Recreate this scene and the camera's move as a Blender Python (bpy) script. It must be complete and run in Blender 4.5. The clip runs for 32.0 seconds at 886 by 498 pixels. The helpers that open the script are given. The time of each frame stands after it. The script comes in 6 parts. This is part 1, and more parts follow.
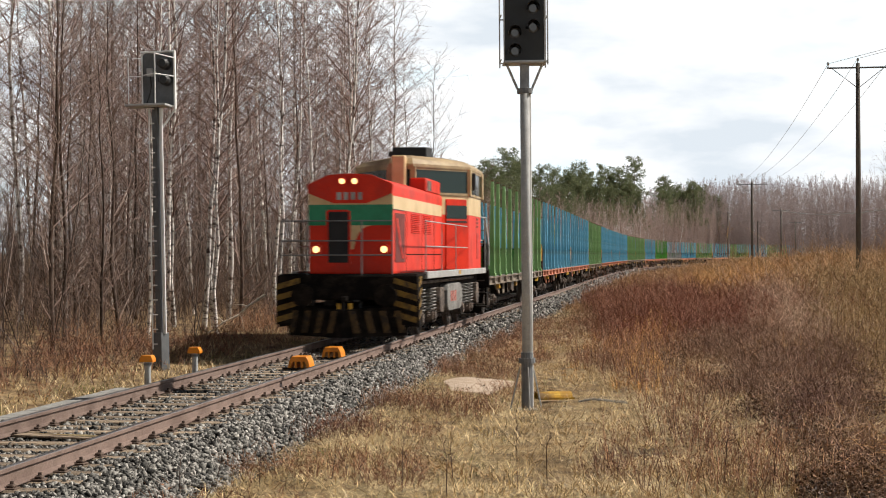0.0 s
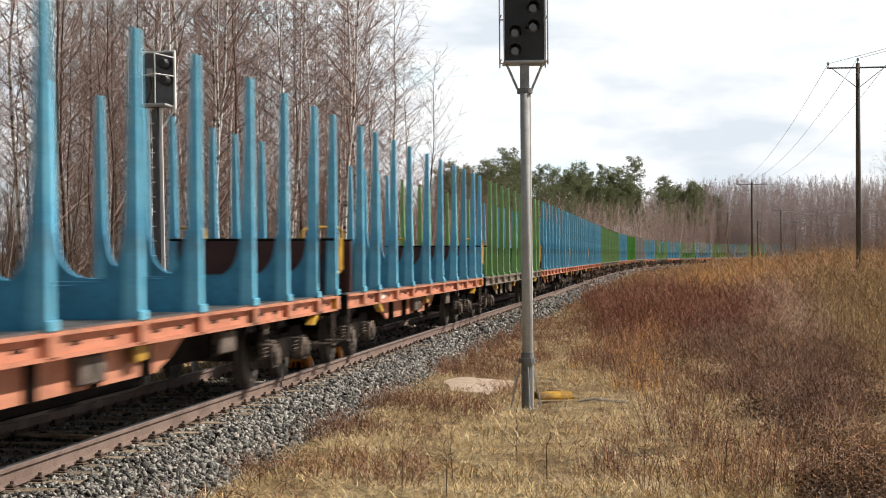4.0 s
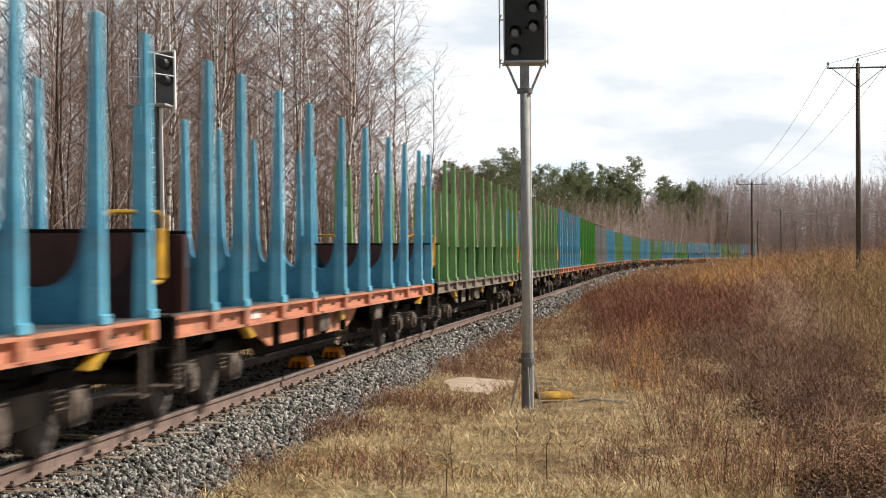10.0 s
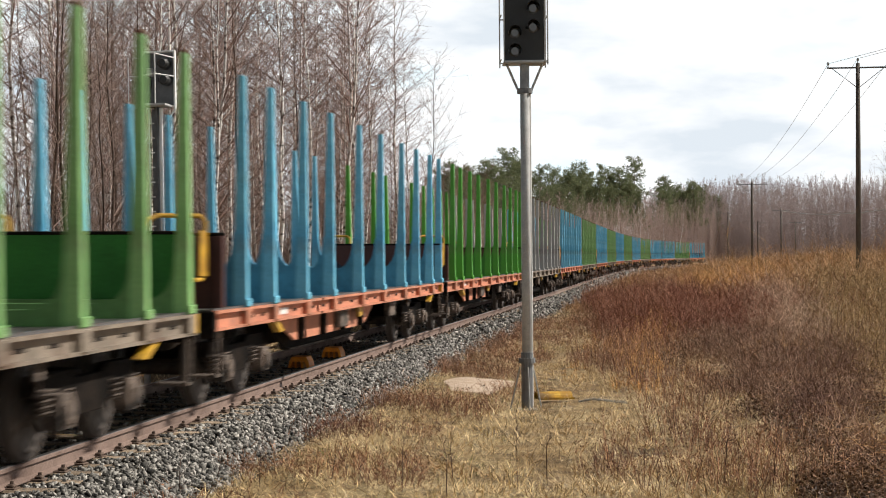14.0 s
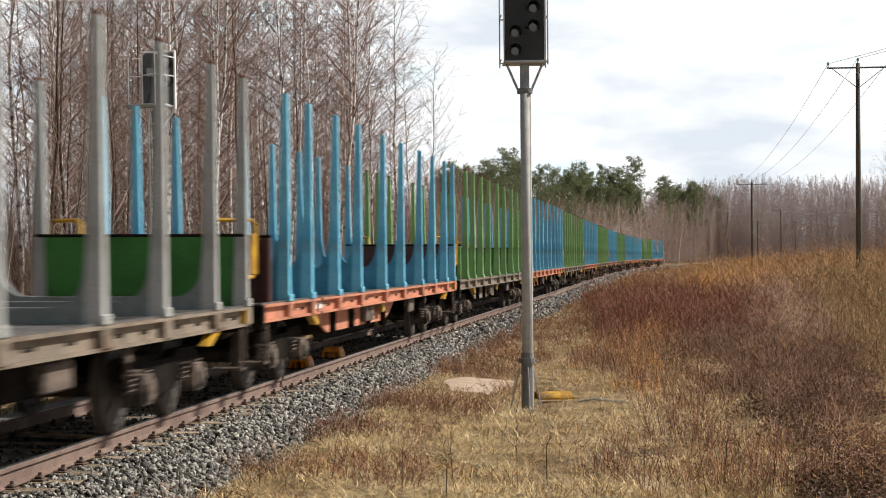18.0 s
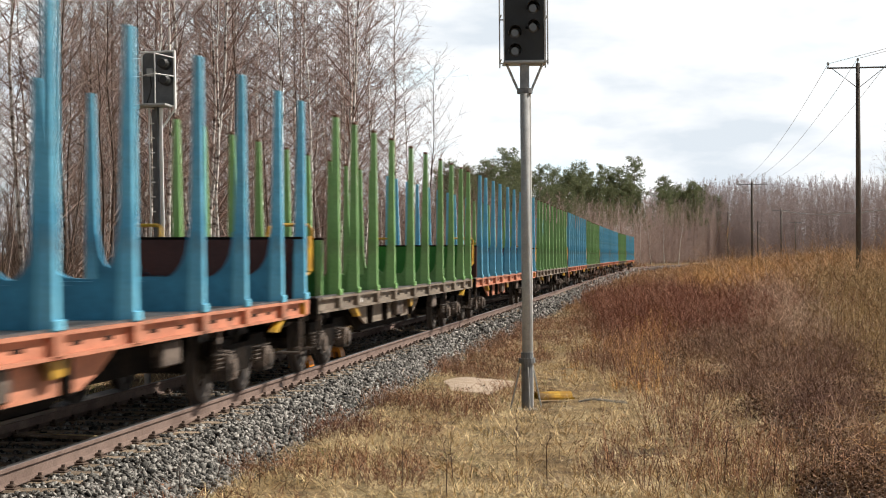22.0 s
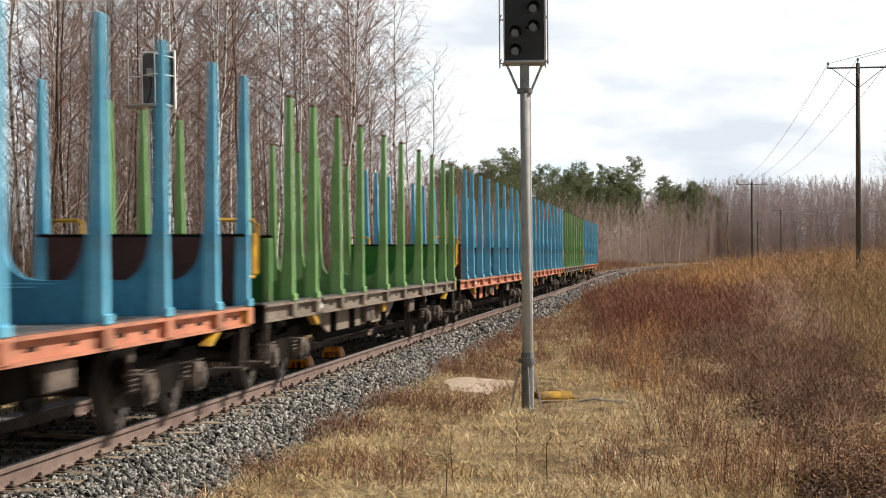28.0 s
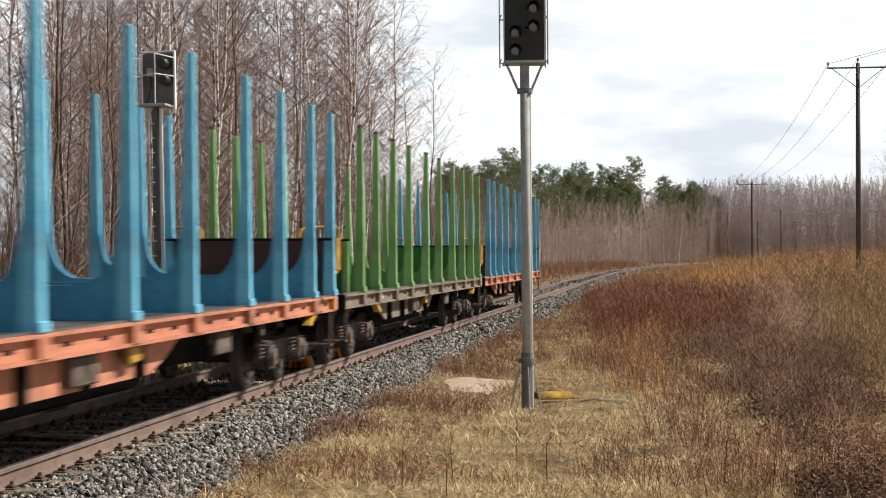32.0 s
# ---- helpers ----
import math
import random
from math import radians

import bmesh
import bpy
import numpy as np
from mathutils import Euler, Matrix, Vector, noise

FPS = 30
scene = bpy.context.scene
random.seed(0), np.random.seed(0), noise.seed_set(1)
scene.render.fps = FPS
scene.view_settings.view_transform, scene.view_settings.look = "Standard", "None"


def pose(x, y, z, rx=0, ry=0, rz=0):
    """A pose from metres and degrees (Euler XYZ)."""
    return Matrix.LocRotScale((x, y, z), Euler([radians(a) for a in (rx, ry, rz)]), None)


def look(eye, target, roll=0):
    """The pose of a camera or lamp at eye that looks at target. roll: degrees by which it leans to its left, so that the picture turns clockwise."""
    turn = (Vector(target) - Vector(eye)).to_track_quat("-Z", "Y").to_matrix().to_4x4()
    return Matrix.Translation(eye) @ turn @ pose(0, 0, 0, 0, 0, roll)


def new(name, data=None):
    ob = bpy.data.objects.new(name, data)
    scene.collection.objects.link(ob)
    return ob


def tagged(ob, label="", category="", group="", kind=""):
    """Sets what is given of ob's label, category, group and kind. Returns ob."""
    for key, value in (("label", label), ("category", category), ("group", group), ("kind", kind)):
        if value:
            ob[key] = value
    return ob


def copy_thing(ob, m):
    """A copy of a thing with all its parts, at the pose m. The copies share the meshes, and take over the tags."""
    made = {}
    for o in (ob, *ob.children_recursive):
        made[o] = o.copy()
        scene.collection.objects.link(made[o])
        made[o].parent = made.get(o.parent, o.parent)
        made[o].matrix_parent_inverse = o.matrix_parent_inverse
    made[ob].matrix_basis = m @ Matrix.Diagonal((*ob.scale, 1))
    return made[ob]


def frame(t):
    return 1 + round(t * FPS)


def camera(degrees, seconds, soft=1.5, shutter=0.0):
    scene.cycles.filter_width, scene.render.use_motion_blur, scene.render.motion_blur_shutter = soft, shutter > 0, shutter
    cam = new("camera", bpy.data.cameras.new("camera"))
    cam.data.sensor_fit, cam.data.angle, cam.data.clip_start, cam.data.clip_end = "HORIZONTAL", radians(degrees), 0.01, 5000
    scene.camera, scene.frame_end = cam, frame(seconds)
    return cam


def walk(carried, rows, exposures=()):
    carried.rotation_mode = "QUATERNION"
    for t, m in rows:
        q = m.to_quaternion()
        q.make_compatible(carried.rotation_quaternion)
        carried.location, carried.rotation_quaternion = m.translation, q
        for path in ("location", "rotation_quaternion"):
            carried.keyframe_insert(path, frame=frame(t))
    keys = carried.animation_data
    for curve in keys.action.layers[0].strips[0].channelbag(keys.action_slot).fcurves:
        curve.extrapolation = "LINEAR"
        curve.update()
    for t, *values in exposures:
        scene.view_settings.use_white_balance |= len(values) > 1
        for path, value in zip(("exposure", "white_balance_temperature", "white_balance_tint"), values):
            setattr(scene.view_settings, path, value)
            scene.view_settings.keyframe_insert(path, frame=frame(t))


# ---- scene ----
from functools import lru_cache

# the line: curvature along the way (1/m), start beside the tripod, heading from +y to +x
BEND_AT = [-500, 10, 30, 60, 100, 150, 200, 280, 400, 900]
BEND = [0.00059, 0.00059, 0.00049, -0.00015, 0.00001, 0.00016, 0.00053, 0.00135, 0.00132, 0.00131]
CANT = 0.0024
STEP = 0.5
way_s = np.arange(-520, 900, STEP)
way_h = np.cumsum(np.interp(way_s, BEND_AT, BEND)) * STEP
way_h = way_h - np.interp(10, way_s, way_h) + 0.11903
way_x = np.cumsum(np.sin(way_h)) * STEP
way_y = np.cumsum(np.cos(way_h)) * STEP
way_x = way_x - np.interp(0, way_s, way_x) - 6.4047
way_y = way_y - np.interp(0, way_s, way_y)


def on_way(s, o=0.0):
    """Plan position and heading at s metres along the line and o metres to its right."""
    h = np.interp(s, way_s, way_h)
    return np.interp(s, way_s, way_x) + o * np.cos(h), np.interp(s, way_s, way_y) - o * np.sin(h), h


def rail_pose(s, o=0.0, z=0.0):
    """The pose of something that stands on the rails, its rear towards growing s, with the cant of the curve."""
    x, y, h = on_way(s, o)
    return pose(x, y, z - CANT * o, 0, math.degrees(math.atan(CANT)), -math.degrees(h))


def upright(s, o, z=0.0, turn=0.0):
    x, y, h = on_way(s, o)
    return pose(x, y, z, 0, 0, -math.degrees(h) + turn)


# ---- camera ----
EYE = (0.0, 0.0, 1.84)
FOCAL = 2992.5
cam = camera(math.degrees(2 * math.atan(784 / FOCAL)), 32.0, soft=1.0, shutter=0.6)
view = look(EYE, (0.0, 100.0, 1.84 + 100 * 11.8 / FOCAL), -0.22)
walk(cam, [(0, view), (32, view)], [(0, 0.15), (32, 0.15)])

# ---- sky and sun ----
SUN_AZIMUTH, SUN_HEIGHT = radians(73), radians(43)
world = bpy.data.worlds.new("sky")
scene.world = world
world.use_nodes = True
wn, wl = world.node_tree.nodes, world.node_tree.links
wn.clear()
w_out = wn.new("ShaderNodeOutputWorld")
w_bg = wn.new("ShaderNodeBackground")
w_sky = wn.new("ShaderNodeTexSky")
w_sky.sky_type, w_sky.sun_disc = "NISHITA", False
w_sky.sun_elevation, w_sky.sun_rotation = SUN_HEIGHT, SUN_AZIMUTH
w_tc = wn.new("ShaderNodeTexCoord")
w_map = wn.new("ShaderNodeMapping")
w_map.inputs["Scale"].default_value = (3.4, 3.4, 10)
w_map.inputs["Location"].default_value = (0.9, 1.7, 0.4)
w_noise = wn.new("ShaderNodeTexNoise")
w_noise.inputs["Scale"].default_value, w_noise.inputs["Detail"].default_value = 1.6, 6
w_ramp = wn.new("ShaderNodeValToRGB")
w_ramp.color_ramp.elements[0].position, w_ramp.color_ramp.elements[1].position = 0.30, 0.45
w_ramp.color_ramp.elements[0].color = (0.93, 0.93, 0.93, 1)
w_noise2 = wn.new("ShaderNodeTexNoise")
w_noise2.inputs["Scale"].default_value, w_noise2.inputs["Detail"].default_value = 2.3, 7
w_ramp2 = wn.new("ShaderNodeValToRGB")
w_ramp2.color_ramp.elements[0].position, w_ramp2.color_ramp.elements[1].position = 0.36, 0.52
w_ramp2.color_ramp.elements[0].color = (6.7, 7.3, 7.9, 1)
w_ramp2.color_ramp.elements[1].color = (9.7, 9.75, 9.8, 1)
w_thin = w_ramp2.color_ramp.elements.new(0.64)
w_thin.color = (8.0, 9.4, 10.0, 1)
w_scale = wn.new("ShaderNodeMix")
w_scale.data_type, w_scale.blend_type = "RGBA", "MIX"
w_gain = wn.new("ShaderNodeVectorMath")
w_gain.operation = "SCALE"
w_gain.inputs["Scale"].default_value = 0.12
wl.new(w_tc.outputs["Generated"], w_map.inputs["Vector"])
wl.new(w_map.outputs["Vector"], w_noise.inputs["Vector"])
wl.new(w_map.outputs["Vector"], w_noise2.inputs["Vector"])
wl.new(w_noise.outputs["Fac"], w_ramp.inputs["Fac"])
wl.new(w_noise2.outputs["Fac"], w_ramp2.inputs["Fac"])
w_xyz = wn.new("ShaderNodeSeparateXYZ")
w_high = wn.new("ShaderNodeMapRange")
w_high.inputs["From Min"].default_value, w_high.inputs["From Max"].default_value = 0.16, 0.34
w_high.inputs["To Min"].default_value, w_high.inputs["To Max"].default_value = 1.0, 0.03
w_cover = wn.new("ShaderNodeMath")
w_cover.operation = "MULTIPLY"
wl.new(w_tc.outputs["Generated"], w_xyz.inputs["Vector"])
wl.new(w_xyz.outputs["Z"], w_high.inputs["Value"])
wl.new(w_ramp.outputs["Color"], w_cover.inputs[0])
wl.new(w_high.outputs["Result"], w_cover.inputs[1])
wl.new(w_cover.outputs["Value"], w_scale.inputs["Factor"])
wl.new(w_sky.outputs["Color"], w_gain.inputs[0])
wl.new(w_gain.outputs["Vector"], w_scale.inputs["A"])
wl.new(w_ramp2.outputs["Color"], w_scale.inputs["B"])
wl.new(w_scale.outputs["Result"], w_bg.inputs["Color"])
w_bg.inputs["Strength"].default_value = 0.105
wl.new(w_bg.outputs["Background"], w_out.inputs["Surface"])

sun = new("sun", bpy.data.lights.new("sun", "SUN"))
sun.data.energy, sun.data.angle, sun.data.color = 5.3, radians(0.8), (1.0, 0.94, 0.85)
toward = Vector((math.sin(SUN_AZIMUTH) * math.cos(SUN_HEIGHT), math.cos(SUN_AZIMUTH) * math.cos(SUN_HEIGHT), math.sin(SUN_HEIGHT)))
sun.matrix_world = look(toward * 60, (0, 0, 0))


# ---- materials ----
def mat(name, base, rough=0.7, metal=0.0, alt=None, scale=3.0, lo=0.42, hi=0.62, bump=0.15, fine=60.0, vary=0.0, grain=0.25, stretch=(1, 1, 1), world_space=False, stain=None, stain_scale=1.2, island=0.0, spec=0.4, through_light=0.0):
    m = bpy.data.materials.new(name)
    m.use_nodes = True
    n, l = m.node_tree.nodes, m.node_tree.links
    b = n["Principled BSDF"]
    b.inputs["Roughness"].default_value, b.inputs["Metallic"].default_value = rough, metal
    b.inputs["Specular IOR Level"].default_value = spec
    tc = n.new("ShaderNodeTexCoord")
    mp = n.new("ShaderNodeMapping")
    mp.inputs["Scale"].default_value = stretch
    if world_space:
        geo = n.new("ShaderNodeNewGeometry")
        l.new(geo.outputs["Position"], mp.inputs["Vector"])
    else:
        l.new(tc.outputs["Object"], mp.inputs["Vector"])

    def noise_at(sc, detail):
        t = n.new("ShaderNodeTexNoise")
        t.inputs["Scale"].default_value, t.inputs["Detail"].default_value = sc, detail
        t.inputs["Roughness"].default_value = 0.62
        l.new(mp.outputs["Vector"], t.inputs["Vector"])
        return t

    def blend(fac, a, c, kind="MIX"):
        x = n.new("ShaderNodeMix")
        x.data_type, x.blend_type = "RGBA", kind
        for sock, val in (("Factor", fac), ("A", a), ("B", c)):
            if isinstance(val, bpy.types.NodeSocket):
                l.new(val, x.inputs[sock])
            elif sock == "Factor":
                x.inputs[sock].default_value = val
            else:
                x.inputs[sock].default_value = (*val[:3], 1)
        return x.outputs["Result"]

    def ramp(sock, p0, p1, c0=(0, 0, 0), c1=(1, 1, 1)):
        r = n.new("ShaderNodeValToRGB")
        r.color_ramp.elements[0].position, r.color_ramp.elements[1].position = p0, p1
        r.color_ramp.elements[0].color, r.color_ramp.elements[1].color = (*c0, 1), (*c1, 1)
        l.new(sock, r.inputs["Fac"])
        return r.outputs["Color"]

    broad, small = noise_at(scale, 5), noise_at(fine, 4)
    col = blend(ramp(broad.outputs["Fac"], lo, hi), base, alt or [c * 0.75 for c in base])
    if stain:
        col = blend(ramp(noise_at(stain_scale, 7).outputs["Fac"], 0.5, 0.68), col, stain)
    if grain:
        g = ramp(small.outputs["Fac"], 0.3, 0.7, (1 - grain,) * 3, (1 + grain,) * 3)
        col = blend(1.0, col, g, "MULTIPLY")
    if vary or island:
        if island:
            geo2 = n.new("ShaderNodeNewGeometry")
            rnd = geo2.outputs["Random Per Island"]
        else:
            rnd = n.new("ShaderNodeObjectInfo").outputs["Random"]
        a = max(vary, island)
        col = blend(1.0, col, ramp(rnd, 0, 1, (1 - a,) * 3, (1 + a,) * 3), "MULTIPLY")
    l.new(col, b.inputs["Base Color"])
    if bump:
        bp = n.new("ShaderNodeBump")
        bp.inputs["Strength"].default_value, bp.inputs["Distance"].default_value = bump, 0.02
        l.new(small.outputs["Fac"], bp.inputs["Height"])
        l.new(bp.outputs["Normal"], b.inputs["Normal"])
    rr = n.new("ShaderNodeMapRange")
    rr.inputs["To Min"].default_value, rr.inputs["To Max"].default_value = max(0.02, rough - 0.12), min(1, rough + 0.12)
    l.new(broad.outputs["Fac"], rr.inputs["Value"])
    l.new(rr.outputs["Result"], b.inputs["Roughness"])
    if through_light:
        # foliage and twigs pass light, softening contrast in place of distant haze
        tr, mx = n.new("ShaderNodeBsdfTranslucent"), n.new("ShaderNodeMixShader")
        l.new(col, tr.inputs["Color"])
        mx.inputs["Fac"].default_value = through_light
        l.new(b.outputs["BSDF"], mx.inputs[1])
        l.new(tr.outputs["BSDF"], mx.inputs[2])
        l.new(mx.outputs["Shader"], n["Material Output"].inputs["Surface"])
    return m


def glow(name, color, strength):
    m = bpy.data.materials.new(name)
    m.use_nodes = True
    b = m.node_tree.nodes["Principled BSDF"]
    b.inputs["Base Color"].default_value = (*color, 1)
    b.inputs["Emission Color"].default_value = (*color, 1)
    b.inputs["Emission Strength"].default_value = strength
    return m


def glass(name, color, rough=0.05, alpha=0.55):
    m = bpy.data.materials.new(name)
    m.use_nodes = True
    b = m.node_tree.nodes["Principled BSDF"]
    b.inputs["Base Color"].default_value = (*color, 1)
    b.inputs["Roughness"].default_value = rough
    b.inputs["Alpha"].default_value = alpha
    b.inputs["Specular IOR Level"].default_value = 0.6
    return m


M_GROUND = mat("dry_meadow", (0.33, 0.235, 0.125), 0.95, alt=(0.13, 0.08, 0.045), scale=1.6, fine=14, bump=0.5, grain=0.55, world_space=True, stain=(0.06, 0.038, 0.025), stain_scale=1.1, spec=0.1)
M_GRASS = mat("dry_grass", (0.66, 0.52, 0.29), 0.5, alt=(0.40, 0.27, 0.125), scale=1.4, fine=9, bump=0, grain=0.35, world_space=True, stain=(0.30, 0.205, 0.085), stain_scale=0.7, island=0.75, spec=0.5)
M_GREENGRASS = mat("new_grass", (0.15, 0.17, 0.045), 0.8, alt=(0.25, 0.23, 0.09), scale=2, fine=9, bump=0, world_space=True, island=0.3, spec=0.2)
M_BRUSH = mat("red_brown_twigs", (0.25, 0.115, 0.065), 0.7, alt=(0.37, 0.205, 0.11), scale=0.5, fine=6, bump=0, grain=0.25, world_space=True, stain=(0.14, 0.065, 0.042), stain_scale=0.6, island=0.75, spec=0.4)
M_OLIVE = mat("olive_brown_twigs", (0.44, 0.31, 0.155), 0.8, alt=(0.30, 0.195, 0.10), scale=0.6, bump=0, world_space=True, island=0.7, spec=0.2)
M_BEIGE = mat("grey_beige_twigs", (0.62, 0.46, 0.34), 0.8, alt=(0.47, 0.31, 0.21), scale=0.5, bump=0, world_space=True, island=0.6, spec=0.2)
M_GOLDEN = mat("golden_twigs", (0.68, 0.39, 0.14), 0.8, alt=(0.54, 0.285, 0.11), scale=0.4, bump=0, world_space=True, island=0.6, spec=0.2)
M_MAROON = mat("maroon_twigs", (0.22, 0.09, 0.06), 0.8, alt=(0.34, 0.165, 0.10), scale=0.5, bump=0, grain=0.2, world_space=True, island=0.65, spec=0.2)
M_MIDBRUSH = mat("tawny_twigs", (0.52, 0.31, 0.14), 0.8, alt=(0.36, 0.20, 0.115), scale=0.30, fine=4, bump=0, grain=0.25, world_space=True, stain=(0.50, 0.38, 0.27), stain_scale=0.35, island=0.6, spec=0.15)
M_STRAW = mat("standing_straw", (0.68, 0.52, 0.29), 0.6, alt=(0.45, 0.28, 0.13), scale=0.5, bump=0, world_space=True, island=0.4, spec=0.2)
M_SAND = mat("pale_sand", (0.55, 0.43, 0.33), 0.95, alt=(0.42, 0.31, 0.22), scale=3, fine=60, bump=0.4, world_space=True)
# bed darkened so that the gaps between the stones look shaded
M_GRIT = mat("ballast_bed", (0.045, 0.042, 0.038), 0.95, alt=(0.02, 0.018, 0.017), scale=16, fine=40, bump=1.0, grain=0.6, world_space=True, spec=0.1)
M_STONE = mat("ballast_stone", (0.265, 0.25, 0.228), 0.8, alt=(0.07, 0.066, 0.06), scale=9, fine=60, bump=0.3, grain=0.3, world_space=True, island=0.95, spec=0.25)
M_SLEEPER = mat("weathered_timber", (0.33, 0.25, 0.175), 0.9, alt=(0.19, 0.14, 0.10), scale=2, fine=26, bump=0.7, grain=0.45, stretch=(0.25, 3, 3), vary=0.3)
M_RUST = mat("rusty_steel", (0.195, 0.135, 0.11), 0.8, 0.0, alt=(0.135, 0.09, 0.072), scale=2, fine=50, bump=0.3, vary=0.1)
M_RAILTOP = mat("worn_rail_head", (0.34, 0.33, 0.33), 0.32, 0.9, alt=(0.25, 0.24, 0.24), scale=3, fine=90, bump=0.05, grain=0.1)
M_FASTEN = mat("rusty_fastening", (0.12, 0.08, 0.06), 0.85, 0.1, alt=(0.07, 0.05, 0.04), bump=0.3)
M_ORANGE = mat("orange_plastic", (0.80, 0.27, 0.015), 0.45, alt=(0.62, 0.19, 0.01), bump=0.05, grain=0.1)
M_YELLOW = mat("yellow_paint", (0.62, 0.36, 0.025), 0.55, alt=(0.42, 0.22, 0.02), stain=(0.12, 0.07, 0.03), scale=5, bump=0.1)
M_ZINC = mat("galvanised_steel", (0.43, 0.43, 0.42), 0.85, 0.0, alt=(0.36, 0.36, 0.355), scale=6, fine=40, bump=0.05, grain=0.12)
M_ZINCDARK = mat("dull_galvanised_steel", (0.19, 0.195, 0.20), 0.65, 0.1, alt=(0.145, 0.15, 0.155), scale=5, bump=0.05, grain=0.15)
M_WHITE = mat("white_paint", (0.78, 0.78, 0.76), 0.5, alt=(0.66, 0.66, 0.64), bump=0.05, grain=0.1)
M_BLACK = mat("black_paint", (0.018, 0.019, 0.02), 0.5, alt=(0.028, 0.028, 0.028), bump=0.05)
M_LENS = glass("dark_signal_lens", (0.10, 0.10, 0.105), 0.15, 1.0)
M_CONCRETE = mat("concrete", (0.32, 0.31, 0.29), 0.9, alt=(0.24, 0.23, 0.21), bump=0.4, fine=30)
M_POLE = mat("tarred_timber", (0.085, 0.07, 0.058), 0.85, alt=(0.13, 0.11, 0.09), stretch=(4, 4, 0.5), bump=0.4)
M_WIRE = mat("grey_wire", (0.45, 0.45, 0.46), 0.5, 0.6, bump=0)
M_BARK = mat("birch_bark", (0.78, 0.74, 0.69), 0.8, alt=(0.09, 0.07, 0.06), scale=3.2, lo=0.50, hi=0.60, fine=20, bump=0.3, stretch=(1, 1, 2.2), vary=0.3, spec=0.2)
M_GREYBARK = mat("grey_bark", (0.115, 0.085, 0.068), 0.9, alt=(0.05, 0.036, 0.03), scale=4, fine=20, bump=0.3, vary=0.35, spec=0.15)
M_TWIG = mat("bare_twigs", (0.33, 0.23, 0.19), 0.85, alt=(0.22, 0.14, 0.115), scale=0.8, bump=0, grain=0.2, vary=0.25, spec=0.15)
M_DARKTWIG = mat("dark_bare_twigs", (0.25, 0.175, 0.145), 0.8, alt=(0.36, 0.27, 0.225), scale=0.8, bump=0, grain=0.2, vary=0.25, spec=0.2)
M_PINEBARK = mat("pine_bark", (0.20, 0.11, 0.07), 0.9, alt=(0.10, 0.07, 0.055), scale=4, bump=0.4, vary=0.2)
# needle green lightened, aerial haze included in the colour
M_NEEDLE = mat("hazed_pine_needles", (0.15, 0.175, 0.09), 0.8, alt=(0.23, 0.25, 0.14), scale=1.2, fine=9, bump=0, grain=0.35, vary=0.25, island=0.3, spec=0.2, through_light=0.4)
# twig colour paled and evened out, with distant haze put into it
M_HORIZON = mat("hazed_horizon_wood", (0.385, 0.315, 0.305), 0.9, alt=(0.33, 0.265, 0.255), scale=0.03, bump=0, fine=0.5, world_space=True, island=0.08, grain=0.1, spec=0.05, through_light=0.5)
# the dimness between the trunks is put into this dark colour
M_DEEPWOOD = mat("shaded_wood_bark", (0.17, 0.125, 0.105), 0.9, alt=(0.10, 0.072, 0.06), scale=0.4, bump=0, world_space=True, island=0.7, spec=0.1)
# lighter than bare twigs: the haze over the curve is in this colour
M_FARWOOD = mat("hazed_far_wood", (0.47, 0.37, 0.33), 0.9, alt=(0.36, 0.275, 0.25), scale=0.05, bump=0, fine=0.6, world_space=True, island=0.12, grain=0.1, spec=0.05, through_light=0.45)


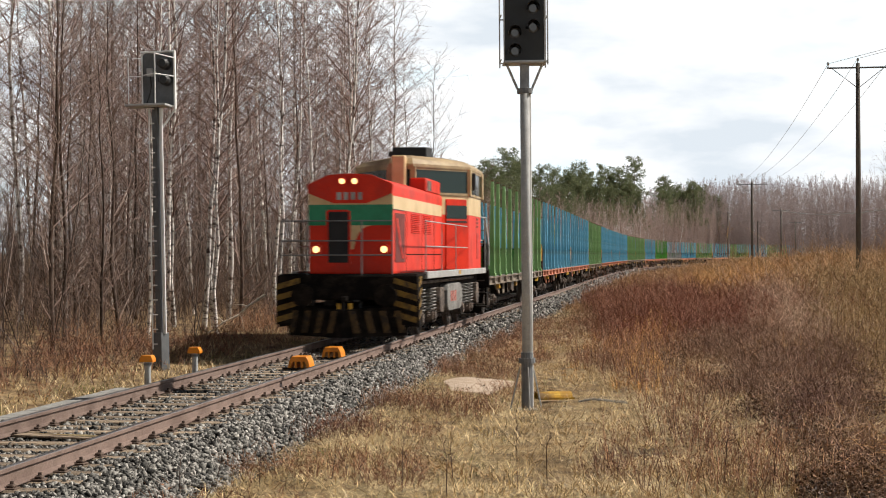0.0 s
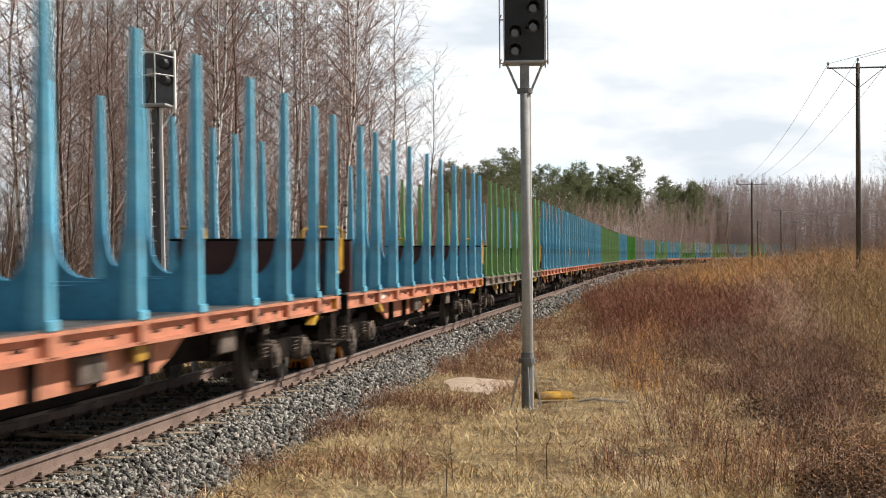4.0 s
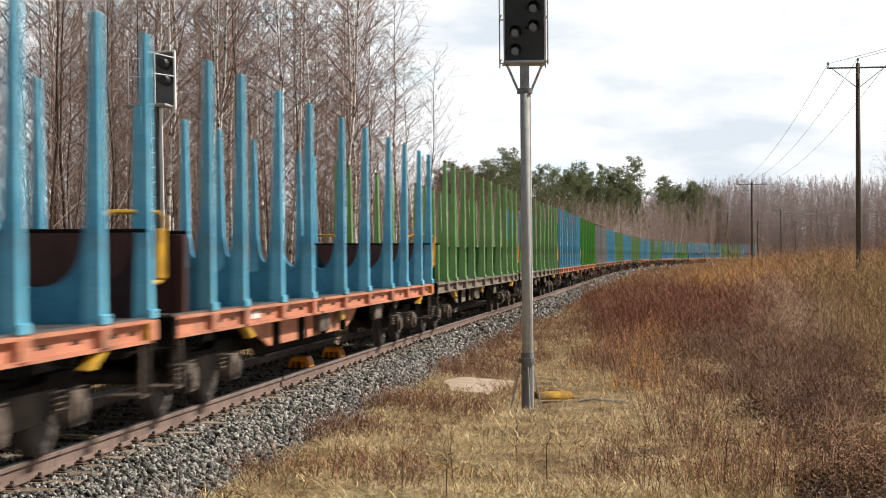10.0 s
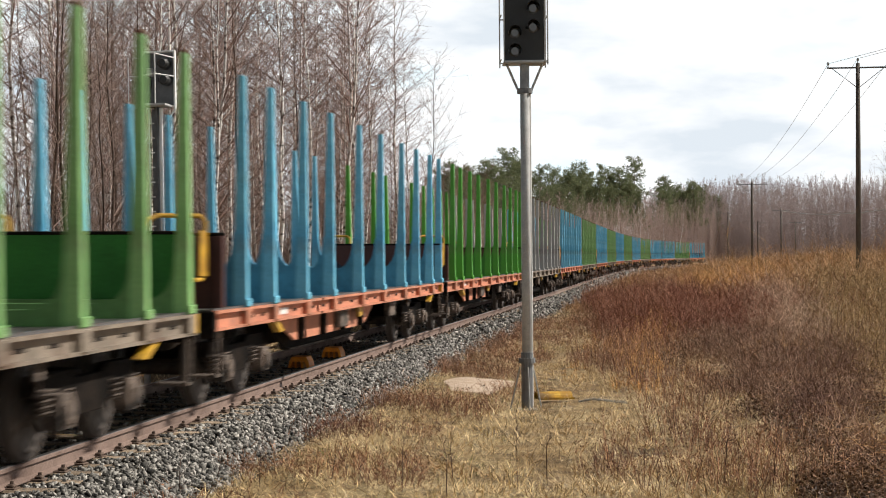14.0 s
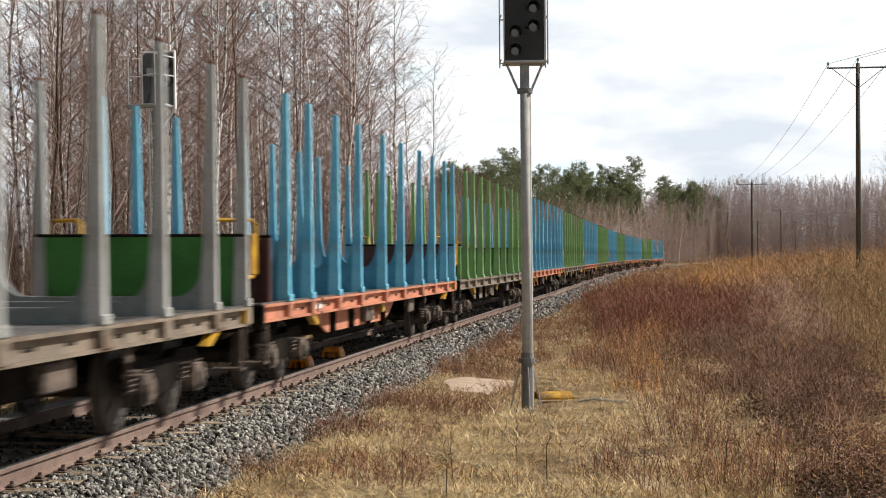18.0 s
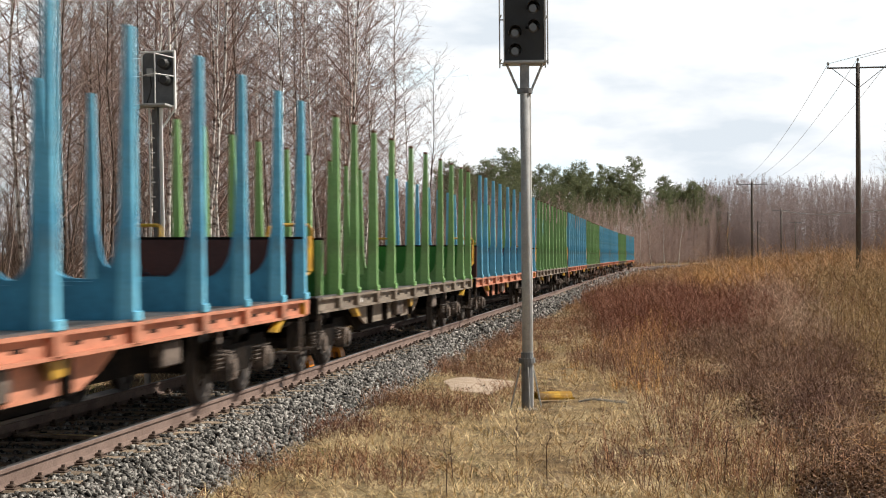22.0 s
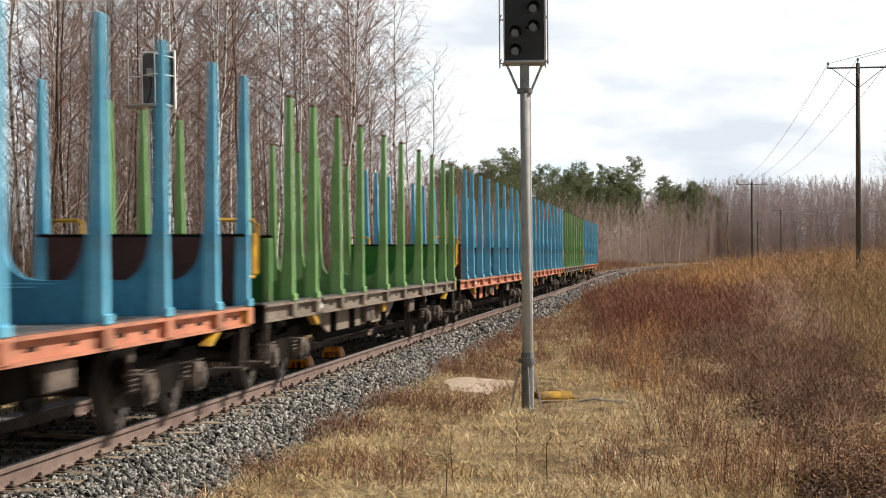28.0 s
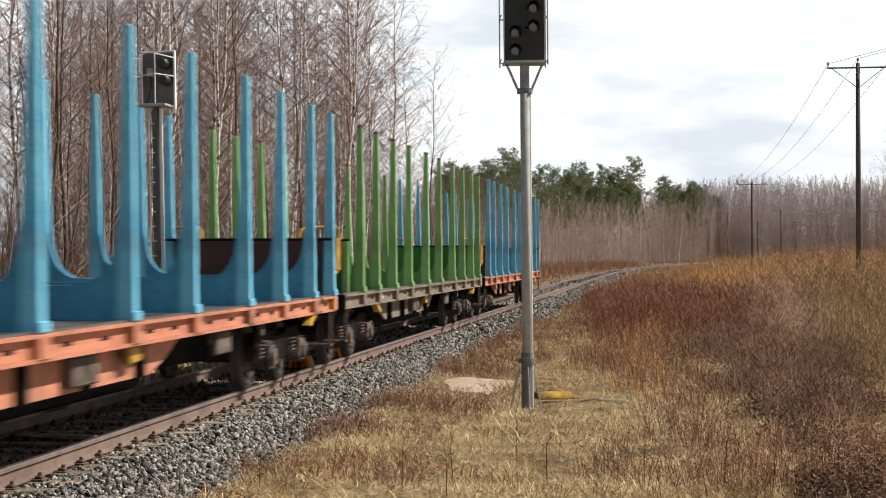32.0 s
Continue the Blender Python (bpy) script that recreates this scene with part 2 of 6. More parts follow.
# ---- mesh helpers ----
class Shape:
    """Vertices and faces of one mesh."""

    def __init__(self):
        self.v, self.f = [], []

    def add(self, verts, faces):
        k = len(self.v)
        self.v.extend(verts)
        self.f.extend([tuple(i + k for i in f) for f in faces])
        return self

    def box(self, x0, x1, y0, y1, z0, z1, c=0.0):
        """A box, with edges chamfered by c."""
        if c <= 0:
            vs = [(x, y, z) for z in (z0, z1) for y in (y0, y1) for x in (x0, x1)]
            return self.add(vs, [(0, 2, 3, 1), (4, 5, 7, 6), (0, 1, 5, 4), (2, 6, 7, 3), (0, 4, 6, 2), (1, 3, 7, 5)])
        vs, idx = [], {}
        lim = ((x0, x1), (y0, y1), (z0, z1))
        for sx in (0, 1):
            for sy in (0, 1):
                for sz in (0, 1):
                    for ax in range(3):
                        p = [lim[0][sx], lim[1][sy], lim[2][sz]]
                        for a, sgn in enumerate((sx, sy, sz)):
                            if a != ax:
                                p[a] += c if sgn == 0 else -c
                        idx[(sx, sy, sz, ax)] = len(vs)
                        vs.append(tuple(p))
        fs = []
        for ax in range(3):
            a, b = (ax + 1) % 3, (ax + 2) % 3
            for side in (0, 1):
                def key(i, j):
                    s3 = [0, 0, 0]
                    s3[ax], s3[a], s3[b] = side, i, j
                    return (*s3, ax)
                loop = [idx[key(0, 0)], idx[key(1, 0)], idx[key(1, 1)], idx[key(0, 1)]]
                fs.append(tuple(loop if side else loop[::-1]))
            for i in (0, 1):
                for j in (0, 1):
                    def key2(e, face):
                        s3 = [0, 0, 0]
                        s3[ax], s3[a], s3[b] = e, i, j
                        return (*s3, face)
                    loop = [idx[key2(0, a)], idx[key2(1, a)], idx[key2(1, b)], idx[key2(0, b)]]
                    fs.append(tuple(loop if (i + j) % 2 == 0 else loop[::-1]))
        for sx in (0, 1):
            for sy in (0, 1):
                for sz in (0, 1):
                    loop = [idx[(sx, sy, sz, ax)] for ax in range(3)]
                    fs.append(tuple(loop if (sx + sy + sz) % 2 else loop[::-1]))
        return self.add(vs, fs)

    def tube(self, pts, radii, n=8, cap=True):
        """A tube through the points, with a radius at each."""
        pts = [Vector(p) for p in pts]
        vs, fs = [], []
        up = Vector((0, 0, 1))
        for i, p in enumerate(pts):
            d = (pts[min(i + 1, len(pts) - 1)] - pts[max(i - 1, 0)])
            d = d.normalized() if d.length > 1e-9 else up
            side = d.cross(up if abs(d.z) < 0.95 else Vector((1, 0, 0))).normalized()
            lift = side.cross(d)
            r = radii[i] if isinstance(radii, (list, tuple)) else radii
            for k in range(n):
                a = 2 * math.pi * k / n
                q = p + side * (r * math.cos(a)) + lift * (r * math.sin(a))
                vs.append((q.x, q.y, q.z))
        for i in range(len(pts) - 1):
            for k in range(n):
                fs.append((i * n + k, i * n + (k + 1) % n, (i + 1) * n + (k + 1) % n, (i + 1) * n + k))
        if cap:
            fs.append(tuple(range(n))[::-1])
            fs.append(tuple(range((len(pts) - 1) * n, len(pts) * n)))
        return self.add(vs, fs)

    def prism(self, profile, axis, a0, a1):
        """A closed outline pushed along an axis; the outline's two numbers are the other axes in order."""
        n = len(profile)
        vs = []
        for a in (a0, a1):
            for p, q in profile:
                vs.append({"x": (a, p, q), "y": (p, a, q), "z": (p, q, a)}[axis])
        fs = [(i, (i + 1) % n, n + (i + 1) % n, n + i) for i in range(n)]
        fs += [tuple(range(n))[::-1], tuple(range(n, 2 * n))]
        return self.add(vs, fs)

    def mesh(self, name, material, smooth=False, bevel=0.0):
        me = bpy.data.meshes.new(name)
        me.from_pydata([tuple(p) for p in self.v], [], self.f)
        bm = bmesh.new()
        bm.from_mesh(me)
        bmesh.ops.recalc_face_normals(bm, faces=bm.faces)
        if bevel:
            sharp = [e for e in bm.edges if e.is_manifold and e.calc_face_angle(0) > 0.5]
            bmesh.ops.bevel(bm, geom=sharp, offset=bevel, segments=2, affect="EDGES", profile=0.6)
        bm.to_mesh(me)
        bm.free()
        me.materials.append(material)
        if smooth:
            me.polygons.foreach_set("use_smooth", [True] * len(me.polygons))
        return me


def part(name, shape, material, parent, label="", smooth=False, bevel=0.0, at=None):
    """One mesh object under a thing or under a part. shape: a Shape, or a mesh to share."""
    me = shape.mesh(name, material, smooth, bevel) if isinstance(shape, Shape) else shape
    ob = new(name, me)
    ob.parent = parent
    if at is not None:
        ob.matrix_basis = at
    if label:
        ob["label"] = label
    return ob


def thing(name, label, category, m=None, group="", kind=""):
    ob = new(name)
    ob.empty_display_size = 0.2
    if m is not None:
        ob.matrix_basis = m
    return tagged(ob, label, category, group, kind)


def stuff_mesh(name, verts, faces, material, label, category):
    me = bpy.data.meshes.new(name)
    verts, faces = np.asarray(verts, dtype=np.float32), np.asarray(faces, dtype=np.int32)
    me.vertices.add(len(verts))
    me.vertices.foreach_set("co", verts.ravel())
    w = faces.shape[1]
    me.loops.add(faces.size)
    me.loops.foreach_set("vertex_index", faces.ravel())
    me.polygons.add(len(faces))
    me.polygons.foreach_set("loop_start", np.arange(len(faces), dtype=np.int32) * w)
    me.update(calc_edges=True)
    me.validate()
    me.materials.append(material)
    return tagged(new(name, me), label, category, kind="stuff")


def circle(r, n, x=0.0, z=0.0, a0=0.0):
    return [(x + r * math.cos(a0 + 2 * math.pi * i / n), z + r * math.sin(a0 + 2 * math.pi * i / n)) for i in range(n)]

# ---- ground ----
def lateral(x, y):
    """Metres to the right of the line, and metres along it, for points of the plan."""
    x, y = np.asarray(x, float), np.asarray(y, float)
    cx, cy, ch, cs = way_x[::8], way_y[::8], way_h[::8], way_s[::8]
    o, s = np.empty(x.shape), np.empty(x.shape)
    flat_x, flat_y, fo, fs = x.ravel(), y.ravel(), o.ravel(), s.ravel()
    for a in range(0, flat_x.size, 4000):
        dx, dy = flat_x[a:a + 4000, None] - cx, flat_y[a:a + 4000, None] - cy
        i = np.argmin(dx * dx + dy * dy, axis=1)
        k = np.arange(i.size)
        dx, dy, h = dx[k, i], dy[k, i], ch[i]
        fo[a:a + 4000] = dx * np.cos(h) - dy * np.sin(h)
        fs[a:a + 4000] = cs[i] + dx * np.sin(h) + dy * np.cos(h)
    return fo.reshape(x.shape), fs.reshape(x.shape)


def waves(x, y):
    return (np.sin(x * 0.9 + 1.3 * np.sin(y * 0.5)) * np.cos(y * 0.8 + 0.7 * np.sin(x * 0.6)) * 0.05
            + np.sin(x * 2.3 + y * 1.1) * np.cos(y * 2.7 - x * 0.9) * 0.018)


SIDE_O = [-3000, -300, -120, -40, -12, -6, -2.5, -2.0, -1.6, 1.6, 1.95, 2.4, 6.5, 12, 25, 60, 140, 600, 3000]
SIDE_Z = [3.0, 3.0, 1.0, 0.3, -0.1, -0.25, -0.38, -0.48, -0.8, -0.8, -0.56, -0.52, -0.6, -0.45, 0.0, 0.3, 0.3, 2.0, 2.0]


def ground_z(x, y):
    o, s = lateral(x, y)
    z = np.interp(o, SIDE_O, SIDE_Z)
    return z + waves(np.asarray(x, float), np.asarray(y, float)) * np.clip((np.abs(o) - 2.0) / 2, 0, 1)


def spread(dense, far, grow=1.25):
    out, step, a = [], dense[1] - dense[0], dense[-1]
    while a < far:
        step *= grow
        a += step
        out.append(a)
    return out


gx = np.arange(-36, 36, 0.7)
gx = np.concatenate([[-v for v in spread(-gx[::-1], 2600)][::-1], gx, spread(gx, 2600)])
gy = np.arange(8, 110, 0.7)
gy = np.concatenate([[8 - (v - 110) for v in spread(gy, 2700)][::-1], gy, spread(gy, 2700)])
GX, GY = np.meshgrid(gx, gy)
GZ = ground_z(GX, GY)
nx, ny = len(gx), len(gy)
idx = np.arange(nx * ny).reshape(ny, nx)
quads = np.stack([idx[:-1, :-1], idx[:-1, 1:], idx[1:, 1:], idx[1:, :-1]], axis=-1).reshape(-1, 4)
ground = stuff_mesh("ground", np.stack([GX, GY, GZ], -1).reshape(-1, 3), quads, M_GROUND, "uneven meadow ground with pale dry grass", "ground")
ground["kind"] = "structure"
ground.data.polygons.foreach_set("use_smooth", [True] * len(ground.data.polygons))


# ---- track ----
def sweep(profile, s0, s1, step_near, material, name, parent, smooth=False):
    """A closed outline (offset, height) drawn along the line, canted with it."""
    near = np.arange(max(s0, -5), 130, step_near)
    s = np.concatenate([np.arange(s0, -5, 4.0), near, np.arange(130, s1, 3.0)])
    n = len(profile)
    sh = Shape()
    vs = []
    for a in s:
        for o, z in profile:
            x, y, _ = on_way(a, o)
            vs.append((x, y, z - CANT * o))
    fs = [(i * n + k, (i + 1) * n + k, (i + 1) * n + (k + 1) % n, i * n + (k + 1) % n) for i in range(len(s) - 1) for k in range(n)]
    fs += [tuple(range(n)), tuple(range((len(s) - 1) * n, len(s) * n))[::-1]]
    sh.add(vs, fs)
    return part(name, sh, material, parent, smooth=smooth)


track = thing("railway_track", "single railway line on wooden sleepers in grey ballast", "railway track", kind="structure")
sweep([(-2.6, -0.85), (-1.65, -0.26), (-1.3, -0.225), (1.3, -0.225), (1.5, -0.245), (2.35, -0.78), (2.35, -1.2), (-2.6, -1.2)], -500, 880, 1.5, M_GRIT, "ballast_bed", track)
for side in (-1, 1):
    c = side * (0.762 + 0.036)
    prof = [(-0.07, -0.172), (-0.07, -0.162), (-0.012, -0.14), (-0.009, -0.05), (-0.036, -0.038), (-0.036, -0.006), (-0.028, 0.0),
            (0.028, 0.0), (0.036, -0.006), (0.036, -0.038), (0.009, -0.05), (0.012, -0.14), (0.07, -0.162), (0.07, -0.172)]
    rail = sweep([(c + o, z) for o, z in prof], -500, 880, 1.0, M_RUST, "rail", track)
    sweep([(c - 0.031, -0.003), (c - 0.026, 0.004), (c + 0.026, 0.004), (c + 0.031, -0.003)], -500, 880, 1.0, M_RAILTOP, "running_surface", rail)

rng = random.Random(5)
SLEEPER = [Shape().box(-1.3, 1.3, -0.12, 0.12, -0.34, -0.175 - 0.008 * k, 0.018).mesh("sleeper", M_SLEEPER) for k in range(2)]
fast = Shape()
for side in (-1, 1):
    c = side * 0.798
    fast.box(c - 0.17, c + 0.17, -0.075, 0.075, -0.178, -0.160, 0.004)
    for e in (-1, 1):
        fast.box(c + e * 0.115 - 0.035, c + e * 0.115 + 0.035, -0.045, 0.045, -0.162, -0.132, 0.010)
        fast.tube([(c + e * 0.12, 0, -0.13), (c + e * 0.12, 0, -0.105)], 0.018, 6)
FASTENING = fast.mesh("rail_fastening", M_FASTEN)
PITCH = 0.601
for i in range(300):
    s = 4.1 + i * PITCH
    sl = part("sleeper", SLEEPER[i % 2], None, track, at=rail_pose(s, rng.uniform(-0.03, 0.03)) @ pose(0, 0, 0, 0, 0, rng.uniform(-1.2, 1.2)))
    if i < 130:
        part("rail_fastening", FASTENING, None, sl)
far_sl = Shape()
for i in range(-300, 900):
    if 0 <= i < 300:
        continue
    m = rail_pose(4.1 + i * PITCH)
    vs = [tuple(m @ Vector((x, y, z))) for z in (-0.34, -0.175) for y in (-0.12, 0.12) for x in (-1.3, 1.3)]
    far_sl.add(vs, [(4, 5, 7, 6), (0, 1, 5, 4), (2, 6, 7, 3), (0, 4, 6, 2), (1, 3, 7, 5)])
tagged(part("sleeper_row", far_sl, M_SLEEPER, track), kind="stuff")

# loose stones of the ballast
rs = np.random.RandomState(3)


def scatter_stones(count, s0, s1, size):
    s = s0 + (s1 - s0) * rs.rand(count) ** 1.35
    pick = rs.rand(count)
    o = np.where(pick < 0.6, 0.92 + 1.33 * rs.rand(count), np.where(pick < 0.9, rs.uniform(-0.75, 0.75, count), rs.uniform(-2.3, -0.9, count)))
    z = np.interp(o, [-2.6, -1.65, -1.3, 1.3, 1.5, 2.35], [-0.85, -0.26, -0.225, -0.225, -0.245, -0.78])
    on_wood = (np.abs(((s - 4.1 + 0.31) % PITCH) - 0.31) < 0.125) & (np.abs(o) < 1.24)
    keep = (~on_wood | (rs.rand(count) < np.where(np.abs(o) > 1.1, 0.45, 0.14))) & (np.abs(np.abs(o) - 0.8) > 0.1)
    s, o, z = s[keep], o[keep], z[keep]
    x, y, _ = on_way(s, o)
    n = len(s)
    base = np.array([(a, b, c) for c in (-1, 1) for b in (-1, 1) for a in (-1, 1)], float)
    d = rs.uniform(0.45, 1.0, (n, 3))[:, None, :] * (base[None] + rs.uniform(-0.62, 0.62, (n, 8, 3))) * (size * rs.uniform(0.45, 1.3, n))[:, None, None] * 0.5
    a, b = rs.rand(n) * 6.283, rs.rand(n) * 6.283
    ca, sa, cb, sb = np.cos(a)[:, None], np.sin(a)[:, None], np.cos(b)[:, None], np.sin(b)[:, None]
    d0, d1, d2 = d[..., 0], d[..., 1], d[..., 2]
    d1, d2 = cb * d1 - sb * d2, sb * d1 + cb * d2
    d0, d1 = ca * d0 - sa * d1, sa * d0 + ca * d1
    v = np.stack([d0 + x[:, None], d1 + y[:, None], d2 + (z - CANT * o + size * rs.uniform(-0.35, 0.75, n))[:, None]], -1)
    f = np.array([(0, 2, 3, 1), (4, 5, 7, 6), (0, 1, 5, 4), (2, 6, 7, 3), (0, 4, 6, 2), (1, 3, 7, 5)])
    return v.reshape(-1, 3), (f[None] + 8 * np.arange(n)[:, None, None]).reshape(-1, 4)


v1, f1 = scatter_stones(70000, 13, 44, 0.050)
v2, f2 = scatter_stones(12000, 40, 120, 0.085)
v3, f3 = scatter_stones(9000, 112, 300, 0.15)
tagged(stuff_mesh("ballast_stones", np.concatenate([v1, v2, v3]), np.concatenate([f1, f2 + len(v1), f3 + len(v1) + len(v2)]), M_STONE, "loose crushed grey ballast stones beside the rails", "ballast"))

# ---- lineside things ----
def balise(s, o):
    b = thing("balise", "orange plastic balise fixed between the rails", "balise", rail_pose(s, o), "balises between the rails")
    part("housing", Shape().prism([(-0.20, -0.14), (-0.175, -0.02), (-0.13, 0.06), (0.13, 0.06), (0.175, -0.02), (0.20, -0.14), (0.14, -0.14), (0.11, -0.03), (-0.11, -0.03), (-0.14, -0.14)], "y", -0.24, 0.20), M_ORANGE, b, bevel=0.015)
    for x in (-0.055, 0.055):
        part("web", Shape().box(x - 0.02, x + 0.02, -0.25, 0.18, -0.14, -0.025, 0.004), M_ORANGE, b)
    part("mounting_bar", Shape().box(-0.34, 0.34, -0.05, 0.05, -0.175, -0.142, 0.006), M_FASTEN, b)
    for e in (-1, 1):
        part("bolt", Shape().tube([(0.29 * e, 0, -0.145), (0.29 * e, 0, -0.11)], 0.018, 6), M_ZINC, b)
    return b


def cable_post(s, o, z0, top):
    p = thing("cable_post", "short steel cable post with an orange cap beside the ballast", "cable post", upright(s, o, z0), "cable posts beside the track")
    part("pipe", Shape().tube([(0, 0, -0.3), (0, 0, top)], 0.055, 10), M_ZINC, p, smooth=False)
    part("cap", Shape().prism([(-0.115, top - 0.01), (-0.115, top + 0.03), (-0.08, top + 0.10), (0.08, top + 0.10), (0.115, top + 0.03), (0.115, top - 0.01)], "y", -0.1, 0.1), M_ORANGE, p, "orange plastic cap")
    part("collar", Shape().tube([(0, 0, top - 0.07), (0, 0, top - 0.03)], 0.07, 10), M_ZINCDARK, p)
    return p




# ---- the train ----
T_START, T_END = 0.0, 32.0
LEAD, SPEED, SLOWING = 50.658, 16.164, -0.06046
WAGON = 21.12
SLACK_T, SLACK = [0, 6, 9, 13, 17, 19, 24.7, 28, 32], [0, 0.10, -0.03, 0.03, 0, -0.18, -0.06, -0.14, -0.42]


def gone(t):
    return float(SPEED * t + SLOWING * t * t / 2 - np.interp(t, SLACK_T, SLACK))


M_LOCORED = mat("bright_red_paint", (0.72, 0.036, 0.012), 0.45, alt=(0.62, 0.028, 0.010), scale=1.5, fine=30, bump=0.04, grain=0.08, stain=(0.50, 0.035, 0.02), stain_scale=1.0, spec=0.2)
M_LOCOCREAM = mat("cream_paint", (0.70, 0.52, 0.29), 0.45, alt=(0.60, 0.43, 0.22), scale=1.5, bump=0.04, grain=0.08)
M_LOCOTAN = mat("sooty_tan_paint", (0.44, 0.32, 0.18), 0.6, alt=(0.26, 0.18, 0.10), scale=1.2, bump=0.06, grain=0.15)
M_LOCOGREEN = mat("green_stripe_paint", (0.02, 0.27, 0.13), 0.45, alt=(0.016, 0.21, 0.10), bump=0.04, grain=0.1)
# grimy black iron; also carries the shade of headstocks, lower beams and slots
M_DARK = mat("grimy_shaded_black_iron", (0.008, 0.007, 0.0065), 0.8, 0.0, alt=(0.022, 0.017, 0.014), scale=4, fine=30, bump=0.3, grain=0.3, spec=0.04)
M_DUSTY = mat("dusty_iron", (0.17, 0.13, 0.105), 0.8, 0.0, alt=(0.018, 0.014, 0.012), scale=4, fine=30, bump=0.3, grain=0.3)
M_STEELGREY = mat("light_grey_paint", (0.42, 0.42, 0.41), 0.55, alt=(0.28, 0.27, 0.26), scale=3, bump=0.08)
M_WINDOW = glass("tinted_cab_glass", (0.016, 0.032, 0.028), 0.12, 0.96)
M_WINDOW.node_tree.nodes["Principled BSDF"].inputs["Specular IOR Level"].default_value = 0.25
M_HEADLAMP = glow("lit_headlamp", (1.0, 0.66, 0.28), 1.7)
M_SOOT = mat("soot_black_casing", (0.02, 0.02, 0.022), 0.7, bump=0.1)
M_WHEEL = mat("rolling_steel", (0.085, 0.07, 0.06), 0.7, 0.2, alt=(0.045, 0.036, 0.032), scale=6, bump=0.1)
PAINTS = {
    "green": ((0.26, 0.49, 0.18), (0.18, 0.37, 0.115), (0.03, 0.19, 0.03)),
    "blue": ((0.18, 0.56, 0.77), (0.085, 0.38, 0.61), (0.085, 0.03, 0.026)),
    "vivid": ((0.10, 0.42, 0.045), (0.07, 0.34, 0.035), (0.09, 0.035, 0.028)),
    "grey": ((0.43, 0.44, 0.43), (0.33, 0.34, 0.335), (0.045, 0.20, 0.035)),
}
M_SILLORANGE = mat("faded_orange_frame", (0.58, 0.235, 0.14), 0.75, alt=(0.44, 0.175, 0.105), scale=2.5, fine=25, bump=0.12, grain=0.2, stain=(0.25, 0.13, 0.09), stain_scale=1.6)
M_SILLGREY = mat("grimy_brown_grey_frame", (0.25, 0.205, 0.16), 0.8, alt=(0.165, 0.135, 0.105), scale=2.5, fine=25, bump=0.15, grain=0.25, stain=(0.13, 0.08, 0.055), stain_scale=1.6)
M_DECK = mat("worn_steel_deck", (0.30, 0.29, 0.28), 0.38, 0.7, alt=(0.09, 0.08, 0.07), scale=2, bump=0.2)
M_GUARD = mat("rusty_brown_guard", (0.17, 0.075, 0.035), 0.75, alt=(0.26, 0.13, 0.03), scale=4, bump=0.15, grain=0.25)
M_TIP = mat("rusty_red_tip", (0.20, 0.10, 0.065), 0.7, bump=0.1)

BUNK_ROWS = {"green": (-9.14, -7.52, -5.57, -3.55, -1.07, 1.07, 3.55, 5.57, 7.52, 9.14)}
BLUE_ROWS = (-9.34, -7.8, -5.71, -3.68, -1.12, 1.12, 3.68, 5.71, 7.8, 9.34)
DECK_Z, TOP_Z, FRONT, REAR = 1.22, 4.12, -10.87, 9.42


def wheelset_mesh(r):
    sh = Shape().tube([(-0.95, 0, 0), (0.95, 0, 0)], 0.085, 10)
    for e in (-1, 1):
        a, b = 0.755 * e, 0.885 * e
        ring = [(a, r + 0.03), (a + 0.03 * e, r + 0.03), (a + 0.035 * e, r), (b, r - 0.01), (b, r - 0.08), (b - 0.03 * e, r - 0.10), (b - 0.04 * e, 0.16), (b, 0.13), (b, 0.05), (a - 0.01 * e, 0.05), (a - 0.01 * e, 0.13), (a + 0.035 * e, 0.18), (a + 0.03 * e, r - 0.10), (a, r - 0.08)]
        n, m = len(ring), 28
        vs = [(x, q * math.cos(2 * math.pi * k / m), q * math.sin(2 * math.pi * k / m)) for k in range(m) for x, q in ring]
        sh.add(vs, [(k * n + i, k * n + (i + 1) % n, ((k + 1) % m) * n + (i + 1) % n, ((k + 1) % m) * n + i) for k in range(m) for i in range(n)])
        for k in range(3):
            ang = 2 * math.pi * k / 3
            sh.tube([(b + 0.004 * e, 0.24 * math.cos(ang), 0.24 * math.sin(ang)), (b - 0.05 * e, 0.24 * math.cos(ang), 0.24 * math.sin(ang))], 0.035, 6)
    return sh.mesh("wheelset", M_WHEEL)


WHEELSET = {0.46: wheelset_mesh(0.46), 0.5: wheelset_mesh(0.5)}


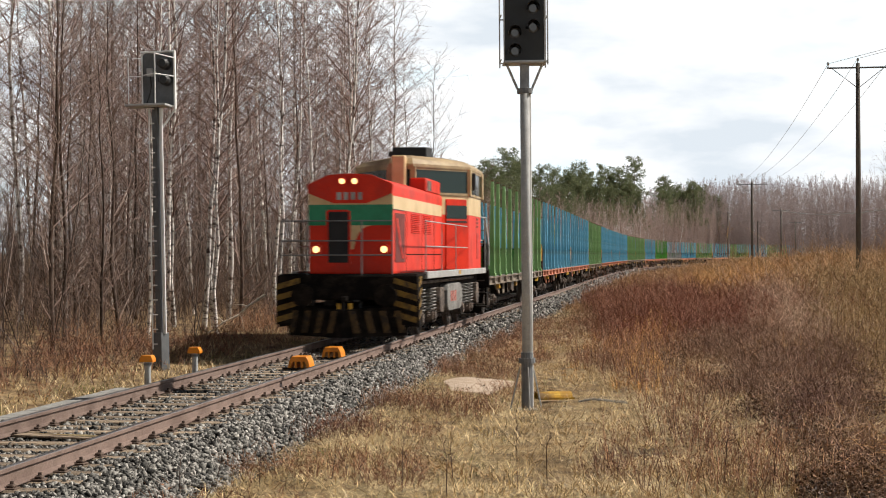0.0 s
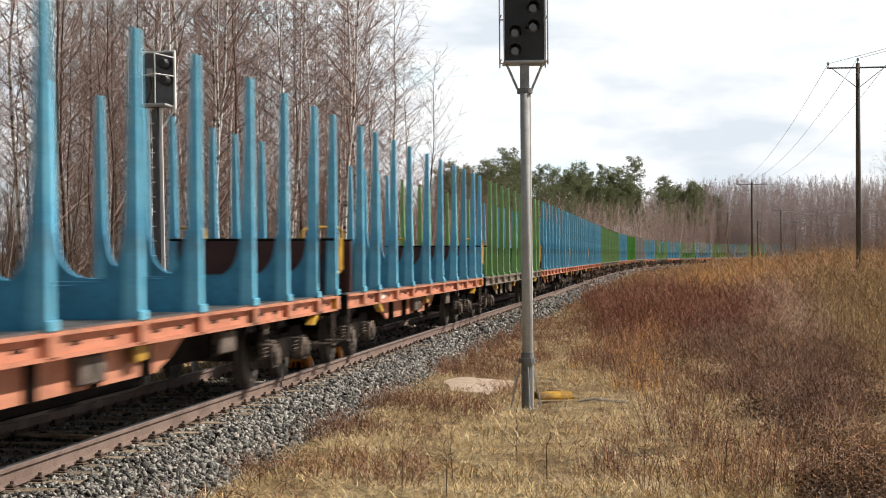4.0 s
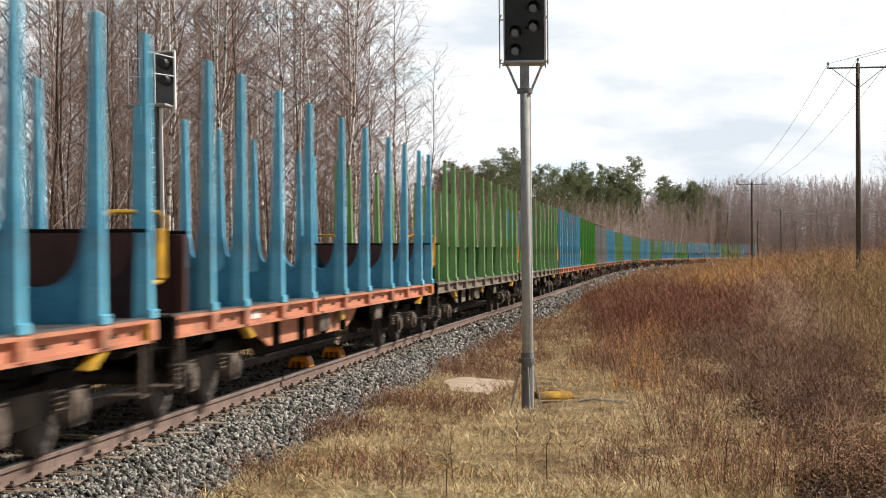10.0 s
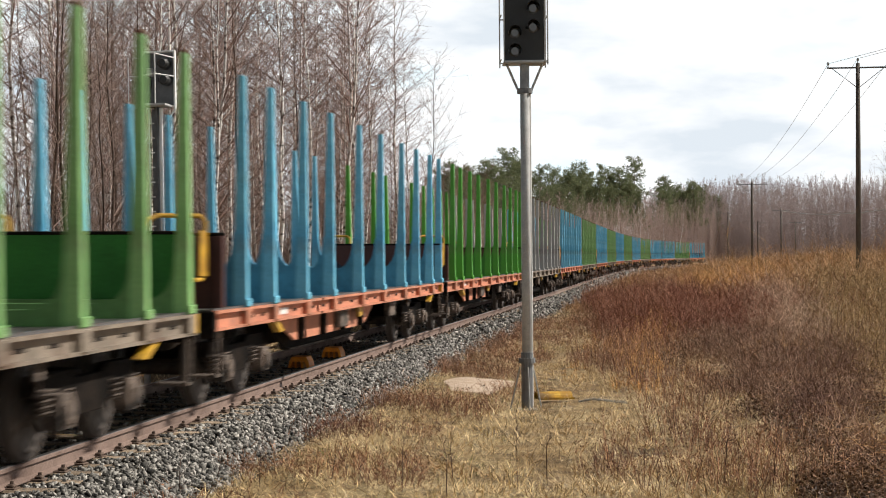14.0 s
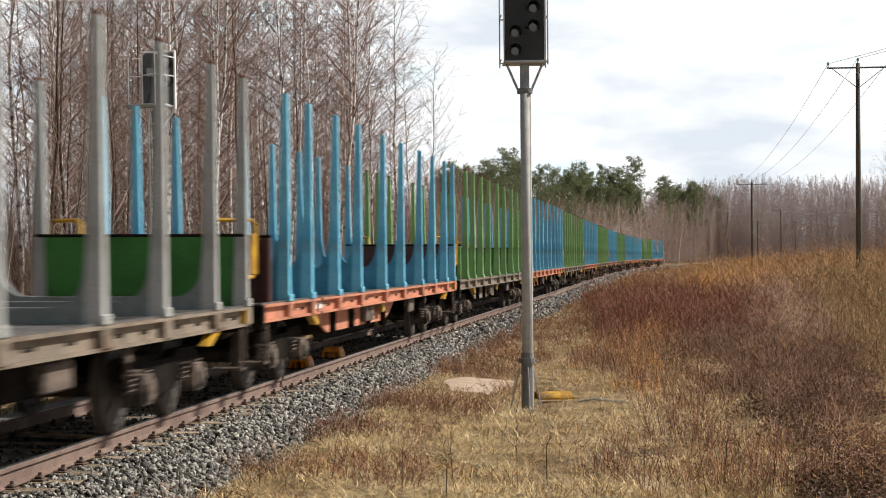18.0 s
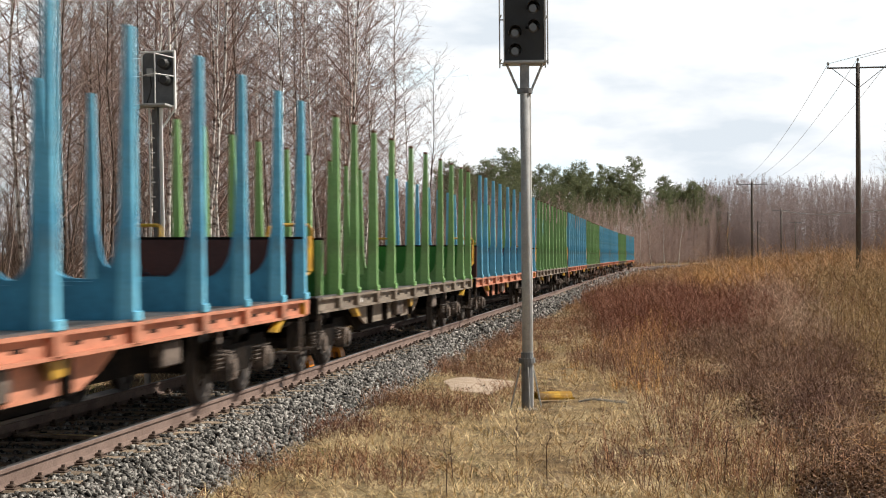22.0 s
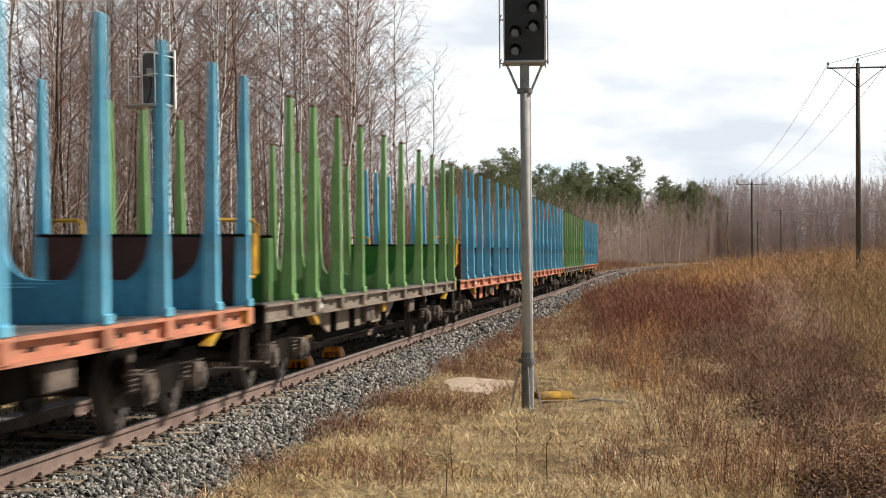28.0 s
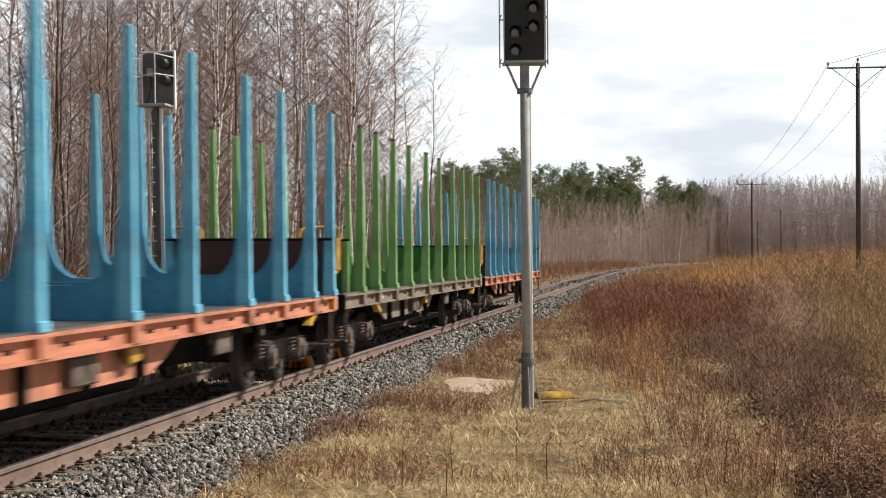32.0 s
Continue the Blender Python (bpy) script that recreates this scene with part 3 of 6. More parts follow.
def bogie(parent, y, base=1.8, r=0.46):
    """A two-axle bogie: side frames, bolster, springs and axle boxes, with two rolling wheelsets."""
    b = part("bogie", Shape().box(-1.0, 1.0, -0.16, 0.16, 0.52, 0.78, 0.02).box(-0.3, 0.3, -0.22, 0.22, 0.7, 0.86, 0.03), M_DARK, parent, at=pose(0, y, 0))
    for e in (-1, 1):
        prof = [(-base / 2 - 0.42, 0.62), (-base / 2 - 0.36, 0.80), (-0.55, 0.80), (-0.4, 0.72), (0.4, 0.72), (0.55, 0.80), (base / 2 + 0.36, 0.80), (base / 2 + 0.42, 0.62),
                (base / 2 + 0.2, 0.60), (base / 2 - 0.25, 0.56), (0.45, 0.36), (-0.45, 0.36), (-base / 2 + 0.25, 0.56), (-base / 2 - 0.2, 0.60)]
        part("side_frame", Shape().prism(prof, "x", 0.98 * e, 1.10 * e), M_DARK, b, bevel=0.012)
        for q in (-1, 1):
            yy = q * base / 2
            part("axle_box", Shape().prism([(yy - 0.17, 0.30), (yy - 0.2, 0.42), (yy - 0.17, 0.62), (yy + 0.17, 0.62), (yy + 0.2, 0.42), (yy + 0.17, 0.30)], "x", 1.06 * e, 1.24 * e).tube([(1.22 * e, yy, 0.46), (1.29 * e, yy, 0.46)], [0.13, 0.12], 12), M_DUSTY, b, "dusty grey axle box", bevel=0.01)
            for k in (-1, 1):
                sp = Shape()
                turns = [(1.12 * e + 0.06 * math.cos(a * 1.05), yy + k * 0.28 + 0.06 * math.sin(a * 1.05), 0.42 + 0.009 * a) for a in range(0, 25)]
                sp.tube(turns, 0.016, 4)
                part("coil_spring", sp, M_DUSTY, b)
            part("brake_block", Shape().box(0.74 * e, 0.90 * e, yy - q * 0.62 - 0.05, yy - q * 0.62 + 0.05, 0.34, 0.62, 0.015), M_DUSTY, b)
    for q in (-1, 1):
        part("wheelset", WHEELSET[r], None, b, at=pose(0, q * base / 2, r))
    return b


def buffers(parent, y, facing, z=1.0, face=None):
    for e in (-1, 1):
        bf = part("buffer", Shape().tube([(0.875 * e, y, z), (0.875 * e, y + facing * 0.22, z)], 0.12, 12).tube([(0.875 * e, y + facing * 0.2, z), (0.875 * e, y + facing * 0.42, z)], 0.075, 10), M_DARK, parent)
        part("buffer_head", Shape().tube([(0.875 * e, y + facing * 0.41, z), (0.875 * e, y + facing * 0.44, z), (0.875 * e, y + facing * 0.455, z)], [0.24, 0.24, 0.2], 16), face or M_DUSTY, bf)
    part("coupling", Shape().box(-0.06, 0.06, min(y, y + facing * 0.5), max(y, y + facing * 0.5), z - 0.12, z - 0.02, 0.02).tube([(0, y + facing * 0.45, z - 0.07), (0, y + facing * 0.48, z - 0.35), (0, y + facing * 0.35, z - 0.5)], 0.03, 6), M_DARK, parent)
    part("brake_hose", Shape().tube([(0.3, y, z - 0.15), (0.32, y + facing * 0.25, z - 0.2), (0.3, y + facing * 0.3, z - 0.45), (0.2, y + facing * 0.42, z - 0.5)], 0.028, 6), M_BLACK, parent)


def build_wagon(tone, sill):
    main, dark, wall = PAINTS[tone]
    BUNKS = BUNK_ROWS[tone] if tone in BUNK_ROWS else BLUE_ROWS
    words = {"green": "green", "blue": "blue", "vivid": "bright green", "grey": "pale grey"}[tone]
    frame_words = "faded orange" if sill is M_SILLORANGE else "grimy brown-grey"
    m_stake = mat(tone + "_stake_paint", main, 0.5, alt=dark, scale=1.2, fine=30, bump=0.05, grain=0.12, vary=0.1, stain=tuple(c * 0.42 + r for c, r in zip(dark, (0.10, 0.065, 0.05))), stain_scale=1.3)
    m_bunk = mat(tone + "_bunk_paint", tuple(c * 0.72 for c in dark[:1]) + tuple(c * 0.80 for c in dark[1:]), 0.5, alt=tuple(c * 0.58 for c in dark), scale=1.5, fine=25, bump=0.08, grain=0.15, vary=0.1)
    m_wall = mat(tone + "_end_wall_paint", wall, 0.65, alt=tuple(c * 0.75 for c in wall), scale=1.5, fine=25, bump=0.1, grain=0.2)
    w = thing("timber_wagon", "empty timber wagon with %s stakes on a %s frame" % (words, frame_words), "freight wagon", group="timber wagons of the train")
    # underframe
    for e in (-1, 1):
        sl = part("side_sill", Shape().prism([(1.30 * e, 0.965), (1.40 * e, 0.965), (1.40 * e, 1.0), (1.335 * e, 1.0), (1.335 * e, 1.17), (1.41 * e, 1.17), (1.41 * e, 1.205), (1.30 * e, 1.205)], "y", FRONT, REAR), sill, w, frame_words + " steel sill")
        for y in BUNKS:
            part("stake_pocket", Shape().box(1.335 * e, 1.425 * e, y - 0.12, y + 0.12, 0.985, 1.2, 0.01), sill, sl)
        # slots are dark plates on the web, the shade of the holes painted
        me_slot = Shape().box(1.334 * e, 1.338 * e, -0.13, 0.13, 1.06, 1.10).mesh("lashing_slot", M_DARK)
        for y0, y1 in zip(BUNKS[:-1], BUNKS[1:]):
            if y1 - y0 > 1.5:
                for q in (0.3, 0.7):
                    part("lashing_slot", me_slot, None, sl, at=pose(0, y0 + (y1 - y0) * q, 0))
        girder = [(-7.0, 0.965), (-6.3, 0.80), (-5.5, 0.60), (0.1, 0.60), (0.7, 0.74), (1.3, 0.965)]
        gd = part("truss_girder", Shape().prism(girder, "x", 1.12 * e, 1.16 * e), sill, w)
        # recessed beam in near-black, its shade painted in
        part("lower_beam", Shape().prism([(-6.2, 0.78), (-5.4, 0.46), (-0.1, 0.46), (0.6, 0.70), (0.6, 0.78)], "x", 0.92 * e, 0.98 * e).box(0.90 * e, 1.04 * e, -5.4, -0.1, 0.44, 0.47), M_DARK, gd, "lower beam, its shade put into a dark colour")
        me_rib = Shape().box(1.16 * e, 1.25 * e, -0.05, 0.05, 0.605, 0.965).mesh("stiffener", M_DARK)
        for k in range(4):
            part("stiffener", me_rib, None, gd, at=pose(0, -5.3 + k * 1.65, 0))
        for y, q in ((-7.5, 1), (7.7, -1)):
            part("corner_bracket", Shape().prism([(y - q * 0.30, 0.965), (y - q * 0.04, 0.965), (y + q * 0.30, 0.82), (y + q * 0.10, 0.80)], "x", 1.28 * e, 1.38 * e), M_YELLOW, w, "yellow bracket")
        edge = part("deck_edge", Shape().box(min(1.32 * e, 1.37 * e), max(1.32 * e, 1.37 * e), FRONT, REAR, 1.206, 1.232), M_RAILTOP, w, "worn bright deck edge")
    part("centre_sill", Shape().box(-0.22, 0.22, FRONT, REAR, 0.80, 1.17, 0.01), M_DARK, w)
    part("deck", Shape().box(-1.32, 1.32, FRONT, REAR, 1.185, DECK_Z), M_DECK, w, "worn bare steel deck")
    for f, end, wy, bogie_y in ((-1, FRONT, -10.34, -8.72), (1, REAR, 9.30, 6.58)):
        # dark instead of sill paint: the shade on its front is in the colour
        part("headstock", Shape().box(-1.40, 1.40, end - 0.06, end + 0.06, 0.88, 1.205, 0.015), M_DARK, w)
        buffers(w, end - f * 0.05, f)
        bogie(w, bogie_y, 2.0)
        # end wall with ribs and top rim; paler front ribs put in a sunlit edge
        ew = part("end_wall", Shape().box(-1.36, 1.36, wy - 0.02, wy + 0.02, DECK_Z, 2.10), m_wall, w, "%s steel end wall" % ("green" if wall[1] > wall[0] else "dark brown-red"))
        part("top_rim", Shape().box(-1.37, 1.37, wy - 0.04, wy + 0.04, 2.09, 2.13, 0.01), M_DARK, ew, "dark top rim")
        for x in (-1.31, -0.68, 0.0, 0.68, 1.31):
            part("rib", Shape().box(x - 0.05, x + 0.05, wy + 0.02 * f + (0.0 if f > 0 else -0.07), wy + 0.02 * f + (0.07 if f > 0 else 0.0), DECK_Z, 2.09, 0.006), m_stake if f < 0 and tone in ("green", "grey") else m_wall, ew)
        part("end_mark", Shape().box(1.30, 1.415, end - 0.24, end - 0.02, 0.99, 1.20), M_YELLOW, w, "yellow painted sill end") if f > 0 else None
        for e in (-1, 1):
            part("step", Shape().box(min(1.0 * e, 1.38 * e), max(1.0 * e, 1.38 * e), end - f * 0.2 - 0.12, end - f * 0.2 + 0.12, 0.42, 0.45).box(1.34 * e, 1.37 * e, end - f * 0.2 - 0.13, end - f * 0.2 - 0.1, 0.42, 0.95).box(1.34 * e, 1.37 * e, end - f * 0.2 + 0.1, end - f * 0.2 + 0.13, 0.42, 0.95), M_DUSTY, w)
            if f < 0:
                continue
            # shunter's stand behind the rear wall: rusty guard plate and yellow handrail
            yg = wy + 0.10
            part("corner_guard", Shape().box(min(1.02 * e, 1.36 * e), max(1.02 * e, 1.36 * e), yg, yg + 0.02, 1.30, 2.12, 0.004), M_GUARD, w, "rusty brown corner guard")
            hr = Shape().tube([(0.80 * e, yg, 2.12), (0.82 * e, yg + 0.06, 2.26), (0.9 * e, yg + 0.16, 2.31), (1.33 * e, yg + 0.42, 2.31), (1.37 * e, yg + 0.48, 2.25), (1.37 * e, yg + 0.48, 1.62), (1.33 * e, yg + 0.42, 1.58), (1.36 * e, yg, 1.58)], 0.026, 8)
            hr.box(1.352 * e, 1.372 * e, yg + 0.26, yg + 0.47, 1.62, 2.14)
            part("handrail", hr, M_YELLOW, w, "yellow tubular handrail with plate")
    # stake bunks
    stake = Shape()
    y0, y1 = 0.07, 0.042
    stake.add([(1.40, -y0, DECK_Z - 0.02), (1.40, y0, DECK_Z - 0.02), (1.22, y0, DECK_Z - 0.02), (1.22, -y0, DECK_Z - 0.02),
               (1.37, -y1, TOP_Z), (1.37, y1, TOP_Z), (1.29, y1, TOP_Z), (1.29, -y1, TOP_Z)],
              [(0, 3, 2, 1), (4, 5, 6, 7), (0, 1, 5, 4), (1, 2, 6, 5), (2, 3, 7, 6), (3, 0, 4, 7)])
    stake.box(1.385, 1.43, -0.095, 0.095, DECK_Z - 0.01, DECK_Z + 0.09, 0.01)
    me_stake = stake.mesh("stake", m_stake)
    me_tip = Shape().box(1.285, 1.375, -0.047, 0.047, TOP_Z - 0.035, TOP_Z + 0.02, 0.012).mesh("stake_tip", M_TIP)
    half = [(0.0, 1.56), (0.72, 1.56)] + [(0.80 + 0.40 * math.sin(a), 1.98 - 0.42 * math.cos(a)) for a in [i * math.pi / 12 for i in range(1, 6)]] + [(1.215, 2.02), (1.225, 2.15), (1.24, 2.15), (1.24, DECK_Z)]
    if tone in ("green", "grey"):
        half = [(0.0, 1.37), (0.84, 1.37)] + [(0.90 + 0.31 * math.sin(a), 1.69 - 0.32 * math.cos(a)) for a in [i * math.pi / 12 for i in range(1, 6)]] + [(1.215, 1.72), (1.225, 1.84), (1.24, 1.84), (1.24, DECK_Z)]
    outline = half + [(-x, z) for x, z in half[::-1]][:-1]
    bolster = Shape()
    n = len(outline)
    # strips keep the concave outline sound
    for f, g in ((-0.06, 0.06),):
        inner = [(x, z) for x, z in outline]
        low = [(x, DECK_Z) for x, z in outline]
        vs = [(x, f, z) for x, z in inner] + [(x, g, z) for x, z in inner] + [(x, f, z) for x, z in low] + [(x, g, z) for x, z in low]
        top = [i for i in range(n) if outline[i][1] > DECK_Z + 0.01]
        order = sorted(top, key=lambda i: outline[i][0])
        fs = []
        for i, j in zip(order[:-1], order[1:]):
            fs += [(i, j, 2 * n + j, 2 * n + i), (n + i, 3 * n + i, 3 * n + j, n + j), (i, n + i, n + j, j)]
        for i in (order[0], order[-1]):
            fs.append((i, 2 * n + i, 3 * n + i, n + i))
        bolster.add(vs, fs)
    me_bolster = bolster.mesh("bolster", m_bunk)
    for y in BUNKS:
        bk = part("bolster", me_bolster, None, w, at=pose(0, y, 0))
        for e in (0, 180):
            sk = part("stake", me_stake, None, bk, at=pose(0, 0, 0, 0, 0, e))
            if tone in ("green", "grey"):
                part("stake_tip", me_tip, None, sk)
    # gear under the frame
    for e in (-1, 1):
        for y0, y1 in ((-2.6, -1.9), (2.4, 3.1)):
            part("equipment_box", Shape().box(1.17 * e, 1.29 * e, y0, y1, 0.66, 0.94, 0.02), M_DUSTY, w)
        part("release_bracket", Shape().prism([(-1.05, 0.94), (-0.55, 0.94), (-0.62, 0.80), (-0.95, 0.78)], "x", 1.24 * e, 1.30 * e), M_YELLOW, w, "yellow bracket")
        # dark beam added to close the view and stand for shade underneath
        part("longitudinal_beam", Shape().box(0.30 * e, 0.42 * e, -7.2, 5.2, 0.46, 0.98, 0.01), M_DARK, w)
    part("air_tank", Shape().tube([(-0.5, -1.4, 0.72), (-0.5, -1.35, 0.72), (-0.5, -0.2, 0.72), (-0.5, -0.15, 0.72)], [0.12, 0.19, 0.19, 0.12], 14), M_DUSTY, w)
    part("brake_cylinder", Shape().tube([(0.45, 0.6, 0.70), (0.45, 1.2, 0.70)], 0.16, 12).tube([(0.45, 1.2, 0.70), (0.45, 2.4, 0.66)], 0.025, 6), M_DUSTY, w)
    part("brake_rod", Shape().tube([(0.0, -8.0, 0.50), (0.0, 6.0, 0.50)], 0.02, 6), M_DUSTY, w)
    for e in (-1, 1):
        part("label_plate", Shape().box(1.335 * e, 1.345 * e, -7.3, -6.85, 1.04, 1.13), M_WHITE, w, "small pale lettering plate")
        part("brake_handle", Shape().tube([(1.28 * e, 4.7, 0.95), (1.30 * e, 4.7, 0.72), (1.36 * e, 4.9, 0.70)], 0.014, 6).box(1.27 * e, 1.31 * e, 4.62, 4.78, 0.80, 0.95), M_DUSTY, w)
    return w


PROTO = {"G": ("green", M_SILLGREY), "B": ("blue", M_SILLORANGE), "V": ("vivid", M_SILLORANGE), "S": ("grey", M_SILLGREY)}
ORDER = "GBBGBBBGGBVSBGBGBGBGBBGB"
VEHICLES, made_of = [], {}
for k, code in enumerate(ORDER):
    rest = LEAD + (k + 0.5) * WAGON
    if code not in made_of:
        wagon = build_wagon(*PROTO[code])
        wagon.matrix_basis = rail_pose(rest)
        made_of[code] = wagon
    else:
        wagon = copy_thing(made_of[code], rail_pose(rest))
    VEHICLES.append((wagon, rest))
# ---- the locomotive ----
M_HAZARD = mat("dirty_yellow_stripe", (0.26, 0.145, 0.02), 0.7, alt=(0.10, 0.058, 0.015), scale=5, bump=0.1, grain=0.3, stain=(0.05, 0.035, 0.02), stain_scale=4)
M_DARKHAZARD = mat("dark_yellow_stripe", (0.085, 0.046, 0.012), 0.8, alt=(0.018, 0.013, 0.008), scale=5, bump=0.1, grain=0.3)
# the shaded inside behind the red bars is put into this dark red
M_GRILLE = mat("dark_red_grille", (0.17, 0.028, 0.022), 0.7, alt=(0.10, 0.02, 0.018), scale=4, bump=0.1)
M_FADEDRED = mat("faded_red_lettering", (0.42, 0.11, 0.08), 0.7, bump=0.05)
M_SPRING = mat("dusty_grey_paint", (0.24, 0.23, 0.215), 0.75, alt=(0.10, 0.095, 0.09), scale=3, bump=0.15, grain=0.25)


def build_loco():
    g = thing("diesel_locomotive", "red and cream diesel locomotive with a green stripe, headlamps lit", "locomotive")
    # frame and running board
    part("main_frame", Shape().box(-1.15, 1.15, -6.45, 7.55, 1.05, 1.40, 0.02), M_DARK, g)
    part("running_board", Shape().box(-1.48, 1.48, -6.5, 7.6, 1.40, 1.46, 0.01), M_DARK, g)
    for e in (-1, 1):
        part("edge_beam", Shape().box(1.40 * e, 1.50 * e, -5.1, 6.5, 1.34, 1.50, 0.012), M_STEELGREY, g, "light grey edge beam")
        part("warning_mark", Shape().box(1.498 * e, 1.506 * e, 0.3, 0.75, 1.38, 1.48), M_YELLOW, g, "yellow mark")
    for f, end in ((-1, -6.5), (1, 7.45)):
        part("headstock", Shape().box(-1.5, 1.5, end - 0.09, end + 0.09, 0.92, 1.44, 0.03), M_DARK, g)
        buffers(g, end + f * 0.0, f, 1.02, M_DARK)
        pl = part("snow_plough", Shape().add([(-1.35, (end + f * 0.05), 0.80), (1.35, (end + f * 0.05), 0.80), (0.0, (end + f * 0.50), 0.72), (-1.25, end, 0.18), (1.25, end, 0.18), (0.0, (end + f * 0.55), 0.14),
                                             (-1.35, (end - f * 0.05), 0.80), (1.35, (end - f * 0.05), 0.80), (-1.25, (end - f * 0.10), 0.18), (1.25, (end - f * 0.10), 0.18)],
                                            [(0, 3, 5, 2), (2, 5, 4, 1), (0, 2, 1, 7, 6), (3, 8, 9, 4, 5), (6, 7, 9, 8), (0, 6, 8, 3), (1, 4, 9, 7)]), M_DARK, g)
        for e in (-1, 1):
            for k in range(4):
                a, b = 0.12 + 0.3 * k, 0.25 + 0.3 * k
                def at(x, z):
                    return (x * e, end + f * (0.585 - 0.385 * x), z)
                part("hazard_stripe", Shape().add([at(a, 0.70), at(b, 0.70), at(b + 0.10, 0.24), at(a + 0.10, 0.24), (at(a, 0.7)[0], at(a, 0.7)[1] - f * 0.03, 0.70), (at(b, 0.7)[0], at(b, 0.7)[1] - f * 0.03, 0.70), (at(b + 0.1, 0.24)[0], at(b + 0.1, 0.24)[1] - f * 0.03, 0.24), (at(a + 0.1, 0.24)[0], at(a + 0.1, 0.24)[1] - f * 0.03, 0.24)],
                                                   [(0, 1, 2, 3), (4, 7, 6, 5), (0, 4, 5, 1), (1, 5, 6, 2), (2, 6, 7, 3), (3, 7, 4, 0)]), M_DARKHAZARD, pl, "dark yellow hazard stripe")
        part("coupler_hook", Shape().box(-0.16, 0.16, (end + f * 0.35) - 0.1, (end + f * 0.35) + 0.1, 0.42, 0.52, 0.02).box(-0.16, -0.08, (end + f * 0.35) - 0.05, (end + f * 0.35) + 0.05, 0.5, 0.86, 0.01).box(0.08, 0.16, (end + f * 0.35) - 0.05, (end + f * 0.35) + 0.05, 0.5, 0.86, 0.01), M_YELLOW, g, "yellow drawgear frame")
        for e in (-1, 1):
            stp = part("corner_steps", Shape().box(1.12 * e, 1.50 * e, (end - f * 0.45) - 0.35, (end - f * 0.45) + 0.35, 0.36, 0.40).box(1.12 * e, 1.50 * e, (end - f * 0.45) - 0.35, (end - f * 0.45) + 0.35, 0.74, 0.78)
                       .box(1.10 * e, 1.14 * e, (end - f * 0.45) - 0.36, (end - f * 0.45) + 0.36, 0.36, 1.38), M_DARK, g)
            if f > 0:
                continue
            face = part("side_plate", Shape().box(0.98 * e, 1.50 * e, (end + f * 0.12) - 0.015, (end + f * 0.12) + 0.015, 0.40, 1.42), M_DARK, g)
            side = part("step_plate", Shape().box(1.47 * e, 1.50 * e, (end - f * 0.28) - 0.2, (end - f * 0.28) + 0.2, 0.34, 1.36), M_DARK, g)
            for k in range(4):
                z = 0.46 + 0.23 * k
                part("hazard_stripe", Shape().prism([(1.0 * e, z + 0.12), (1.49 * e, z - 0.02), (1.49 * e, z + 0.10), (1.0 * e, z + 0.24)], "y", (end + f * 0.12) - 0.022, (end + f * 0.12) + 0.022), M_HAZARD, face, "yellow hazard stripe")
                part("hazard_stripe", Shape().prism([((end - f * 0.10), z + 0.02), ((end - f * 0.45), z + 0.16), ((end - f * 0.45), z + 0.26), ((end - f * 0.10), z + 0.12)], "x", 1.465 * e, 1.508 * e), M_HAZARD, side, "yellow hazard stripe")
        # end platform rails
        rl = Shape()
        for z in (1.86, 2.16, 2.58):
            rl.tube([(-1.42, end, z), (0.95 if f < 0 else 1.42, end, z)], 0.016, 6)
        for x in (-1.42, -0.85, 0.3, 0.95):
            rl.tube([(x, end, 1.44), (x, end, 2.58)], 0.016, 6)
        part("end_rail", rl, M_ZINCDARK, g, "dark tubular railing")
        bogie(g, f * 3.65 + 0.35, 2.0, 0.5)
    # long hood
    arch = [(-0.90, 1.46), (0.90, 1.46), (0.90, 3.34), (0.86, 3.40), (0.45, 3.53), (0.0, 3.56), (-0.45, 3.53), (-0.86, 3.40), (-0.90, 3.34)]
    hood = part("hood", Shape().prism(arch, "y", -6.15, 1.7), M_LOCORED, g, "bright red engine hood", bevel=0.025)
    part("nose_visor", Shape().prism([(-0.90, 3.17), (-0.36, 2.96), (0.36, 2.96), (0.90, 3.17), (0.92, 3.36), (0.46, 3.56), (0.0, 3.59), (-0.46, 3.56), (-0.92, 3.36)], "y", -6.24, -6.10), M_LOCORED, hood)
    for e in (-1, 1):
        part("cream_band", Shape().box(0.895 * e, 0.908 * e, -6.15, 1.5, 2.84, 3.12), M_LOCOCREAM, hood, "cream band")
        part("band_line", Shape().box(0.90 * e, 0.913 * e, -6.1, -4.6, 2.825, 2.84), M_BLACK, hood)
        part("side_door", Shape().box(0.895 * e, 0.912 * e, -5.85, -4.55, 1.70, 2.76, 0.004), M_GRILLE, hood, "dark red side grille")
        for k in range(2):
            part("diagonal_bar", Shape().prism([(-5.75 + k * 0.3, 2.65 - 0.5 * k), (-5.6 + k * 0.3, 2.65 - 0.5 * k), (-4.85 + k * 0.1, 1.78), (-5.0 + k * 0.1, 1.78)], "x", 0.905 * e, 0.922 * e), M_LOCORED, hood)
        for c in (-3.0, -1.1):
            for k in range(11):
                part("louvre", Shape().prism([(0.90 * e, 2.36 + 0.042 * k), (0.928 * e, 2.37 + 0.042 * k), (0.90 * e, 2.39 + 0.042 * k)], "y", c - 0.6, c + 0.6), M_LOCORED, hood)
        for y in (-4.3, -1.95, 0.15):
            part("panel_seam", Shape().box(0.898 * e, 0.904 * e, y - 0.008, y + 0.008, 1.5, 2.83), M_DARK, hood)
        part("lower_seam", Shape().box(0.898 * e, 0.906 * e, -4.3, 1.5, 1.86, 1.885), M_DARK, hood)
        sr = Shape()
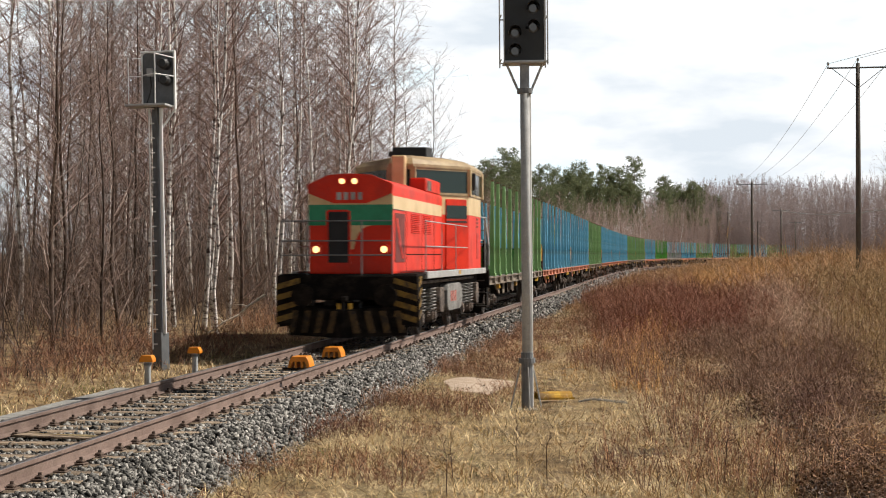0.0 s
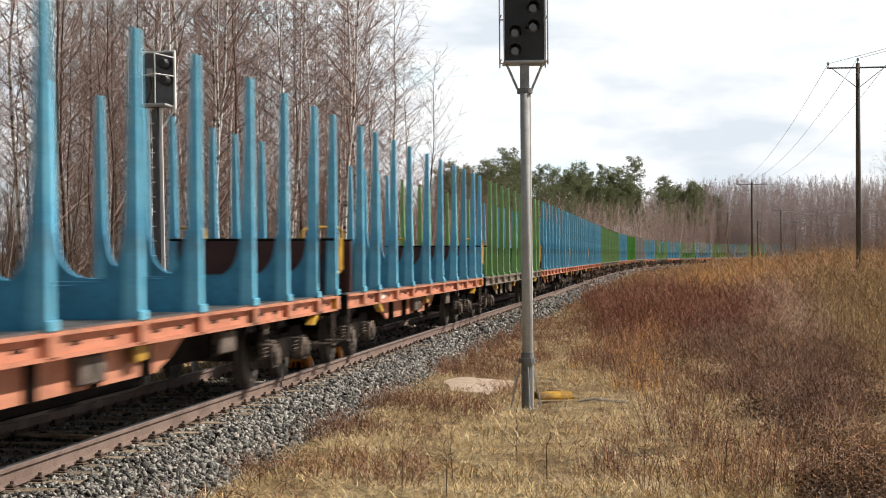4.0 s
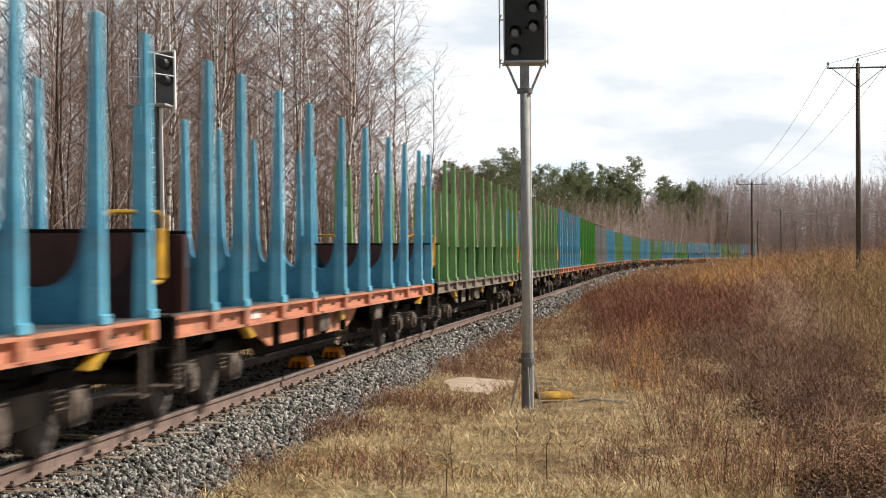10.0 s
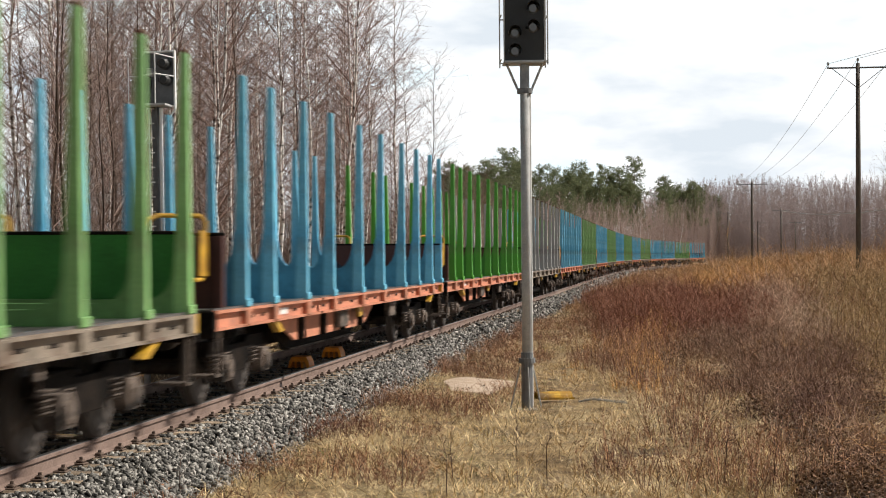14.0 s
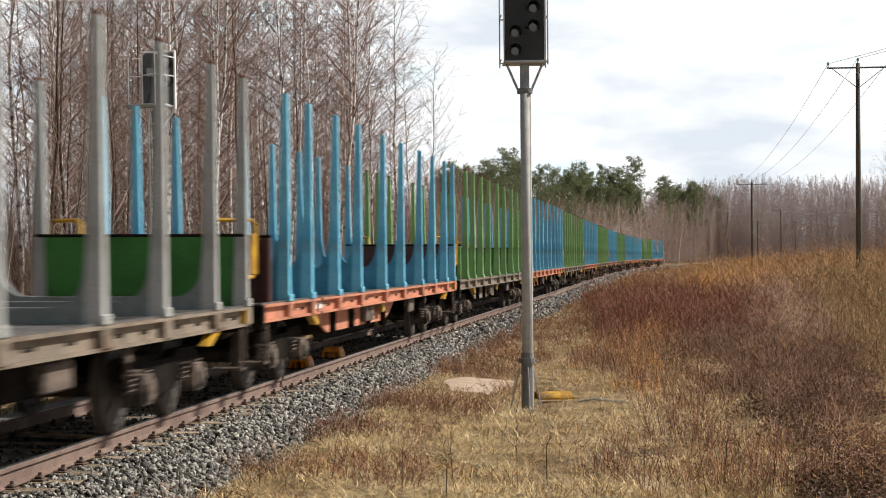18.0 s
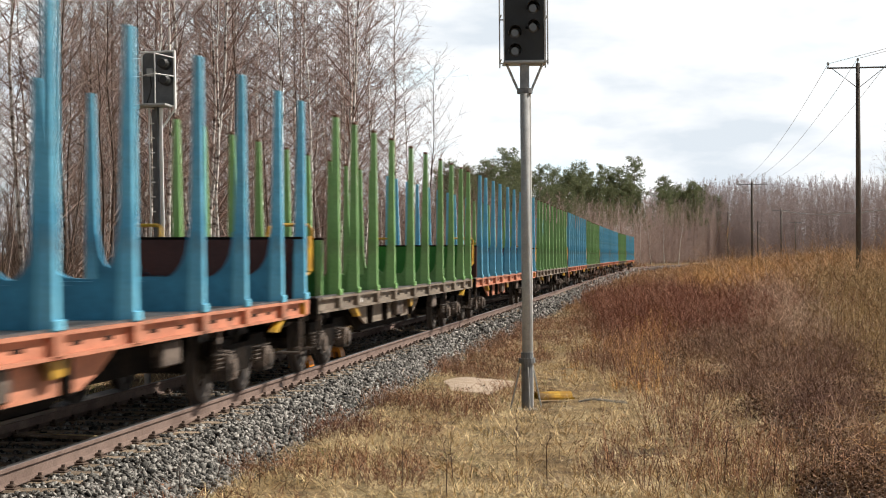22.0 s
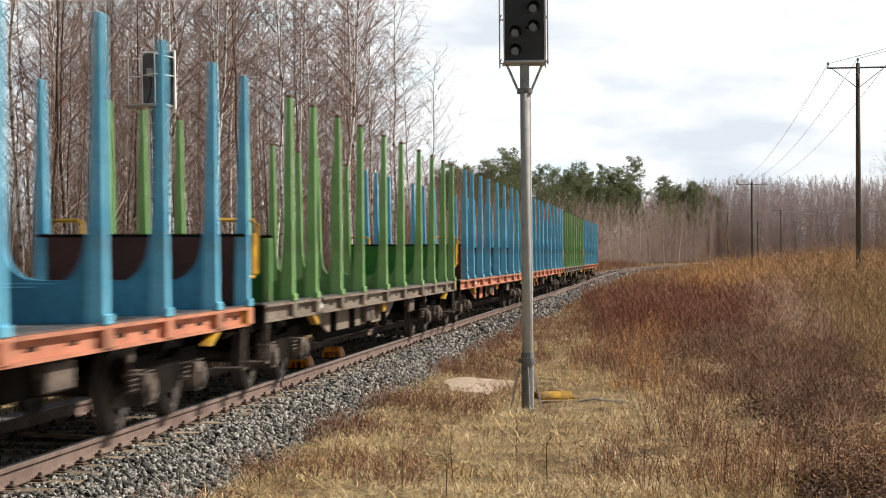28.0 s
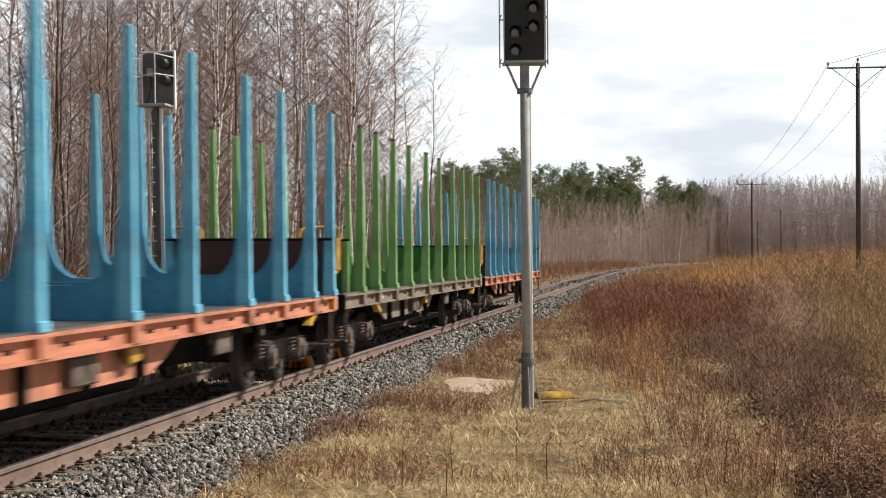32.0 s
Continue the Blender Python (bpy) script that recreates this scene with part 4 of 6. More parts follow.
        for z in (2.05, 2.60):
            sr.tube([(1.44 * e, -5.0, z), (1.44 * e, 2.75, z)], 0.014, 6)
        for y in (-5.0, -2.4, 0.2, 2.75):
            sr.tube([(1.44 * e, y, 1.48), (1.44 * e, y, 2.60)], 0.012, 6)
        part("side_rail", sr, M_STEELGREY, g, "light grey tubular handrail")
        part("intake_box", Shape().box(0.50 * e, 0.895 * e, -1.2, 1.3, 3.38, 3.72, 0.03), M_LOCORED, hood)
        part("intake_mesh", Shape().box(0.893 * e, 0.90 * e, -1.0, -0.3, 3.42, 3.66), M_DUSTY, hood)
    part("green_stripe", Shape().box(-0.905, 0.905, -6.168, -6.15, 2.49, 2.93), M_LOCOGREEN, hood, "green front stripe")
    part("cream_wing", Shape().prism([(-0.90, 2.93), (0.90, 2.93), (0.90, 3.19), (0.40, 3.0), (-0.40, 3.0), (-0.90, 3.19)], "y", -6.172, -6.15), M_LOCOCREAM, hood, "cream chevron")
    part("front_door", Shape().box(-0.48, -0.04, -6.185, -6.15, 1.70, 2.78, 0.006), M_SOOT, hood, "black open front door")
    part("door_frame", Shape().box(-0.52, -0.48, -6.19, -6.15, 1.68, 2.80).box(-0.04, 0.0, -6.19, -6.15, 1.68, 2.80).box(-0.48, -0.04, -6.19, -6.15, 2.78, 2.82), M_LOCORED, hood)
    curve = [(0.0, 2.49), (0.46, 2.49)] + [(0.46 - 0.36 * math.sin(a), 2.07 + 0.42 * math.cos(a)) for a in [i * math.pi / 10 for i in range(1, 5)]] + [(0.06, 1.98), (0.0, 1.98)]
    part("cream_curve", Shape().prism(curve, "y", -6.166, -6.15), M_LOCOCREAM, hood, "cream curved flash")
    for x in (-0.28, -0.13, 0.02, 0.17):
        part("number_bar", Shape().box(x, x + 0.095, -6.252, -6.238, 3.03, 3.19), M_STEELGREY, hood, "dull white number bar")
    for x in (-0.16, 0.11):
        lp = part("top_lamp", Shape().tube([(x, -6.20, 3.42), (x, -6.31, 3.42)], 0.10, 14), M_LOCORED, hood)
        part("lit_lens", Shape().tube([(x, -6.30, 3.42), (x, -6.32, 3.42), (x, -6.33, 3.42)], [0.065, 0.06, 0.03], 14), M_HEADLAMP, lp, "lit warm headlamp")
    for x in (-0.73, 0.73):
        lp = part("low_lamp", Shape().tube([(x, -6.13, 1.98), (x, -6.24, 1.98)], 0.12, 14), M_LOCORED, hood)
        part("lit_lens", Shape().tube([(x, -6.23, 1.98), (x, -6.25, 1.98), (x, -6.26, 1.98)], [0.075, 0.07, 0.04], 14), M_HEADLAMP, lp, "lit warm headlamp")
    # cab, its front swept back on both sides
    plan = [(-1.48, 5.35), (1.48, 5.35), (1.48, 2.55), (0.30, 0.65), (-0.30, 0.65), (-1.48, 2.55)]

    def ring(z0, z1, grow=0.0):
        return Shape().prism([(x * (1 + grow), 3.2 + (y - 3.2) * (1 + grow)) for x, y in plan], "z", z0, z1)
    cab = part("cab", ring(1.46, 2.90), M_LOCORED, g, "red and cream cab", bevel=0.02)
    part("cab_band", ring(2.90, 3.40), M_LOCOCREAM, cab, "cream band", bevel=0.01)
    part("cab_floor_core", Shape().box(-1.2, 1.2, 3.0, 5.1, 3.40, 3.42), M_SOOT, cab)
    roof = Shape()
    zs, ins = (4.16, 4.30, 4.40), (1.03, 0.90, 0.55)
    vs = [(x * i, 3.2 + (y - 3.2) * (i * 0.5 + 0.52), z) for z, i in zip((4.08,) + zs, (1.03,) + ins) for x, y in plan]
    n = len(plan)
    roof.add(vs, [(r * n + k, r * n + (k + 1) % n, (r + 1) * n + (k + 1) % n, (r + 1) * n + k) for r in range(3) for k in range(n)] + [tuple(range(n))[::-1], tuple(range(3 * n, 4 * n))])
    part("cab_roof", roof, M_LOCOTAN, cab, "sooty tan roof")
    corners = [Vector((x, y, 0)) for x, y in plan]
    for i in range(n):
        a, b = corners[i], corners[(i + 1) % n]
        part("window_post", Shape().box(a.x - 0.07, a.x + 0.07, a.y - 0.07, a.y + 0.07, 3.40, 4.10, 0.01), M_LOCOTAN if i in (3, 4) else M_LOCOCREAM, cab)
        d = (b - a)
        c = 2 if i in (1, 5) else 1
        for k in range(c):
            u, v = a + d * (k / c), a + d * ((k + 1) / c)
            dn = d.normalized()
            nn = Vector((dn.y, -dn.x, 0))
            u, v = u + dn * 0.07, v - dn * 0.07
            def slab(p, q, z0, z1, t):
                return Shape().add([(*(p + nn * t).xy, z0), (*(q + nn * t).xy, z0), (*(q - nn * t).xy, z0), (*(p - nn * t).xy, z0), (*(p + nn * t).xy, z1), (*(q + nn * t).xy, z1), (*(q - nn * t).xy, z1), (*(p - nn * t).xy, z1)],
                                   [(0, 3, 2, 1), (4, 5, 6, 7), (0, 1, 5, 4), (1, 2, 6, 5), (2, 3, 7, 6), (3, 0, 4, 7)])
            win = part("window", slab(u, v, 3.40, 4.10, 0.012), M_WINDOW, cab, "tinted cab window")
            fr = slab(u, v, 3.40, 3.46, 0.03)
            part("window_frame", fr, M_LOCOTAN, win)
            part("window_frame", slab(u, v, 4.02, 4.10, 0.03), M_LOCOTAN, win)
    part("front_column", Shape().box(-0.2, 0.14, 0.35, 0.7, 3.40, 4.36, 0.03), M_LOCOCREAM, cab, "cream column")
    part("exhaust_casing", Shape().prism([(1.9, 4.33), (1.95, 4.66), (3.05, 4.70), (3.3, 4.33)], "x", -0.45, 0.45), M_SOOT, g, "sooty black exhaust casing", bevel=0.03)
    part("horn", Shape().tube([(-0.3, 1.3, 4.40), (-0.3, 0.95, 4.42)], [0.03, 0.08], 10).tube([(-0.12, 1.3, 4.40), (-0.12, 1.0, 4.42)], [0.03, 0.07], 10), M_SOOT, g)
    part("aerial", Shape().tube([(0.5, 4.4, 4.38), (0.5, 4.4, 4.52), (0.5, 4.9, 4.52)], 0.012, 5), M_SOOT, g)
    for e in (-1, 1):
        # door in the swept cab front
        d = Vector((1.18, 1.90, 0)).normalized()
        nrm = Vector((d.y, -d.x, 0))
        p0, p1 = Vector((0.98, 1.745, 0)), Vector((1.42, 2.455, 0))
        def panel(z0, z1, t0, t1):
            q = [p0 + nrm * t0, p1 + nrm * t0, p1 + nrm * t1, p0 + nrm * t1]
            vs2 = [(v.x * e, v.y, z0) for v in q] + [(v.x * e, v.y, z1) for v in q]
            return Shape().add(vs2, [(0, 1, 2, 3), (4, 7, 6, 5), (0, 4, 5, 1), (1, 5, 6, 2), (2, 6, 7, 3), (3, 7, 4, 0)])
        dr = part("cab_door", panel(1.5, 3.3, 0.0, 0.02), M_LOCORED, cab, "red cab door")
        part("door_window", panel(2.80, 3.14, 0.02, 0.028), M_WINDOW, dr)
        part("door_seal", panel(2.70, 2.745, 0.02, 0.03), M_SOOT, dr)
        part("wiper", Shape().tube([(1.50 * e, 3.3, 3.42), (1.52 * e, 3.55, 3.95)], 0.012, 5), M_SOOT, cab)
        part("side_mirror", Shape().box(1.50 * e, 1.64 * e, 2.62, 2.70, 3.55, 4.0, 0.01), M_SOOT, cab)
        part("red_plate", Shape().box(1.475 * e, 1.49 * e, 4.3, 4.65, 1.75, 2.45, 0.003), mat("plate_red", (0.5, 0.03, 0.02), 0.5), cab, "darker red plate")
        for k in range(3):
            part("lettering_bar", Shape().box(1.475 * e, 1.488 * e, 4.32, 4.62, 2.60 + 0.1 * k, 2.65 + 0.1 * k), M_DUSTY, cab, "faded lettering bar")
        # gear between the bogies
        tk = part("fuel_tank", Shape().prism([(-0.75, 0.66), (-0.58, 0.54), (-0.4, 0.50), (1.6, 0.50), (1.85, 0.54), (2.1, 0.66), (2.1, 1.0), (1.85, 1.12), (1.6, 1.16), (-0.4, 1.16), (-0.58, 1.12), (-0.75, 1.0)], "x", 0.75 * e, 1.36 * e), M_SPRING, g, "dusty grey side tank", bevel=0.02)
        for k in range(3):
            part("lettering_bar", Shape().box(1.358 * e, 1.366 * e, -0.2 + k * 0.4, 0.05 + k * 0.4, 0.72, 0.98), M_FADEDRED, tk, "faded red lettering bar")
        for y in (-2.75, 4.6, -4.4, 3.3):
            sp = Shape()
            sp.tube([(1.22 * e + 0.12 * math.cos(a * 0.785), y + 0.12 * math.sin(a * 0.785), 0.56 + 0.0095 * a) for a in range(0, 57)], 0.02, 4)
            part("coil_spring", sp, M_SPRING, g, "dusty coil spring")
        part("sand_box", Shape().prism([(-2.15, 0.55), (-2.3, 0.8), (-2.1, 1.1), (-1.6, 1.1), (-1.5, 0.7), (-1.7, 0.5)], "x", 1.1 * e, 1.38 * e), M_DUSTY, g, bevel=0.015)
        part("sand_box", Shape().prism([(5.2, 0.55), (5.05, 0.8), (5.2, 1.1), (5.65, 1.1), (5.75, 0.7), (5.6, 0.5)], "x", 1.1 * e, 1.38 * e), M_DUSTY, g, bevel=0.015)
        part("air_pipe", Shape().tube([(1.3 * e, -4.9, 1.25), (1.3 * e, 4.9, 1.25)], 0.035, 8), M_DUSTY, g)
    # low rear hood and end stairs
    part("rear_hood", Shape().box(-1.30, 1.30, 5.36, 7.0, 1.46, 2.26, 0.03), M_DARK, g, "grimy black rear hood")
    part("rear_hood_lid", Shape().box(-1.36, 1.36, 5.36, 7.05, 2.262, 2.30, 0.01), M_STEELGREY, g, "worn grey lid edge")
    for e in (-1, 1):
        part("stair_plate", Shape().prism([(6.85, 1.46), (7.0, 2.30), (7.62, 2.15), (7.80, 1.55), (7.80, 0.34), (7.45, 0.34), (7.35, 1.30), (6.95, 1.46)], "x", 1.36 * e, 1.42 * e), M_DARK, g, "black stair side plate")
        part("stair_handrail", Shape().prism([(6.72, 2.92), (6.86, 2.96), (7.74, 2.16), (7.80, 1.55), (7.70, 1.55), (7.62, 2.10)], "x", 1.42 * e, 1.47 * e), M_STEELGREY, g, "bright steel stair handrail", bevel=0.008)
        part("rear_rail", Shape().tube([(1.44 * e, 5.4, 2.92), (1.44 * e, 6.78, 2.92)], 0.02, 6).tube([(1.44 * e, 6.76, 1.46), (1.44 * e, 6.76, 2.92)], 0.02, 6), M_STEELGREY, g)
        for k in range(3):
            part("stair_tread", Shape().box(min(1.0 * e, 1.36 * e), max(1.0 * e, 1.36 * e), 7.30, 7.74, 0.42 + 0.34 * k, 0.46 + 0.34 * k), M_DUSTY, g)
    return g


loco = build_loco()
loco_rest = 42.27
loco.matrix_basis = rail_pose(loco_rest)
VEHICLES.append((loco, loco_rest))


def motions():
    """The train rolls by, slowing gently."""
    for ob, rest in VEHICLES:
        times = np.linspace(T_START, T_END, 65)
        walk(ob, [(float(t), rail_pose(rest - gone(t))) for t in times])
        for b in ob.children:
            if not b.name.startswith("bogie"):
                continue
            for w in b.children:
                if not w.name.startswith("wheelset"):
                    continue
                y, r = w.matrix_basis.translation.y, w.matrix_basis.translation.z
                base = Matrix.Translation((0, y, r))
                rows, last = [], None
                for i in range(int(T_END * FPS) + 1):
                    t = i / FPS
                    at = min(max(rest - gone(t), -45.0), 160.0)
                    if at == last and i < T_END * FPS:
                        continue
                    rows.append((t, base @ Matrix.Rotation((rest - at) / r, 4, "X")))
                    last = at
                walk(w, rows)

# ---- signals ----
def signal_mast(s, o, z0, turn, box_z, lamps, wide, tall, label, lean=0.0, rear=False):
    """A lattice-free tubular signal post with its lamp case, backboard, cage and ladder."""
    g = thing("railway_signal", label, "railway signal", upright(s, o, z0) @ pose(0, 0, 0, 0, lean, 0) @ pose(0, 0, 0, 0, 0, turn), "railway signals")
    part("foundation", Shape().box(-0.16, 0.16, -0.16, 0.16, -0.5, 0.06, 0.02), M_CONCRETE, g)
    part("post", Shape().tube([(0, 0, 0.0), (0, 0, box_z - 0.05)], 0.105 if rear else 0.076, 14), M_ZINCDARK if rear else M_ZINC, g, smooth=True)
    part("foot_sleeve", Shape().tube([(0, 0, 0.0), (0, 0, 0.80)], 0.092, 14).tube([(0, 0, 0.78), (0, 0, 0.86)], 0.135, 14).tube([(0, 0, 0.86), (0, 0, 0.95)], 0.095, 14), M_ZINCDARK, g, "darker flanged foot sleeve")
    for k in range(3):
        a = 2 * math.pi * k / 3 + 0.6
        part("stay", Shape().tube([(0.12 * math.cos(a), 0.12 * math.sin(a), 0.72), (0.30 * math.cos(a), 0.30 * math.sin(a), 0.0)], 0.014, 6), M_ZINC, g)
    part("collar", Shape().tube([(0, 0, box_z - 0.52), (0, 0, box_z - 0.44)], 0.125, 14), M_ZINCDARK, g)
    for e in (-1, 1):
        part("strut", Shape().tube([(0.10 * e, 0, box_z - 0.48), (wide * 0.48 * e, 0, box_z - 0.02)], 0.02, 8), M_ZINC, g)
    part("base_plate", Shape().box(-wide / 2 - 0.03, wide / 2 + 0.03, -0.2, 0.3, box_z - 0.05, box_z - 0.02, 0.006), M_ZINC, g)
    board = part("backboard", Shape().box(-wide / 2, wide / 2, -0.04, -0.015, box_z, box_z + tall, 0.006), M_BLACK, g, "black backboard")
    part("board_rim", Shape().box(-wide / 2 - 0.02, wide / 2 + 0.02, -0.045, -0.012, box_z - 0.02, box_z + 0.01).box(-wide / 2 - 0.022, -wide / 2, -0.045, -0.012, box_z, box_z + tall).box(wide / 2, wide / 2 + 0.022, -0.045, -0.012, box_z, box_z + tall), M_ZINC, board, "grey metal rim")
    part("lamp_case", Shape().box(-wide / 2 + 0.05, wide / 2 - 0.05, -0.012, 0.26, box_z + 0.02, box_z + tall - 0.03, 0.02), M_ZINCDARK, g)
    for x, z in lamps:
        part("lens", Shape().tube([(x, -0.075, box_z + z), (x, -0.05, box_z + z), (x, -0.04, box_z + z)], [0.06, 0.085, 0.088], 16), M_LENS, board, "unlit grey lens")
        hood = Shape()
        m = 14
        vs, fs = [], []
        for i in range(m + 1):
            a = math.pi * (-0.12 + 1.24 * i / m)
            for rr, yy in ((0.105, -0.04), (0.105, -0.27), (0.098, -0.27), (0.098, -0.04)):
                vs.append((x + rr * math.cos(a), yy, box_z + z + rr * math.sin(a)))
        for i in range(m):
            for q in range(4):
                fs.append((i * 4 + q, i * 4 + (q + 1) % 4, (i + 1) * 4 + (q + 1) % 4, (i + 1) * 4 + q))
        hood.add(vs, fs)
        part("visor", hood, M_BLACK, board)
    cage = Shape()
    cx = wide / 2 + 0.06
    for zz in (0.02, tall * 0.5, tall - 0.05):
        cage.tube([(cx, -0.02, box_z + zz), (cx, 0.5, box_z + zz), (-cx, 0.5, box_z + zz), (-cx, -0.02, box_z + zz)], 0.012, 6)
    for x, y in ((cx, 0.5), (-cx, 0.5), (cx, -0.02)):
        cage.tube([(x, y, box_z - 0.06), (x, y, box_z + tall - 0.05)], 0.013, 6)
    part("safety_cage", cage, M_ZINC, g, "galvanised tubular cage")
    # white tube gives the post its bright sunlit edge
    part("conduit", Shape().tube([(-0.15, 0.06, 0.78), (-0.15, 0.06, box_z - 0.4)] if rear else [(0.085, 0.02, 0.0), (0.085, 0.02, box_z - 0.5)], 0.034 if rear else 0.016, 8), M_WHITE, g, "white tube standing for the post's sunlit edge")
    if rear:
        part("junction_box", Shape().box(-0.02, 0.1, 0.262, 0.30, box_z + 0.5, box_z + 0.66, 0.008), M_ZINC, g)
        lad = part("ladder", Shape().tube([(0.19, 0.10, 0.95), (0.19, 0.10, box_z)], 0.018, 6), M_WHITE, g)
        for k in range(int((box_z - 1.0) / 0.28)):
            part("rung", Shape().tube([(0.03, 0.13, 1.0 + 0.28 * k), (0.22, 0.10, 1.0 + 0.28 * k)], 0.012, 6), M_WHITE, lad)
        for k in range(2):
            part("lamp_housing", Shape().tube([(-0.16, 0.05, box_z + 0.3 + 0.35 * k), (-0.16, 0.31, box_z + 0.3 + 0.35 * k)], [0.15, 0.13], 14), M_BLACK, g, "black lamp housing")
    return g


near_signal = signal_mast(27.63, 4.43, -0.65, 8, 5.58, [(-0.155, 0.15), (-0.155, 0.44), (0.135, 0.53), (0.135, 0.83)], 0.62, 1.45, "tall grey signal post with an unlit black lamp board", -0.25)


def rear_signal(s, o, z0, lean, bz):
    """A signal that faces away: square post with ladder, case, hooded lamps and cage."""
    g = thing("railway_signal", "dark grey signal post seen from behind, with ladder and cage", "railway signal", upright(s, o, z0) @ pose(0, 0, 0, 0, lean, 0), "railway signals")
    part("foundation", Shape().box(-0.18, 0.18, -0.18, 0.18, -0.5, 0.06, 0.02), M_CONCRETE, g)
    part("post", Shape().box(-0.068, 0.068, -0.068, 0.068, 0.0, bz - 0.02, 0.008), M_SIGNALGREY, g, "square grey steel post", at=pose(0, 0, 0, 0, 0, -27))
    part("foot_sleeve", Shape().box(-0.115, 0.115, -0.115, 0.115, 0.0, 0.92, 0.01), M_SIGNALGREY, g, "dark foot sleeve", at=pose(0, 0, 0, 0, 0, -27))
    # added white tube, the sunlit right face of the square post
    part("conduit", Shape().tube([(0.105, -0.06, 0.9), (0.105, -0.06, bz - 0.05)], 0.034, 8), M_WHITE, g, "white tube standing for the post's sunlit edge")
    lad = part("ladder", Shape().tube([(-0.125, -0.12, 0.6), (-0.115, -0.12, bz - 0.05)], 0.014, 6), M_WHITE, g, "pale ladder rail")
    for k in range(17):
        part("rung", Shape().tube([(-0.12, -0.12, 0.7 + 0.285 * k), (-0.02, -0.10, 0.7 + 0.285 * k)], 0.014, 6), M_WHITE, lad)
    part("platform", Shape().box(-0.50, 0.30, -0.42, 0.12, bz - 0.03, bz + 0.015, 0.006), M_ZINC, g, "galvanised platform")
    for x0, x1 in ((0.07, 0.38), (-0.07, -0.16)):
        part("strut", Shape().tube([(x0, 0.0, bz - 0.48), (x1, 0.0, bz - 0.06)], 0.022, 8), M_WHITE, g)
    board = part("backboard", Shape().box(-0.29, 0.35, 0.08, 0.105, bz + 0.02, bz + 1.05, 0.005), M_SIGNALGREY, g, "dark grey backboard")
    part("board_rim", Shape().box(0.335, 0.372, 0.03, 0.12, bz - 0.06, bz + 1.08, 0.006).box(-0.30, 0.34, 0.03, 0.12, bz + 1.04, bz + 1.075, 0.006), M_WHITE, board, "pale metal rim")
    for x, z in ((0.17, 0.82), (0.19, 0.50)):
        part("lamp_housing", Shape().tube([(x, 0.08, bz + z), (x, -0.10, bz + z), (x, -0.16, bz + z)], [0.115, 0.105, 0.07], 14), M_BLACK, board, "black lamp housing")
        part("hinge_lug", Shape().box(x - 0.15, x - 0.05, -0.02, 0.08, bz + z - 0.03, bz + z + 0.05, 0.01), M_BLACK, board)
    part("junction_box", Shape().box(-0.19, -0.07, 0.0, 0.08, bz + 0.58, bz + 0.74, 0.008), M_ZINC, g, "pale junction box")
    part("cable", Shape().tube([(-0.12, 0.03, bz + 0.58), (-0.09, 0.0, bz + 0.40), (-0.13, 0.0, bz + 0.22), (-0.2, 0.03, bz + 0.06)], 0.014, 6), M_BLACK, g)
    cage = part("safety_cage", Shape().tube([(-0.27, -0.02, bz), (-0.27, -0.02, bz + 0.98)], 0.014, 6).tube([(0.10, -0.40, bz), (0.10, -0.40, bz + 0.98)], 0.014, 6).tube([(-0.27, -0.02, bz + 0.98), (-0.1, -0.36, bz + 1.0), (0.10, -0.40, bz + 0.98), (0.35, 0.04, bz + 0.93)], 0.012, 6)
                .tube([(-0.27, -0.02, bz + 0.59), (-0.1, -0.36, bz + 0.57), (0.10, -0.40, bz + 0.59), (0.35, 0.04, bz + 0.57)], 0.012, 6), M_WHITE, g, "white tubular cage")
    part("outer_hoop", Shape().tube([(-0.30, 0.0, bz + 0.93), (-0.54, -0.05, bz + 0.95), (-0.54, -0.05, bz + 0.02)], 0.010, 6).tube([(-0.30, 0.0, bz + 0.58), (-0.54, -0.05, bz + 0.58)], 0.010, 6), M_WHITE, cage)
    return g


# grey darkened to the shaded side of the post
M_SIGNALGREY = mat("shaded_grey_steel", (0.13, 0.135, 0.14), 0.7, 0.0, alt=(0.10, 0.103, 0.107), scale=5, bump=0.05, grain=0.12)
far_signal = rear_signal(32.67, -3.085, -0.55, -0.95, 5.32)

balise(30.44, 0.17)
balise(33.5, 0.15)
cable_post(28.47, -2.05, -0.30, 0.38)
cable_post(31.01, -1.95, -0.30, 0.38)

# ---- power line ----
def power_pole(x, y, height, arm, turn):
    z = float(ground_z(np.array([x]), np.array([y]))[0])
    p = thing("power_pole", "dark wooden power pole with a steel crossarm", "power pole", pose(x, y, z, 0, 0, turn), "power poles")
    part("pole", Shape().tube([(0, 0, -0.4), (0, 0, height * 0.5), (0, 0, height)], [0.14, 0.12, 0.095], 12), M_POLE, p, smooth=True)
    part("crossarm", Shape().box(-arm, arm, -0.05, 0.05, height - 0.24, height - 0.17, 0.01), M_ZINCDARK, p)
    for e in (-1, 1):
        part("brace", Shape().tube([(0.10 * e, -0.08, height - 1.1), (arm * 0.85 * e, -0.06, height - 0.22)], 0.018, 6), M_ZINCDARK, p)
    for x2 in (-arm + 0.06, 0.0, arm - 0.06):
        zz = height - 0.17 if x2 else height
        part("insulator", Shape().tube([(x2, 0, zz), (x2, 0, zz + 0.1), (x2, 0, zz + 0.12), (x2, 0, zz + 0.2), (x2, 0, zz + 0.24)], [0.025, 0.025, 0.06, 0.065, 0.03], 10), M_CONCRETE, p)
    return p, z


